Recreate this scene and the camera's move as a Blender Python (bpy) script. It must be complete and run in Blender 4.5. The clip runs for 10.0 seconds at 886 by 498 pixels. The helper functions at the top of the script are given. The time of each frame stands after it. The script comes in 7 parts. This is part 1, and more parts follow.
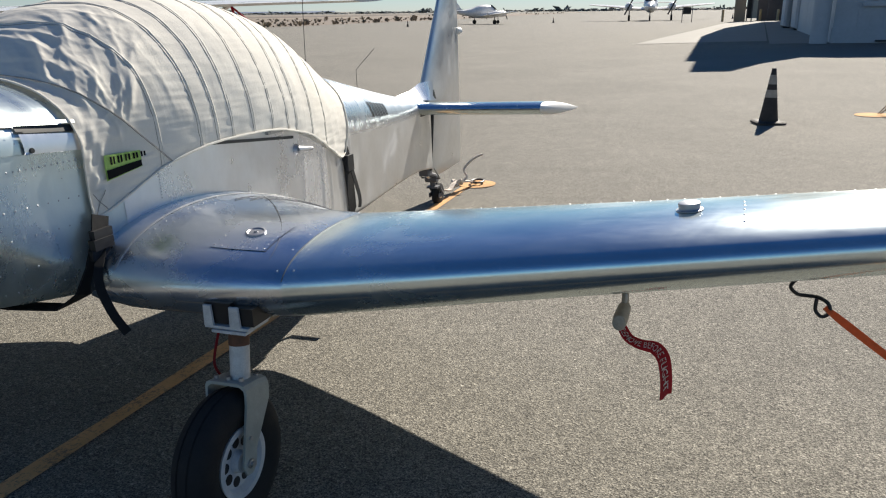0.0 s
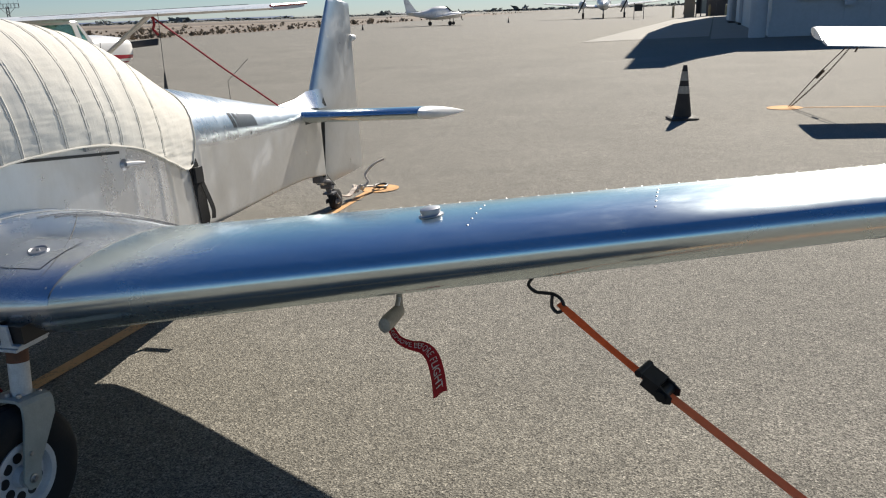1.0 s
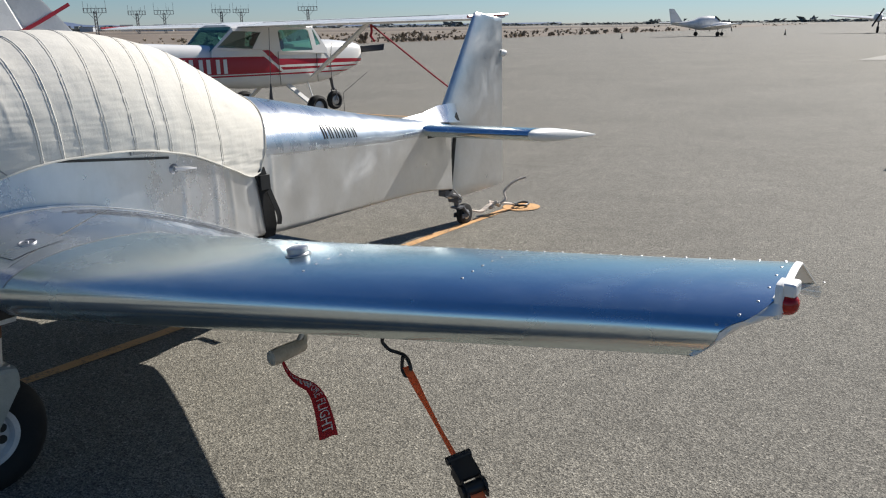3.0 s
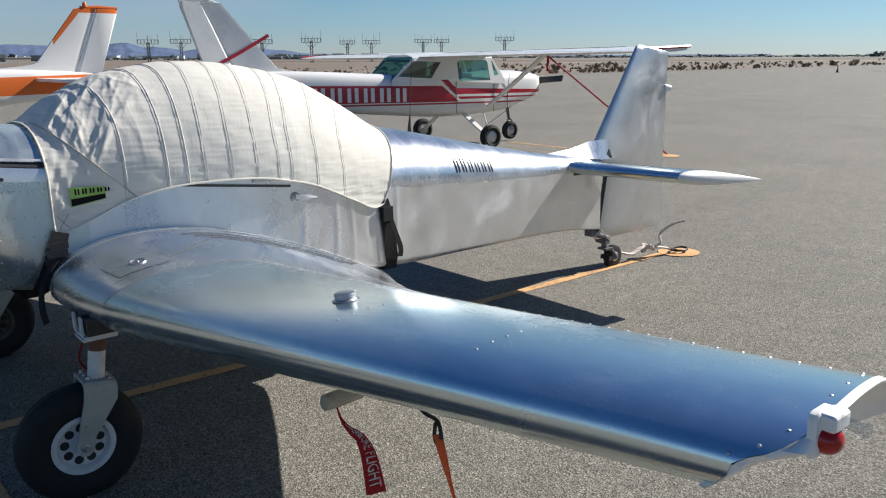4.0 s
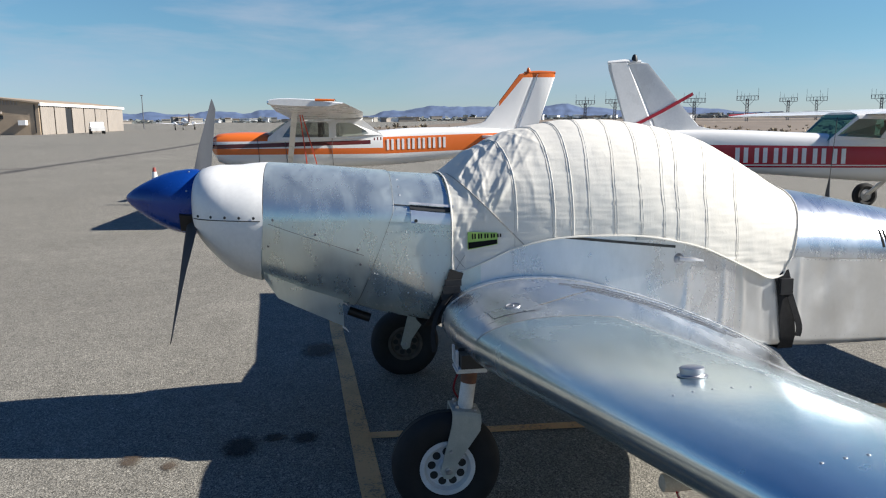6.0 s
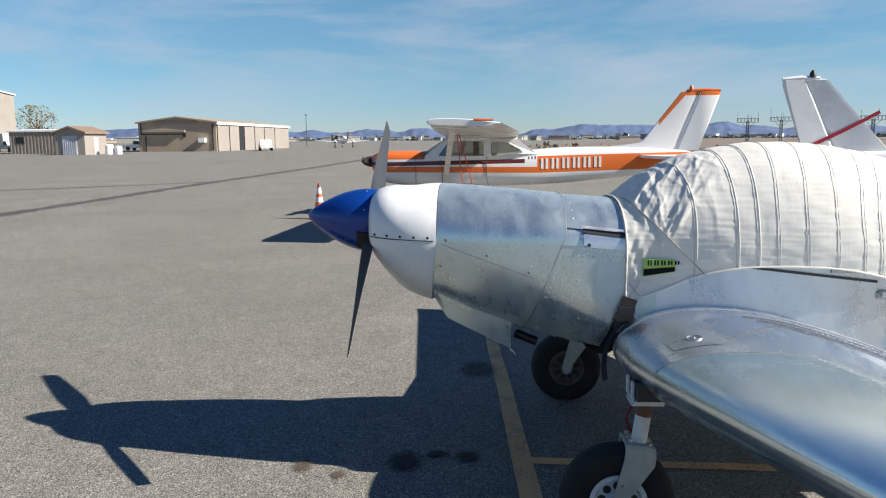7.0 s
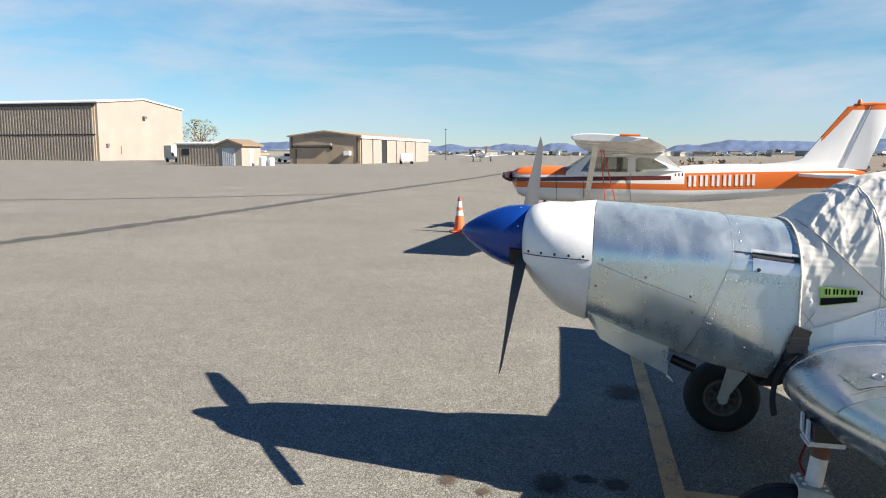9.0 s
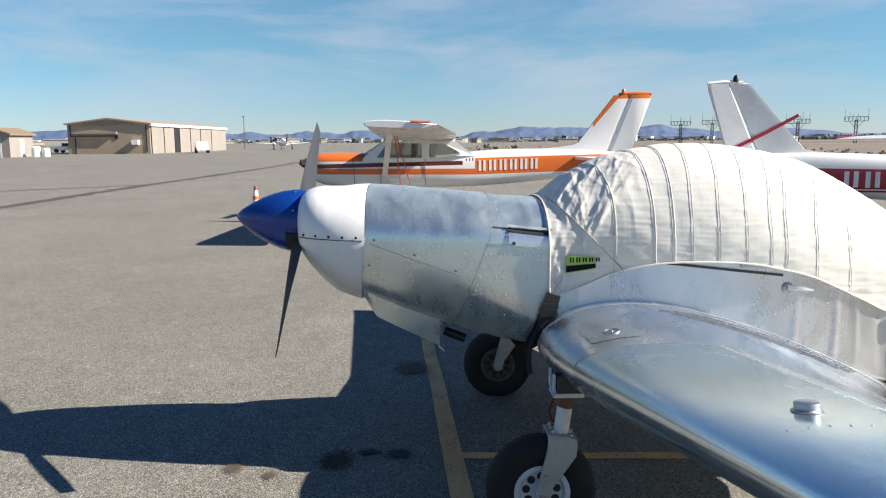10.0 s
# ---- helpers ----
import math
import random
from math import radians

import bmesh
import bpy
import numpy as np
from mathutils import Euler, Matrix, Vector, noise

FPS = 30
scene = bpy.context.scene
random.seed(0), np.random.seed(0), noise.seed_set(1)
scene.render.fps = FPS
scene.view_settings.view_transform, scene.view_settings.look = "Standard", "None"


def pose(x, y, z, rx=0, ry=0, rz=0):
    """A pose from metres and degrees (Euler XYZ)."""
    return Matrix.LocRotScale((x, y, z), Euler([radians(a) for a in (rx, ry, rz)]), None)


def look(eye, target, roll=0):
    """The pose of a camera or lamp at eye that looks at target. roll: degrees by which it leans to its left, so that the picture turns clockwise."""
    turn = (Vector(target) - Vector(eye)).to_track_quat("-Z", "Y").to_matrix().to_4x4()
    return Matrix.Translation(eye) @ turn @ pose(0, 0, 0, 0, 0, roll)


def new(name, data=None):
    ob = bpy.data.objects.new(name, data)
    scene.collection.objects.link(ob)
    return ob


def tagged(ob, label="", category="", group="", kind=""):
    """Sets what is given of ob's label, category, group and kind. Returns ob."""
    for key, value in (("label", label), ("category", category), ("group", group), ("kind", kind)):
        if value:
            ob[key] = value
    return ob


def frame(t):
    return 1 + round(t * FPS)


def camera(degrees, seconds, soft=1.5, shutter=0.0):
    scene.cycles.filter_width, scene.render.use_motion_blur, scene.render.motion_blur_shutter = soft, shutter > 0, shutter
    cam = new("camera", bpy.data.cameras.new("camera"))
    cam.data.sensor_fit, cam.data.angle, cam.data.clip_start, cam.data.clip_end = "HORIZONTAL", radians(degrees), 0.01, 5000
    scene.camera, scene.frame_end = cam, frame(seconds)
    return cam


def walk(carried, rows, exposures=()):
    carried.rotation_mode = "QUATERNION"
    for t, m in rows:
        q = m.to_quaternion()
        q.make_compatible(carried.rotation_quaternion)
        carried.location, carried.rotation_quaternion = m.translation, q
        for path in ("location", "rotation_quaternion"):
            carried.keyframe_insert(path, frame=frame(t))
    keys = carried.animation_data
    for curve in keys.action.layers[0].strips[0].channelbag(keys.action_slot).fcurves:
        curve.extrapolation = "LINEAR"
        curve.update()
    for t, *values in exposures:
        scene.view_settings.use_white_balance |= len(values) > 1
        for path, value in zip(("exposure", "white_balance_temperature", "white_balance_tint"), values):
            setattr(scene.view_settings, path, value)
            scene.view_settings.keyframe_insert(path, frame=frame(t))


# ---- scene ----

cam = camera(60.86, 10.0, soft=1.15)
PATH = [
    (0, 2.172, -0.523, 1.450, 20.24, -17.54, 0.61),
    (0.5, 2.437, -0.411, 1.464, 19.18, -17.02, 2.12),
    (1, 2.739, -0.400, 1.476, 17.30, -17.49, 1.87),
    (1.5, 2.978, -0.259, 1.463, 15.61, -17.73, 1.40),
    (2, 3.184, -0.091, 1.490, 20.20, -17.34, 2.25),
    (2.5, 3.416, 0.034, 1.517, 30.62, -17.05, 1.91),
    (2.7, 3.477, 0.080, 1.521, 33.46, -16.93, 1.39),
    (3.8, 3.621, 0.467, 1.536, 46.55, -14.68, 0.09),
    (4, 3.643, 0.517, 1.540, 50.89, -14.33, 0.29),
    (4.5, 3.642, 0.645, 1.534, 62.30, -13.12, 0.52),
    (5, 3.670, 0.685, 1.538, 70.71, -12.25, 0.61),
    (5.5, 3.659, 0.681, 1.534, 76.80, -11.26, 0.61),
    (6.8, 3.627, 0.606, 1.538, 90.79, -8.28, 0.58),
    (7, 3.619, 0.567, 1.553, 93.32, -8.33, 0.53),
    (7.5, 3.599, 0.488, 1.560, 100.77, -7.85, 0.32),
    (8, 3.602, 0.443, 1.565, 104.36, -7.39, -0.18),
    (8.5, 3.620, 0.443, 1.564, 105.32, -7.03, -0.40),
    (9, 3.605, 0.476, 1.560, 103.64, -7.20, 0.01),
    (9.5, 3.624, 0.560, 1.551, 96.57, -7.48, 0.69),
    (10, 3.671, 0.630, 1.547, 88.88, -8.20, 0.48),
]
walk(cam, [(t, pose(x, y, z, 90 + pitch, roll, yaw)) for t, x, y, z, yaw, pitch, roll in PATH],
     [(0.0, 0.78, 6680, 10), (1.5, 0.60, 6640, 10), (2.7, 0.56, 6390, 10), (4.0, 0.69, 6290, 10), (5.5, 0.91, 6270, 10), (7.0, 1.01, 6320, 10), (7.5, 1.17, 6500, 10),
      (8.0, 1.29, 6650, 10), (8.5, 1.33, 6650, 10), (9.0, 1.33, 6650, 10), (10.0, 1.15, 6500, 10)])

# ---------------------------------------------------------------- world, sun
SUN = Vector((0.226, 1.463, 1.0)).normalized()
world = bpy.data.worlds.new("world")
scene.world = world
world.use_nodes = True
wn = world.node_tree
wn.nodes.clear()


def link_nodes(tree, a, b):
    tree.links.new(a, b)


def set_stops(ramp_node, stops):
    el = ramp_node.color_ramp.elements
    while len(el) < len(stops):
        el.new(0.5)
    for k, (pos, col) in enumerate(stops):
        el[k].position = pos
        el[k].color = (*col, 1)


w_out = wn.nodes.new("ShaderNodeOutputWorld")
w_bg = wn.nodes.new("ShaderNodeBackground")
w_sky = wn.nodes.new("ShaderNodeTexSky")
w_sky.sky_type = "NISHITA"
w_sky.sun_disc = False
w_sky.sun_elevation = math.asin(SUN.z)
w_sky.sun_rotation = math.atan2(SUN.x, SUN.y)
w_sky.altitude = 900
w_sky.dust_density = 0.0
w_sky.ozone_density = 2.5
w_co = wn.nodes.new("ShaderNodeTexCoord")
w_map = wn.nodes.new("ShaderNodeMapping")
w_map.inputs["Scale"].default_value = (1.6, 1.0, 5.5)
w_map.inputs["Rotation"].default_value = (0.12, -0.2, 0.5)
w_noise = wn.nodes.new("ShaderNodeTexNoise")
w_noise.inputs["Scale"].default_value = 2.2
w_noise.inputs["Detail"].default_value = 9
w_noise.inputs["Roughness"].default_value = 0.58
w_noise.inputs["Distortion"].default_value = 0.35
w_ramp = wn.nodes.new("ShaderNodeValToRGB")
w_ramp.color_ramp.elements[0].position = 0.42
w_ramp.color_ramp.elements[0].color = (0, 0, 0, 1)
w_ramp.color_ramp.elements[1].position = 0.70
w_ramp.color_ramp.elements[1].color = (0.8, 0.8, 0.8, 1)
w_mix = wn.nodes.new("ShaderNodeMix")
w_mix.data_type = "RGBA"
w_mix.inputs["B"].default_value = (5.2, 5.6, 6.5, 1)
w_turn = wn.nodes.new("ShaderNodeMapping")
w_turn.inputs["Rotation"].default_value = (0, 0, radians(31))
link_nodes(wn, w_co.outputs["Generated"], w_turn.inputs["Vector"])
link_nodes(wn, w_turn.outputs["Vector"], w_map.inputs["Vector"])
link_nodes(wn, w_map.outputs["Vector"], w_noise.inputs["Vector"])
link_nodes(wn, w_noise.outputs["Fac"], w_ramp.inputs["Fac"])
w_sep = wn.nodes.new("ShaderNodeSeparateXYZ")
link_nodes(wn, w_co.outputs["Generated"], w_sep.inputs["Vector"])
# thin cloud lies low over the horizon, the zenith is clear
w_low = wn.nodes.new("ShaderNodeValToRGB")
set_stops(w_low, [(0.02, (0.25, 0.25, 0.25)), (0.10, (1, 1, 1)), (0.28, (1, 1, 1)), (0.40, (0.05, 0.05, 0.05))])
link_nodes(wn, w_sep.outputs["Z"], w_low.inputs["Fac"])
w_mul = wn.nodes.new("ShaderNodeMath")
w_mul.operation = "MULTIPLY"
link_nodes(wn, w_ramp.outputs["Color"], w_mul.inputs[0])
link_nodes(wn, w_low.outputs["Color"], w_mul.inputs[1])
# cloud banks stand to both sides of the apron, the +x one out of view and added to brighten reflections in the metal;
# towards and away from the sun the sky is open
w_dir = wn.nodes.new("ShaderNodeMapRange")
w_dir.inputs["From Min"].default_value = 0.15
w_dir.inputs["From Max"].default_value = 0.7
w_dir.inputs["To Min"].default_value = 0.02
w_dir.inputs["To Max"].default_value = 1.0
w_neg = wn.nodes.new("ShaderNodeMath")
w_neg.operation = "ABSOLUTE"
link_nodes(wn, w_sep.outputs["X"], w_neg.inputs[0])
link_nodes(wn, w_neg.outputs["Value"], w_dir.inputs["Value"])
w_mul2 = wn.nodes.new("ShaderNodeMath")
w_mul2.operation = "MULTIPLY"
link_nodes(wn, w_mul.outputs["Value"], w_mul2.inputs[0])
link_nodes(wn, w_dir.outputs["Result"], w_mul2.inputs[1])
link_nodes(wn, w_mul2.outputs["Value"], w_mix.inputs["Factor"])
w_grade = wn.nodes.new("ShaderNodeValToRGB")
set_stops(w_grade, [(0.0, (0.62, 0.74, 1.00)), (0.10, (0.63, 0.86, 0.94)), (0.20, (0.76, 1.01, 1.02)), (0.55, (0.24, 0.60, 1.00))])
link_nodes(wn, w_sep.outputs["Z"], w_grade.inputs["Fac"])
w_tint = wn.nodes.new("ShaderNodeMix")
w_tint.data_type = "RGBA"
w_tint.blend_type = "MULTIPLY"
w_tint.inputs["Factor"].default_value = 1.0
link_nodes(wn, w_grade.outputs["Color"], w_tint.inputs["B"])
link_nodes(wn, w_sky.outputs["Color"], w_tint.inputs["A"])
link_nodes(wn, w_tint.outputs["Result"], w_mix.inputs["A"])
link_nodes(wn, w_mix.outputs["Result"], w_bg.inputs["Color"])
link_nodes(wn, w_bg.outputs["Background"], w_out.inputs["Surface"])
w_bg.inputs["Strength"].default_value = 0.052

sun_data = bpy.data.lights.new("sun", "SUN")
sun_data.energy = 5.0
sun_data.angle = radians(0.53)
sun_data.color = (1.0, 0.94, 0.84)
sun = new("sun", sun_data)
sun.matrix_world = look((0, 0, 30), Vector((0, 0, 30)) - SUN)

from mathutils import geometry


# ---------------------------------------------------------------- materials
def base_material(name, colour, rough=0.5, metal=0.0, spec=0.5):
    m = bpy.data.materials.new(name)
    m.use_nodes = True
    b = m.node_tree.nodes["Principled BSDF"]
    b.inputs["Base Color"].default_value = (*colour, 1)
    b.inputs["Roughness"].default_value = rough
    b.inputs["Metallic"].default_value = metal
    b.inputs["Specular IOR Level"].default_value = spec
    return m


def node(m, kind, **values):
    n = m.node_tree.nodes.new(kind)
    for key, value in values.items():
        n.inputs[key.replace("_", " ")].default_value = value
    return n


def wire(m, a, b):
    m.node_tree.links.new(a, b)


def coords(m, which="Object", scale=(1, 1, 1)):
    c = node(m, "ShaderNodeTexCoord")
    p = node(m, "ShaderNodeMapping", Scale=scale)
    wire(m, c.outputs[which], p.inputs["Vector"])
    return p.outputs["Vector"]


def ramp(m, fac, stops):
    r = node(m, "ShaderNodeValToRGB")
    el = r.color_ramp.elements
    while len(el) < len(stops):
        el.new(0.5)
    for e, (pos, col) in zip(el, stops):
        e.position = pos
        e.color = (*col, 1) if len(col) == 3 else col
    wire(m, fac, r.inputs["Fac"])
    return r.outputs["Color"]


def grey(v):
    return (v, v, v)


def noisy(m, scale, detail=4, rough=0.55, vec=None, dist=0.0):
    n = node(m, "ShaderNodeTexNoise", Scale=scale, Detail=detail, Roughness=rough, Distortion=dist)
    wire(m, vec if vec is not None else coords(m), n.inputs["Vector"])
    return n.outputs["Fac"]


def mix(m, fac, a, b, blend="MIX"):
    x = node(m, "ShaderNodeMix")
    x.data_type = "RGBA"
    x.blend_type = blend
    for value, slot in ((fac, "Factor"), (a, "A"), (b, "B")):
        if isinstance(value, (int, float)):
            x.inputs[slot].default_value = value
        elif isinstance(value, tuple):
            x.inputs[slot].default_value = (*value, 1)
        else:
            wire(m, value, x.inputs[slot])
    return x.outputs["Result"]


def maths(m, op, a, b=0.0, clamp=False):
    x = node(m, "ShaderNodeMath")
    x.operation = op
    x.use_clamp = clamp
    for value, slot in ((a, 0), (b, 1)):
        if isinstance(value, (int, float)):
            x.inputs[slot].default_value = value
        else:
            wire(m, value, x.inputs[slot])
    return x.outputs["Value"]


def bump(m, height, strength=0.3, distance=0.01):
    b = node(m, "ShaderNodeBump", Strength=strength, Distance=distance)
    wire(m, height, b.inputs["Height"])
    wire(m, b.outputs["Normal"], bsdf(m).inputs["Normal"])


def bsdf(m):
    return m.node_tree.nodes["Principled BSDF"]


def painted(name, colour, rough=0.45, wear=0.12, scale=6.0, bumps=0.0, metal=0.0):
    """Paint, plastic or rubber with broad fading and fine dirt."""
    m = base_material(name, colour, rough, metal)
    v = coords(m)
    big = noisy(m, scale, 5, 0.6, v)
    fine = noisy(m, scale * 14, 3, 0.6, v)
    dark = tuple(c * (1 - wear * 1.6) for c in colour)
    lite = tuple(min(1, c * (1 + wear)) for c in colour)
    c1 = ramp(m, big, [(0.3, dark), (0.7, lite)])
    c2 = mix(m, 0.5, c1, ramp(m, fine, [(0.35, grey(max(0.7, 1 - wear * 1.7))), (0.7, grey(1.04))]), "MULTIPLY")
    wire(m, c2, bsdf(m).inputs["Base Color"])
    wire(m, ramp(m, big, [(0.2, grey(rough * 0.8)), (0.8, grey(min(1, rough * 1.25)))]), bsdf(m).inputs["Roughness"])
    if bumps:
        bump(m, fine, bumps, 0.004)
    return m


def aluminium(name, rough=0.2, tint=(0.80, 0.81, 0.82), streak=(1, 1, 1), dents=0.12, dull=0.0, spread=0.6):
    """Bare sheet with hand-polished haze, oxide bloom, fine rubbing marks and shallow oil-canning."""
    m = base_material(name, tint, rough, 1.0)
    tree_ = m.node_tree
    tree_.nodes.remove(bsdf(m))
    gloss = node(m, "ShaderNodeBsdfGlossy")
    gloss.distribution = "GGX"
    bloomed = node(m, "ShaderNodeBsdfDiffuse", Color=(*(c * 0.95 for c in tint), 1), Roughness=0.6)
    both = node(m, "ShaderNodeMixShader", Fac=dull)
    wire(m, gloss.outputs["BSDF"], both.inputs[1])
    wire(m, bloomed.outputs["BSDF"], both.inputs[2])
    wire(m, both.outputs["Shader"], tree_.nodes["Material Output"].inputs["Surface"])
    v = coords(m)
    vs = coords(m, "Object", streak)
    haze = noisy(m, 2.4, 5, 0.6, v, 0.8)
    swirl = noisy(m, 5.0, 3, 0.55, vs, 0.5)
    rub = noisy(m, 30, 4, 0.6, vs, 0.2)
    r1 = ramp(m, haze, [(0.28, grey(rough * (1 - spread * 0.35))), (0.5, grey(rough)), (0.74, grey(min(0.6, rough * (1 + spread))))])
    r2 = ramp(m, swirl, [(0.25, grey(1 - 0.30 * spread)), (0.5, grey(1.0)), (0.78, grey(1 + 0.40 * spread))])
    r3 = ramp(m, rub, [(0.3, grey(0.96)), (0.7, grey(1.05))])
    wire(m, mix(m, 1.0, mix(m, 1.0, r1, r2, "MULTIPLY"), r3, "MULTIPLY"), gloss.inputs["Roughness"])
    t2 = tuple(c * 0.88 for c in tint)
    c = mix(m, 1.0, ramp(m, swirl, [(0.25, t2), (0.68, tint)]), ramp(m, rub, [(0.25, grey(0.97)), (0.75, grey(1.03))]), "MULTIPLY")
    wire(m, c, gloss.inputs["Color"])
    # the bloom is patchy
    bloom = ramp(m, swirl, [(0.28, grey(0.68)), (0.75, grey(1.38))])
    wire(m, maths(m, "MULTIPLY", bloom, dull), both.inputs["Fac"])
    b = node(m, "ShaderNodeBump", Strength=dents, Distance=0.05)
    wire(m, noisy(m, 2.3, 2, 0.4, v), b.inputs["Height"])
    for shader in (gloss, bloomed):
        wire(m, b.outputs["Normal"], shader.inputs["Normal"])
    return m


def asphalt():
    m = base_material("weathered_asphalt", (0.2, 0.18, 0.16), 0.88, 0, 0.35)
    v = coords(m, "Object")
    stones = node(m, "ShaderNodeTexVoronoi", Scale=135.0)
    wire(m, v, stones.inputs["Vector"])
    gritty = noisy(m, 165, 4, 0.75, v)
    patch = noisy(m, 0.35, 6, 0.6, v, 0.5)
    mid = noisy(m, 5.5, 5, 0.65, v)
    c = ramp(m, patch, [(0.25, (0.173, 0.161, 0.136)), (0.5, (0.201, 0.187, 0.158)), (0.78, (0.232, 0.216, 0.184))])
    tone = node(m, "ShaderNodeSeparateColor")
    wire(m, stones.outputs["Color"], tone.inputs["Color"])
    c = mix(m, 1.0, c, ramp(m, tone.outputs["Red"], [(0.0, grey(0.50)), (0.45, grey(0.92)), (0.9, grey(1.28)), (0.985, grey(1.40)), (1.0, grey(2.1))]), "MULTIPLY")
    c = mix(m, 0.85, c, ramp(m, gritty, [(0.38, grey(0.05)), (0.50, grey(1.0)), (0.68, grey(1.95))]), "MULTIPLY")
    c = mix(m, 0.8, c, ramp(m, noisy(m, 38, 4, 0.7, v), [(0.3, grey(0.78)), (0.7, grey(1.22))]), "MULTIPLY")
    c = mix(m, 0.7, c, ramp(m, mid, [(0.3, grey(0.8)), (0.7, grey(1.12))]), "MULTIPLY")
    wire(m, c, bsdf(m).inputs["Base Color"])
    h = mix(m, 0.5, stones.outputs["Distance"], gritty)
    bump(m, h, 0.65, 0.008)
    return m


def worn_marking(name, paint, under):
    m = base_material(name, paint, 0.88, 0, 0.2)
    v = coords(m)
    c = ramp(m, noisy(m, 3.0, 5, 0.6, v), [(0.3, tuple(x * 0.80 for x in paint)), (0.7, tuple(min(1, x * 1.12) for x in paint))])
    rubbed = maths(m, "ADD", noisy(m, 60, 5, 0.8, v), maths(m, "MULTIPLY", noisy(m, 5, 4, 0.6, v), 0.55))
    c = mix(m, ramp(m, rubbed, [(0.80, grey(0)), (0.92, grey(0.75))]), c, under)
    wire(m, c, bsdf(m).inputs["Base Color"])
    bump(m, noisy(m, 190, 3, 0.7, v), 0.5, 0.006)
    return m


def let_through(m, colour, amount):
    """Thin cloth: part of the light goes through."""
    out = m.node_tree.nodes["Material Output"]
    first = out.inputs["Surface"].links[0].from_socket
    thin = node(m, "ShaderNodeBsdfTranslucent", Color=(*colour, 1))
    both = node(m, "ShaderNodeMixShader", Fac=amount)
    wire(m, first, both.inputs[1])
    wire(m, thin.outputs["BSDF"], both.inputs[2])
    wire(m, both.outputs["Shader"], out.inputs["Surface"])


M = {}
M["asphalt"] = asphalt()
M["skin"] = aluminium("polished_aluminium", 0.28, (0.80, 0.81, 0.825), streak=(1, 2, 1), dents=0.08, dull=0.21, spread=0.45)
M["satin_skin"] = aluminium("satin_aluminium", 0.29, (0.71, 0.73, 0.755), streak=(1, 2, 1), dents=0.05, dull=0.07, spread=0.35)
M["cowl_skin"] = aluminium("polished_cowl_aluminium", 0.28, (0.68, 0.755, 0.745), streak=(1, 2.4, 1), dents=0.12, dull=0.22, spread=0.6)
M["wing_skin"] = aluminium("brushed_wing_aluminium", 0.235, (0.72, 0.80, 0.81), streak=(0.5, 1.6, 1), dents=0.05, dull=0.05, spread=0.35)
M["root_skin"] = aluminium("hand_rubbed_root_aluminium", 0.23, (0.71, 0.74, 0.77), streak=(1, 1.5, 1), dents=0.16, dull=0.07, spread=0.7)
M["dull_skin"] = aluminium("dull_oxidised_aluminium", 0.36, (0.75, 0.745, 0.73), dents=0.1, dull=0.16)
M["rivet"] = base_material("rivet_aluminium", (0.50, 0.51, 0.53), 0.55, 1.0)
M["seam"] = base_material("dark_panel_gap", (0.04, 0.04, 0.04), 0.7)
M["fine_seam"] = base_material("fine_sheet_lap", (0.20, 0.20, 0.20), 0.6, 0.5)
M["white_glass"] = painted("white_fibreglass_gelcoat", (0.80, 0.79, 0.76), 0.4, 0.05, 4)
M["blue"] = painted("deep_blue_enamel", (0.004, 0.040, 0.235), 0.26, 0.08, 5)
M["blade"] = painted("worn_grey_prop_paint", (0.026, 0.030, 0.038), 0.85, 0.15, 9)
M["rubber"] = painted("black_tyre_rubber", (0.013, 0.013, 0.014), 0.8, 0.2, 12, 0.3)
M["wheel"] = painted("white_painted_wheel", (0.66, 0.67, 0.68), 0.4, 0.1, 14)
M["gear_paint"] = painted("grey_green_gear_paint", (0.42, 0.44, 0.40), 0.45, 0.12, 14)
M["gear_white"] = painted("scuffed_white_gear_paint", (0.70, 0.70, 0.68), 0.42, 0.15, 18)
M["old_chain"] = painted("weathered_brown_chain", (0.115, 0.085, 0.06), 0.75, 0.3, 30)
M["rust"] = painted("rust_brown_steel", (0.16, 0.07, 0.04), 0.7, 0.3, 30)
M["black"] = painted("black_nylon_webbing", (0.007, 0.007, 0.008), 0.9, 0.2, 40, 0.3)
M["black_metal"] = painted("black_steel", (0.015, 0.015, 0.016), 0.45, 0.2, 25)
M["red_glass"] = base_material("red_lens", (0.35, 0.008, 0.006), 0.08)
M["yellow"] = worn_marking("faded_yellow_marking_paint", (0.74, 0.43, 0.20), (0.16, 0.14, 0.115))
M["orange_strap"] = painted("orange_webbing", (0.88, 0.27, 0.11), 0.75, 0.15, 60, 0.3)
M["red_strap"] = painted("red_orange_webbing", (0.62, 0.07, 0.03), 0.75, 0.12, 60)
M["pink_strap"] = painted("sun_bleached_webbing", (0.95, 0.34, 0.17), 0.8, 0.15, 60, 0.3)
let_through(M["pink_strap"], (0.98, 0.50, 0.32), 0.6)
let_through(M["orange_strap"], (0.98, 0.36, 0.14), 0.55)
M["flag"] = painted("red_flag_cloth", (0.28, 0.012, 0.02), 0.8, 0.2, 20, 0.3)
let_through(M["flag"], (0.50, 0.03, 0.04), 0.4)
M["pale_text"] = base_material("pale_printing", (0.65, 0.6, 0.55), 0.8)
M["black_text"] = base_material("black_lettering", (0.012, 0.012, 0.012), 0.9, 0, 0.1)
M["cone_dark"] = painted("sooty_dark_rubber", (0.048, 0.040, 0.034), 0.7, 0.3, 10)
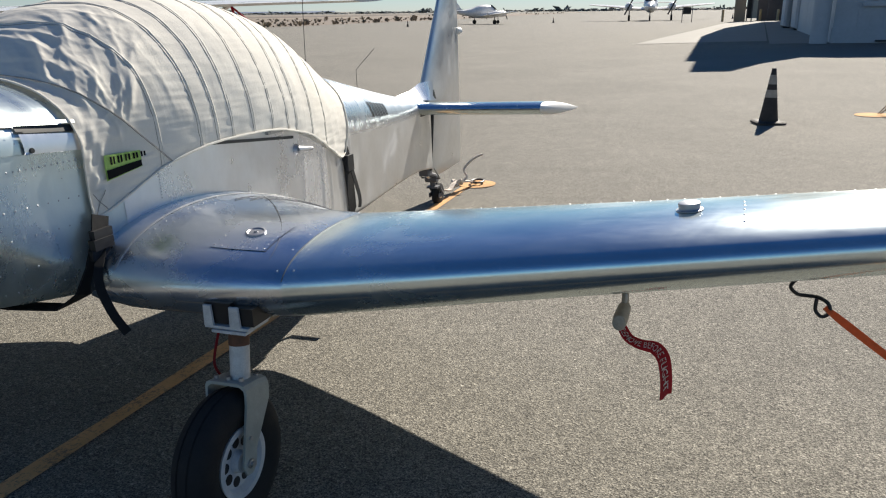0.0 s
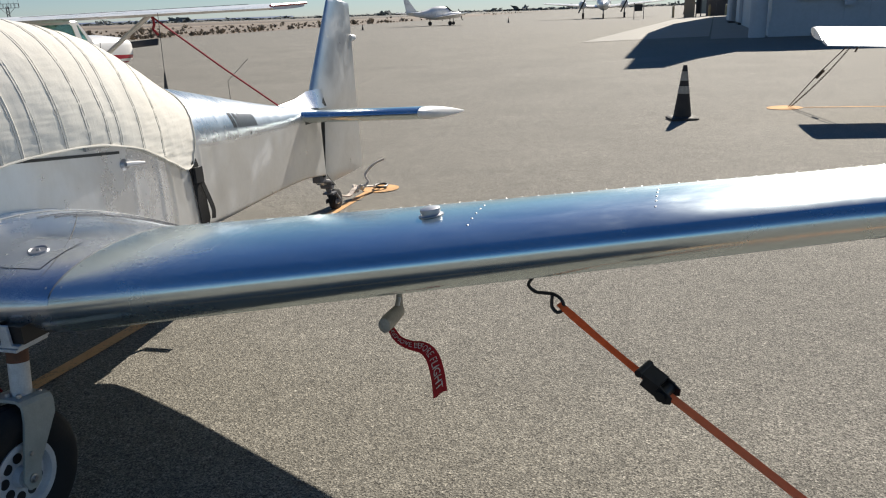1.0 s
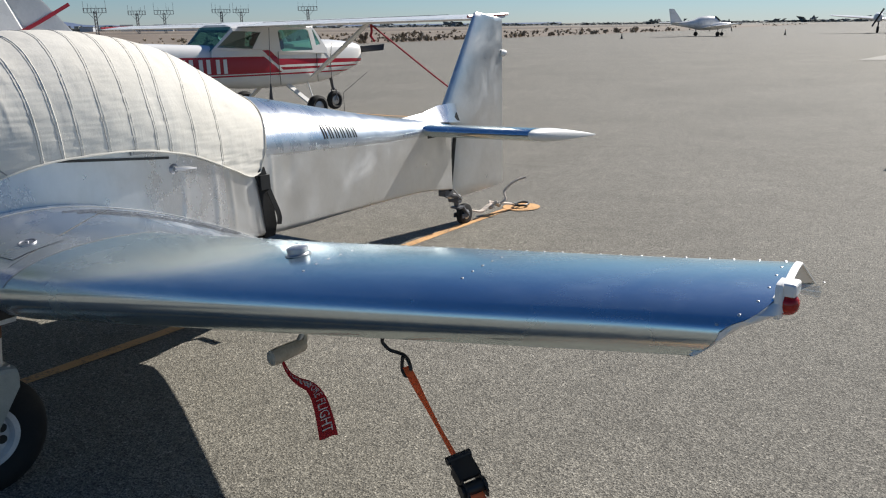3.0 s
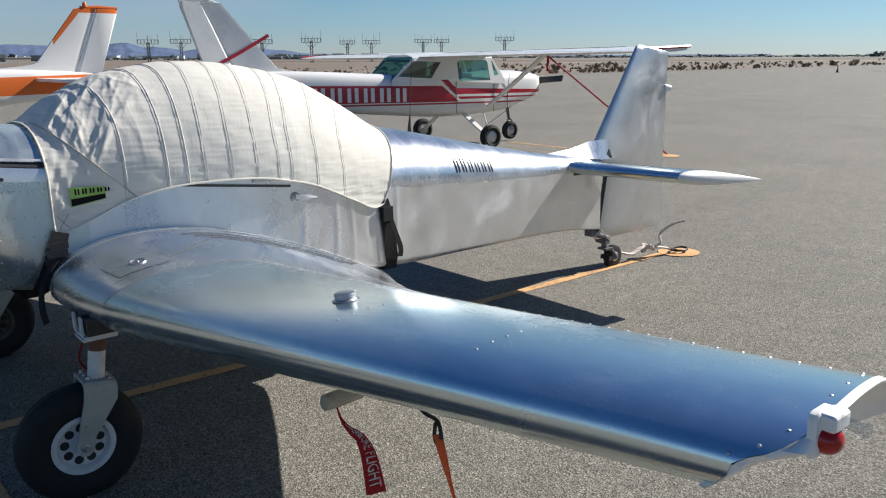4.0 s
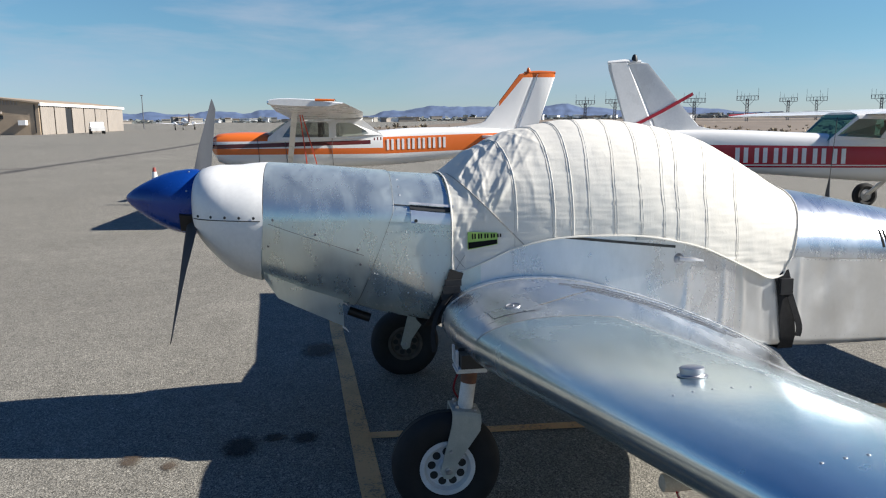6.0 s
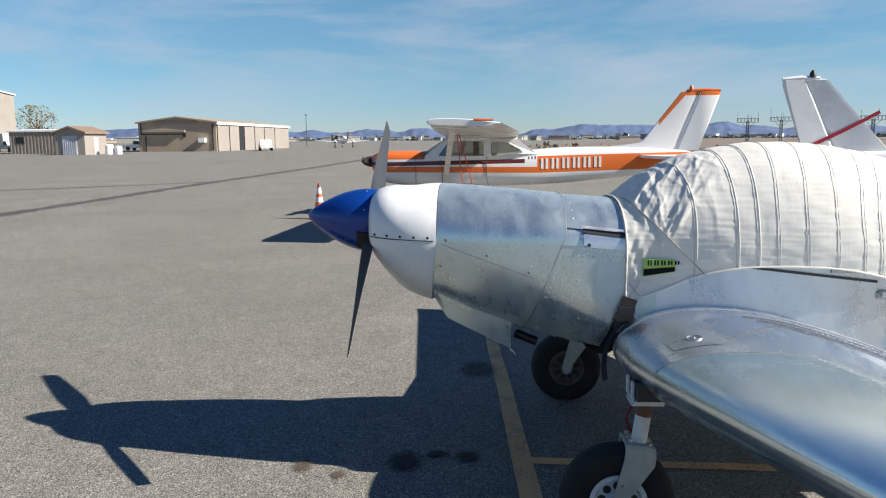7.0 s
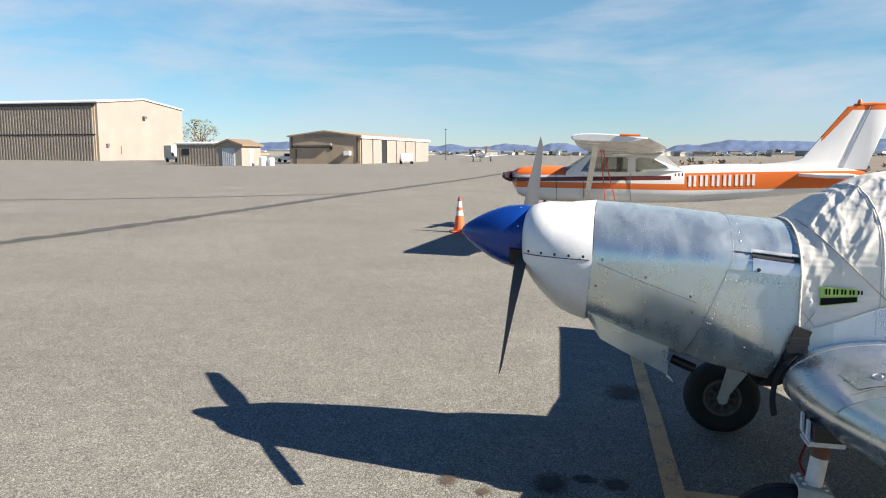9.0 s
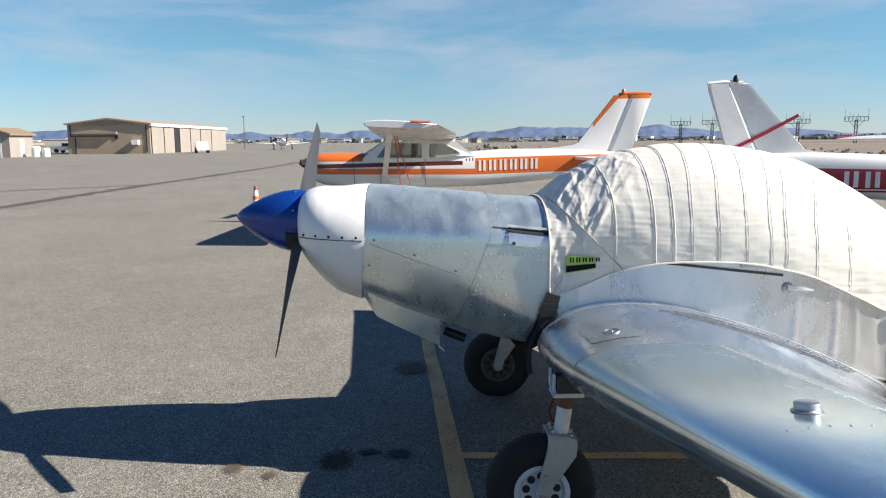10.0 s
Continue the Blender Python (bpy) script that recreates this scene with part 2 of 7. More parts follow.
M["cone_orange"] = painted("orange_cone_plastic", (0.75, 0.13, 0.03), 0.55, 0.12, 8)
M["cone_band"] = painted("grey_reflective_band", (0.42, 0.37, 0.30), 0.55, 0.2, 12)
M["beige"] = painted("beige_metal_siding", (0.295, 0.258, 0.222), 0.6, 0.05, 0.4)
M["tan"] = painted("tan_metal_siding", (0.36, 0.28, 0.20), 0.6, 0.08, 0.4)
M["white_roof"] = painted("white_roof_sheet", (0.75, 0.75, 0.74), 0.5, 0.06, 0.5)
M["brown_roof"] = painted("brown_shingles", (0.24, 0.17, 0.11), 0.8, 0.15, 3)
# near-black; on holes and open bays it stands for the shade inside
M["dark"] = base_material("dark_opening", (0.015, 0.016, 0.018), 0.6)
M["concrete"] = painted("pale_concrete", (0.29, 0.275, 0.245), 0.9, 0.08, 0.7, 0.2)
M["grey_wall"] = painted("blue_grey_metal_siding", (0.45, 0.47, 0.50), 0.6, 0.06, 0.6)
M["white_paint"] = painted("white_aircraft_paint", (0.78, 0.77, 0.75), 0.28, 0.05, 2)
M["bollard"] = painted("weathered_yellow_enamel", (0.42, 0.36, 0.22), 0.6, 0.15, 3)
M["steel"] = base_material("galvanised_steel", (0.45, 0.45, 0.46), 0.45, 1.0)
M["lattice"] = painted("weathered_steel_lattice", (0.11, 0.11, 0.12), 0.6, 0.1, 2)
M["dirty_wheel"] = painted("grimy_dark_wheel", (0.10, 0.085, 0.07), 0.7, 0.3, 18)


def stain_material(name, colour, reach):
    """Soaks into the asphalt: dense in the middle, breaking up towards the rim."""
    m = base_material(name, colour, 0.8, 0, 0.3)
    c = node(m, "ShaderNodeTexCoord")
    ln = node(m, "ShaderNodeVectorMath")
    ln.operation = "LENGTH"
    wire(m, c.outputs["Object"], ln.inputs[0])
    edge = maths(m, "ADD", maths(m, "SUBTRACT", 1.0, ln.outputs["Value"]), maths(m, "MULTIPLY", maths(m, "SUBTRACT", noisy(m, 3.0, 6, 0.75), 0.5), 1.5))
    bsdf(m).inputs["Alpha"].default_value = 1
    wire(m, ramp(m, edge, [(0.10, grey(0)), (0.55, grey(reach))]), bsdf(m).inputs["Alpha"])
    return m


M["oil"] = stain_material("oil_stain", (0.022, 0.02, 0.018), 0.85)


def soft_glass(name, colour, gloss=0.12):
    """A thin tinted pane: light passes straight on, some is mirrored."""
    m = base_material(name, colour, 0.05)
    t = node(m, "ShaderNodeBsdfTransparent")
    t.inputs["Color"].default_value = (*colour, 1)
    g = node(m, "ShaderNodeBsdfGlossy", Roughness=0.04)
    x = node(m, "ShaderNodeMixShader", Fac=gloss)
    wire(m, t.outputs["BSDF"], x.inputs[1])
    wire(m, g.outputs["BSDF"], x.inputs[2])
    wire(m, x.outputs["Shader"], m.node_tree.nodes["Material Output"].inputs["Surface"])
    return m


M["window"] = soft_glass("tinted_acrylic", (0.52, 0.55, 0.52), 0.16)
M["green_window"] = soft_glass("green_tinted_acrylic", (0.30, 0.52, 0.46), 0.14)
M["clear"] = soft_glass("clear_lens", (0.9, 0.92, 0.93))


def canvas():
    m = base_material("cream_canvas", (0.70, 0.67, 0.60), 0.85, 0, 0.2)
    v = coords(m)
    broad = noisy(m, 3.5, 5, 0.6, v)
    weave = noisy(m, 420, 2, 0.5, v)
    creases = noisy(m, 9, 3, 0.5, coords(m, "Object", (1, 1.6, 0.5)), 0.5)
    c = ramp(m, broad, [(0.25, (0.73, 0.695, 0.62)), (0.7, (0.80, 0.77, 0.70))])
    c = mix(m, 0.5, c, ramp(m, weave, [(0.3, grey(0.86)), (0.7, grey(1.06))]), "MULTIPLY")
    wire(m, c, bsdf(m).inputs["Base Color"])
    b = node(m, "ShaderNodeBump", Strength=0.14, Distance=0.02)
    wire(m, creases, b.inputs["Height"])
    b2 = node(m, "ShaderNodeBump", Strength=0.2, Distance=0.002)
    wire(m, weave, b2.inputs["Height"])
    wire(m, b.outputs["Normal"], b2.inputs["Normal"])
    wire(m, b2.outputs["Normal"], bsdf(m).inputs["Normal"])
    glow = node(m, "ShaderNodeBsdfTranslucent")
    wire(m, c, glow.inputs["Color"])
    thin = node(m, "ShaderNodeMixShader", Fac=0.15)
    wire(m, bsdf(m).outputs["BSDF"], thin.inputs[1])
    wire(m, glow.outputs["BSDF"], thin.inputs[2])
    wire(m, thin.outputs["Shader"], m.node_tree.nodes["Material Output"].inputs["Surface"])
    return m


M["canvas"] = canvas()
M["piping"] = painted("shadow_grey_stitched_seam", (0.36, 0.335, 0.30), 0.9, 0.1, 30)
M["tag"] = base_material("lime_label", (0.36, 0.55, 0.12), 0.6)


# ---------------------------------------------------------------- mesh helpers
def mesh_of(name, verts, faces, material, smooth=True, sharp=35):
    me = bpy.data.meshes.new(name)
    me.from_pydata([tuple(v) for v in verts], [], faces)
    if material is not None:
        me.materials.append(material)
    bm = bmesh.new()
    bm.from_mesh(me)
    bmesh.ops.remove_doubles(bm, verts=bm.verts, dist=1e-5)
    bmesh.ops.recalc_face_normals(bm, faces=bm.faces)
    if smooth:
        for f in bm.faces:
            f.smooth = True
        for e in bm.edges:
            if len(e.link_faces) == 2 and e.calc_face_angle(0) > radians(sharp):
                e.smooth = False
    bm.to_mesh(me)
    bm.free()
    return me


def part(name, data, parent=None, label="", at=None):
    """Links a mesh (from mesh_of or gather) as one object, under a thing or a part."""
    ob = new(name, data)
    if parent is not None:
        ob.parent = parent
    if at is not None:
        ob.matrix_basis = at
    if label:
        ob["label"] = label
    return ob


def thing(name, label, category, at=None, group="", kind=""):
    ob = new(name)
    ob.empty_display_size = 0.2
    if at is not None:
        ob.matrix_basis = at
    return tagged(ob, label, category, group, kind)


class Shape:
    """Collects vertices and faces of one mesh."""

    def __init__(self):
        self.v, self.f = [], []

    def add(self, verts, faces):
        k = len(self.v)
        self.v += [tuple(p) for p in verts]
        self.f += [tuple(i + k for i in q) for q in faces]
        return self

    def loft(self, rings, closed=True, caps=True):
        n = len(rings[0])
        faces = []
        for a in range(len(rings) - 1):
            for b in range(n if closed else n - 1):
                c = (b + 1) % n
                faces.append((a * n + b, a * n + c, (a + 1) * n + c, (a + 1) * n + b))
        if caps and closed:
            faces.append(tuple(range(n - 1, -1, -1)))
            faces.append(tuple((len(rings) - 1) * n + i for i in range(n)))
        return self.add([p for r in rings for p in r], faces)

    def box(self, x0, x1, y0, y1, z0, z1, m=None):
        v = [Vector((x, y, z)) for z in (z0, z1) for x, y in ((x0, y0), (x1, y0), (x1, y1), (x0, y1))]
        if m is not None:
            v = [m @ p for p in v]
        return self.add(v, [(3, 2, 1, 0), (4, 5, 6, 7), (0, 1, 5, 4), (1, 2, 6, 5), (2, 3, 7, 6), (3, 0, 4, 7)])

    def tube(self, pts, radius, sides=8, flat=None):
        pts = [Vector(p) for p in pts]
        rings = []
        side = None
        for i, p in enumerate(pts):
            d = (pts[min(i + 1, len(pts) - 1)] - pts[max(i - 1, 0)]).normalized()
            if side is None:
                side = d.cross(Vector((0.13, 0.21, 1)))
                if side.length < 0.1:
                    side = d.cross(Vector((1, 0, 0)))
            side = (side - d * side.dot(d)).normalized()
            up = side.cross(d)
            r = radius[i] if isinstance(radius, (list, tuple)) else radius
            rings.append([p + (side * math.cos(a) + up * math.sin(a)) * r for a in (2 * math.pi * k / sides for k in range(sides))])
        return self.loft(rings)

    def strap(self, pts, width, thick, normal=(0, 0, 1)):
        """A flat webbing strip along points."""
        pts = [Vector(p) for p in pts]
        rings = []
        for i, p in enumerate(pts):
            d = (pts[min(i + 1, len(pts) - 1)] - pts[max(i - 1, 0)]).normalized()
            nn = Vector(normal[i]) if isinstance(normal[0], (tuple, Vector)) else Vector(normal)
            s = d.cross(nn).normalized()
            u = s.cross(d).normalized()
            w = width / 2
            rings.append([p + s * a + u * b for a, b in ((-w, -thick / 2), (w, -thick / 2), (w, thick / 2), (-w, thick / 2))])
        return self.loft(rings)

    def spin(self, profile, axis_at, axis, sides=32, caps=False):
        """Turns (along, radius) pairs about an axis."""
        axis = Vector(axis).normalized()
        s = axis.cross(Vector((0, 0, 1)))
        if s.length < 0.1:
            s = axis.cross(Vector((1, 0, 0)))
        s.normalize()
        u = s.cross(axis)
        o = Vector(axis_at)
        rings = [[o + axis * a + (s * math.cos(t) + u * math.sin(t)) * max(r, 1e-4)
                  for t in (2 * math.pi * k / sides for k in range(sides))] for a, r in profile]
        return self.loft(rings, True, caps)

    def dome(self, p, normal, r, h=0.5, sides=6):
        nrm = Vector(normal).normalized()
        s = nrm.orthogonal().normalized()
        u = nrm.cross(s)
        p = Vector(p)
        ring = [p + (s * math.cos(a) + u * math.sin(a)) * r for a in (2 * math.pi * k / sides for k in range(sides))]
        mid = [p + nrm * r * h * 0.75 + (s * math.cos(a) + u * math.sin(a)) * r * 0.6 for a in (2 * math.pi * k / sides for k in range(sides))]
        top = p + nrm * r * h
        v = ring + mid + [top]
        f = [(i, (i + 1) % sides, sides + (i + 1) % sides, sides + i) for i in range(sides)]
        f += [(sides + i, sides + (i + 1) % sides, 2 * sides) for i in range(sides)]
        return self.add(v, f)

    def done(self, name, material, smooth=True, sharp=35):
        return mesh_of(name, self.v, self.f, material, smooth, sharp)


def lerp(table, x):
    """Piecewise smooth values from rows (x, a, b, ...)."""
    cols = list(zip(*table))
    return [float(np.interp(x, cols[0], c)) for c in cols[1:]]


def curve_at(pts, n):
    """Catmull-Rom through points."""
    pts = [Vector(p) for p in pts]
    out = []
    for i in range(len(pts) - 1):
        p0, p1, p2, p3 = pts[max(i - 1, 0)], pts[i], pts[i + 1], pts[min(i + 2, len(pts) - 1)]
        for k in range(n):
            t = k / n
            out.append(0.5 * ((2 * p1) + (p2 - p0) * t + (2 * p0 - 5 * p1 + 4 * p2 - p3) * t * t + (3 * p1 - p0 - 3 * p2 + p3) * t ** 3))
    out.append(pts[-1])
    return out


def spline(table, x):
    """Smooth (Catmull-Rom) values from rows (x, a, b, ...)."""
    xs = [r[0] for r in table]
    x = min(max(x, xs[0]), xs[-1])
    i = max(0, min(len(xs) - 2, int(np.searchsorted(xs, x)) - 1))
    t = (x - xs[i]) / (xs[i + 1] - xs[i])
    out = []
    for c in range(1, len(table[0])):
        p1, p2 = table[i][c], table[i + 1][c]
        h = xs[i + 1] - xs[i]
        m1 = (p2 - table[i - 1][c]) / (xs[i + 1] - xs[i - 1]) * h if i > 0 else p2 - p1
        m2 = (table[i + 2][c] - p1) / (xs[i + 2] - xs[i]) * h if i + 2 < len(xs) else p2 - p1
        out.append((2 * t ** 3 - 3 * t * t + 1) * p1 + (t ** 3 - 2 * t * t + t) * m1 + (3 * t * t - 2 * t ** 3) * p2 + (t ** 3 - t * t) * m2)
    return out


# ---------------------------------------------------------------- ground
def ease(u, reach=7.0):
    return reach * math.tanh(u / reach)


def ground_z(x, y):
    """The apron falls gently to one side and levels off."""
    z = 0.030 * ease(x) - 0.0174 * ease(y)
    k = min(1, max(0, (-y - 50) / 60)) * min(1, max(0, (-x - 60) / 60))
    z += 0.17 * math.exp(-((x + 7.4) / 3.5) ** 2 - ((y - 9.5) / 5.0) ** 2)
    return z + 0.55 * k * k * (3 - 2 * k)


def axis_steps():
    s = [0.0]
    while s[-1] < 4000:
        s.append(s[-1] + max(0.8, 0.11 * s[-1]))
    return [-a for a in s[:0:-1]] + s


STEPS = axis_steps()
ground_v = [(x, y + 2, ground_z(x, y + 2)) for y in STEPS for x in STEPS]
n_step = len(STEPS)
ground_f = [(j * n_step + i, j * n_step + i + 1, (j + 1) * n_step + i + 1, (j + 1) * n_step + i) for j in range(n_step - 1) for i in range(n_step - 1)]
ground = part("ground", mesh_of("ground", ground_v, ground_f, M["asphalt"], True, 180))
tagged(ground, "sun-bleached grey-tan asphalt airport apron with coarse aggregate", "apron", kind="structure")


def on_ground(x, y, up=0.0):
    return Vector((x, y, ground_z(x, y) + up))


def ribbon(sh, pts, width, up=0.004, step=0.5, ragged=0.0):
    """A painted or sealed strip that follows the ground."""
    rnd = random.Random(len(pts) + int(100 * pts[0][0]))
    pts = [Vector((p[0], p[1], 0)) for p in pts]
    line = []
    for a, b in zip(pts, pts[1:]):
        k = max(1, int((b - a).length / step))
        line += [a.lerp(b, i / k) for i in range(k)]
    line.append(pts[-1])
    v = []
    for i, p in enumerate(line):
        d = (line[min(i + 1, len(line) - 1)] - line[max(i - 1, 0)]).normalized()
        s = Vector((-d.y, d.x, 0))
        for k in (-1, 1):
            q = p + s * k * (width / 2 + rnd.uniform(-ragged, ragged))
            v.append(on_ground(q.x, q.y, up))
    return sh.add(v, [(2 * i, 2 * i + 1, 2 * i + 3, 2 * i + 2) for i in range(len(line) - 1)])
# ---------------------------------------------------------------- the silver aeroplane
TILT = Matrix.Rotation(-math.asin(0.030), 4, "Y")
plane = thing("light_aircraft", "polished bare-aluminium two-seat low-wing taildragger with blue spinner, tied down", "aircraft", TILT)

# y, half width, bottom, top of the flat side, crown, corner radius
FUSE = [
    (0.33, 0.360, 0.800, 1.090, 1.336, 0.285),
    (0.50, 0.395, 0.745, 1.090, 1.325, 0.275),
    (0.70, 0.420, 0.680, 1.090, 1.306, 0.28),
    (0.88, 0.435, 0.640, 1.085, 1.288, 0.21),
    (1.18, 0.450, 0.600, 1.060, 1.266, 0.12),
    (1.60, 0.520, 0.560, 1.020, 1.230, 0.06),
    (2.00, 0.555, 0.520, 0.990, 1.200, 0.05),
    (2.30, 0.555, 0.490, 0.950, 1.190, 0.05),
    (2.70, 0.490, 0.445, 0.880, 1.180, 0.04),
    (3.00, 0.430, 0.418, 0.850, 1.145, 0.04),
    (3.45, 0.340, 0.395, 0.812, 1.055, 0.03),
    (4.00, 0.235, 0.362, 0.775, 0.944, 0.03),
    (4.50, 0.145, 0.325, 0.750, 0.858, 0.02),
    (4.97, 0.055, 0.255, 0.735, 0.815, 0.01),
]


def half_section(y, grow=0.0):
    w, zb, zc, zt, r = spline(FUSE, y)
    w, zb, zt = w + grow, zb - grow, zt + grow
    low = [(0.0, zb), ((w - r) * 0.5, zb)]
    low += [(w - r + r * math.sin(a), zb + r - r * math.cos(a)) for a in (radians(d) for d in (0, 15, 30, 45, 60, 75, 90))]
    low += [(w, zb + r + (zc - zb - r) * k) for k in (0.3, 0.65, 1.0)]
    top = [(w * math.cos(a) ** 0.85, zc + (zt - zc) * math.sin(a) ** 0.92) for a in (radians(d) for d in (4, 9, 15, 21, 27, 33, 39, 45, 51, 57, 63, 69, 75, 81, 86))]
    return low, top + [(0.0, zt)]


def full_ring(y, grow=0.0):
    low, top = half_section(y, grow)
    pts = low + top
    return [(x, y, z) for x, z in pts] + [(-x, y, z) for x, z in pts[-2:0:-1]]


def crease(y, z):
    """Oil-canned sheet between the frames behind the cockpit."""
    k = min(1.0, max(0.0, (z - 0.50) / 0.08)) * min(1.0, max(0.0, (0.94 - z) / 0.12))
    folds = sum(h * math.exp(-((y - yc - 0.012 * math.sin(z * 7 + yc * 9)) / wd) ** 2) for yc, wd, h in ((2.20, 0.014, 0.004), (2.37, 0.013, 0.007), (2.47, 0.012, 0.006), (2.60, 0.02, -0.005), (2.80, 0.016, 0.006), (2.95, 0.05, -0.004)))
    return k * (folds + 0.002 * noise.noise(Vector((y * 10, z * 5, 0))))


def tub_ring(y, grow=0.0):
    low, _ = half_section(y, grow)
    n = len(low)
    low = low[:-3] + [(low[-4][0] + (low[-1][0] - low[-4][0]) * k / 8, low[-4][1] + (low[-1][1] - low[-4][1]) * k / 8) for k in range(1, 9)]
    low = [(x + (crease(y, z) if i > 4 else 0.0), z) for i, (x, z) in enumerate(low)]
    return [(-x, y, z) for x, z in low[:0:-1]] + [(x, y, z) for x, z in low]


def deck_ring(y, grow=0.0):
    low, top = half_section(y, grow)
    pts = [low[-1]] + top
    return [(x, y, z) for x, z in pts] + [(-x, y, z) for x, z in pts[-2::-1]]


def steps(a, b, n):
    return [a + (b - a) * i / n for i in range(n + 1)]


def skin_point(y, f, grow=0.0, side=1):
    """A point and outward normal on the upper skin: f 0 at the top of the flat side, 1 at the crown."""
    w, zb, zc, zt, r = spline(FUSE, y)
    a = f * math.pi / 2
    x, z = w * math.cos(a) ** 0.85, zc + (zt - zc) * math.sin(a) ** 0.92
    nrm = Vector((math.cos(a) * (zt - zc), 0, math.sin(a) * w)).normalized()
    return Vector((side * x, y, z)) + Vector((side * nrm.x, 0, nrm.z)) * grow, Vector((side * nrm.x, 0, nrm.z))


# the cowl's rear edge leans forward below the side vent
def slant_ring(y):
    k = (y - 0.345) / 0.56
    out = []
    first = full_ring(y, 0.0)
    for i, (x, yy, z) in enumerate(first):
        for _ in range(3):
            y2 = y - (k * 0.40 + (1 - k) * 0.12) * max(0.0, 1.13 - z)
            z = full_ring(max(y2, 0.33), 0.0)[i][2]
        q = full_ring(max(y2, 0.33), 0.006)[i]
        out.append((q[0], y2, q[2]))
    return out


cowl = part("cowling", Shape().loft([slant_ring(y) for y in steps(0.345, 0.90, 14)], True, False).done("cowling", M["cowl_skin"]), plane,
            "polished aluminium engine cowling")
part("forward_fuselage", Shape().loft([full_ring(y) for y in steps(0.66, 1.30, 12)], True, True).done("forward_fuselage", M["cowl_skin"]), plane)
part("cockpit_tub", Shape().loft([tub_ring(y, 0.0015) for y in steps(1.28, 2.44, 120)], False).done("cockpit_tub", M["skin"]), plane)
part("rear_fuselage", Shape().loft([tub_ring(y) for y in steps(2.42, 3.12, 80) + steps(3.14, 4.97, 40)], False).done("rear_fuselage", M["dull_skin"]), plane,
     "dull flat-sided aluminium rear fuselage")
part("turtledeck", Shape().loft([deck_ring(y, 0.003) for y in steps(1.28, 4.97, 32)], False).done("turtledeck", M["satin_skin"]), plane,
     "bright rolled aluminium upper rear fuselage")
part("tail_bulkhead", Shape().loft([full_ring(4.962, -0.003), full_ring(4.968, -0.003)]).done("tail_bulkhead", M["dull_skin"], False), plane)

def side_x(y, z):
    """Half width of the flat flank, rounding under at the chine."""
    w, zb, zc, zt, r = spline(FUSE, y)
    if z < zb + r:
        w = w - r + math.sqrt(max(0, r * r - (zb + r - z) ** 2))
    return w


# chin plate below the cowl, drawn down to a point at each rear corner
chin = []
for y, zs, zm, w in ((0.325, 0.87, 0.820, 0.27), (0.34, 0.85, 0.785, 0.27), (0.381, 0.83, 0.720, 0.27), (0.46, 0.80, 0.682, 0.272), (0.54, 0.77, 0.645, 0.276), (0.62, 0.74, 0.606, 0.285), (0.675, 0.72, 0.580, 0.29)):
    w = min(w, side_x(y, zs) - 0.004)
    half = [(side_x(y, zs + 0.03) - 0.002, zs + 0.03), (side_x(y, zs) + 0.003, zs), (w + 0.001, (zs + zm) / 2), (w - 0.010, zm + 0.006), (w * 0.6, zm - 0.006), (0.0, zm - 0.008)]
    chin.append([(x, y, z) for x, z in half] + [(-x, y, z) for x, z in half[-2::-1]])
part("chin_plate", Shape().loft(chin, False).done("chin_plate", M["cowl_skin"]), plane, "polished chin plate under the cowling")
for sd in (1, -1):
    part("chin_corner", Shape().loft([[(sd * 0.275, 0.668, 0.585), (sd * 0.292, 0.668, 0.60)], [(sd * 0.283, 0.685, 0.575), (sd * 0.294, 0.685, 0.588)], [(sd * 0.293, 0.697, 0.564), (sd * 0.296, 0.697, 0.569)]], False).done("chin_corner", M["white_glass"]), plane)
# side seam of the cowl with its screws
SEAM = [(0.365, 1.083), (0.45, 1.052), (0.573, 1.009), (0.68, 0.972), (0.77, 0.940)]


def cowl_x(y):
    return spline(FUSE, y)[0] + 0.0065


part("cowl_seam", Shape().strap([(cowl_x(y), y, z) for y, z in SEAM], 0.0024, 0.0012, (1, 0, 0)).done("cowl_seam", M["fine_seam"]), cowl)
for y, z in ((0.385, 1.10), (0.565, 1.035), (0.745, 0.965), (0.755, 0.90), (0.73, 0.80), (0.36, 0.985), (0.70, 0.70)):
    part("screw", Shape().spin([(-0.004, 0.0062), (0.0012, 0.0058), (0.0018, 0.004), (0.001, 0.003), (0.001, 0.0)], (side_x(y, z) + 0.0065, y, z), (1, 0, 0), 10).done("screw", M["lattice"]), cowl)
rim = [Vector(p) for p in slant_ring(0.905)]
part("cowl_edge", Shape().tube(rim + rim[:1], 0.0010, 5).done("cowl_edge", M["fine_seam"]), cowl)

# white nose bowl
BOWL_Z = 1.085


def bowl_ring(y):
    k = 0.40 + 0.60 * max(0.0, 1 - ((0.342 - y) / 0.330) ** 2) ** 0.42
    zc = 1.15 + (BOWL_Z - 1.15) * min(1, y / 0.2)
    lean = 0.12 * y / 0.342
    chin_up = 0.66 + 0.34 * (max(y, 0.0) / 0.342) ** 0.8
    return [(x * k, y - lean * max(0.0, BOWL_Z - z), zc + (z - BOWL_Z) * k * (chin_up if z < BOWL_Z else 1.0)) for x, _, z in full_ring(0.345, 0.006)]


def bowl_w(y):
    return max(p[0] for p in bowl_ring(y))


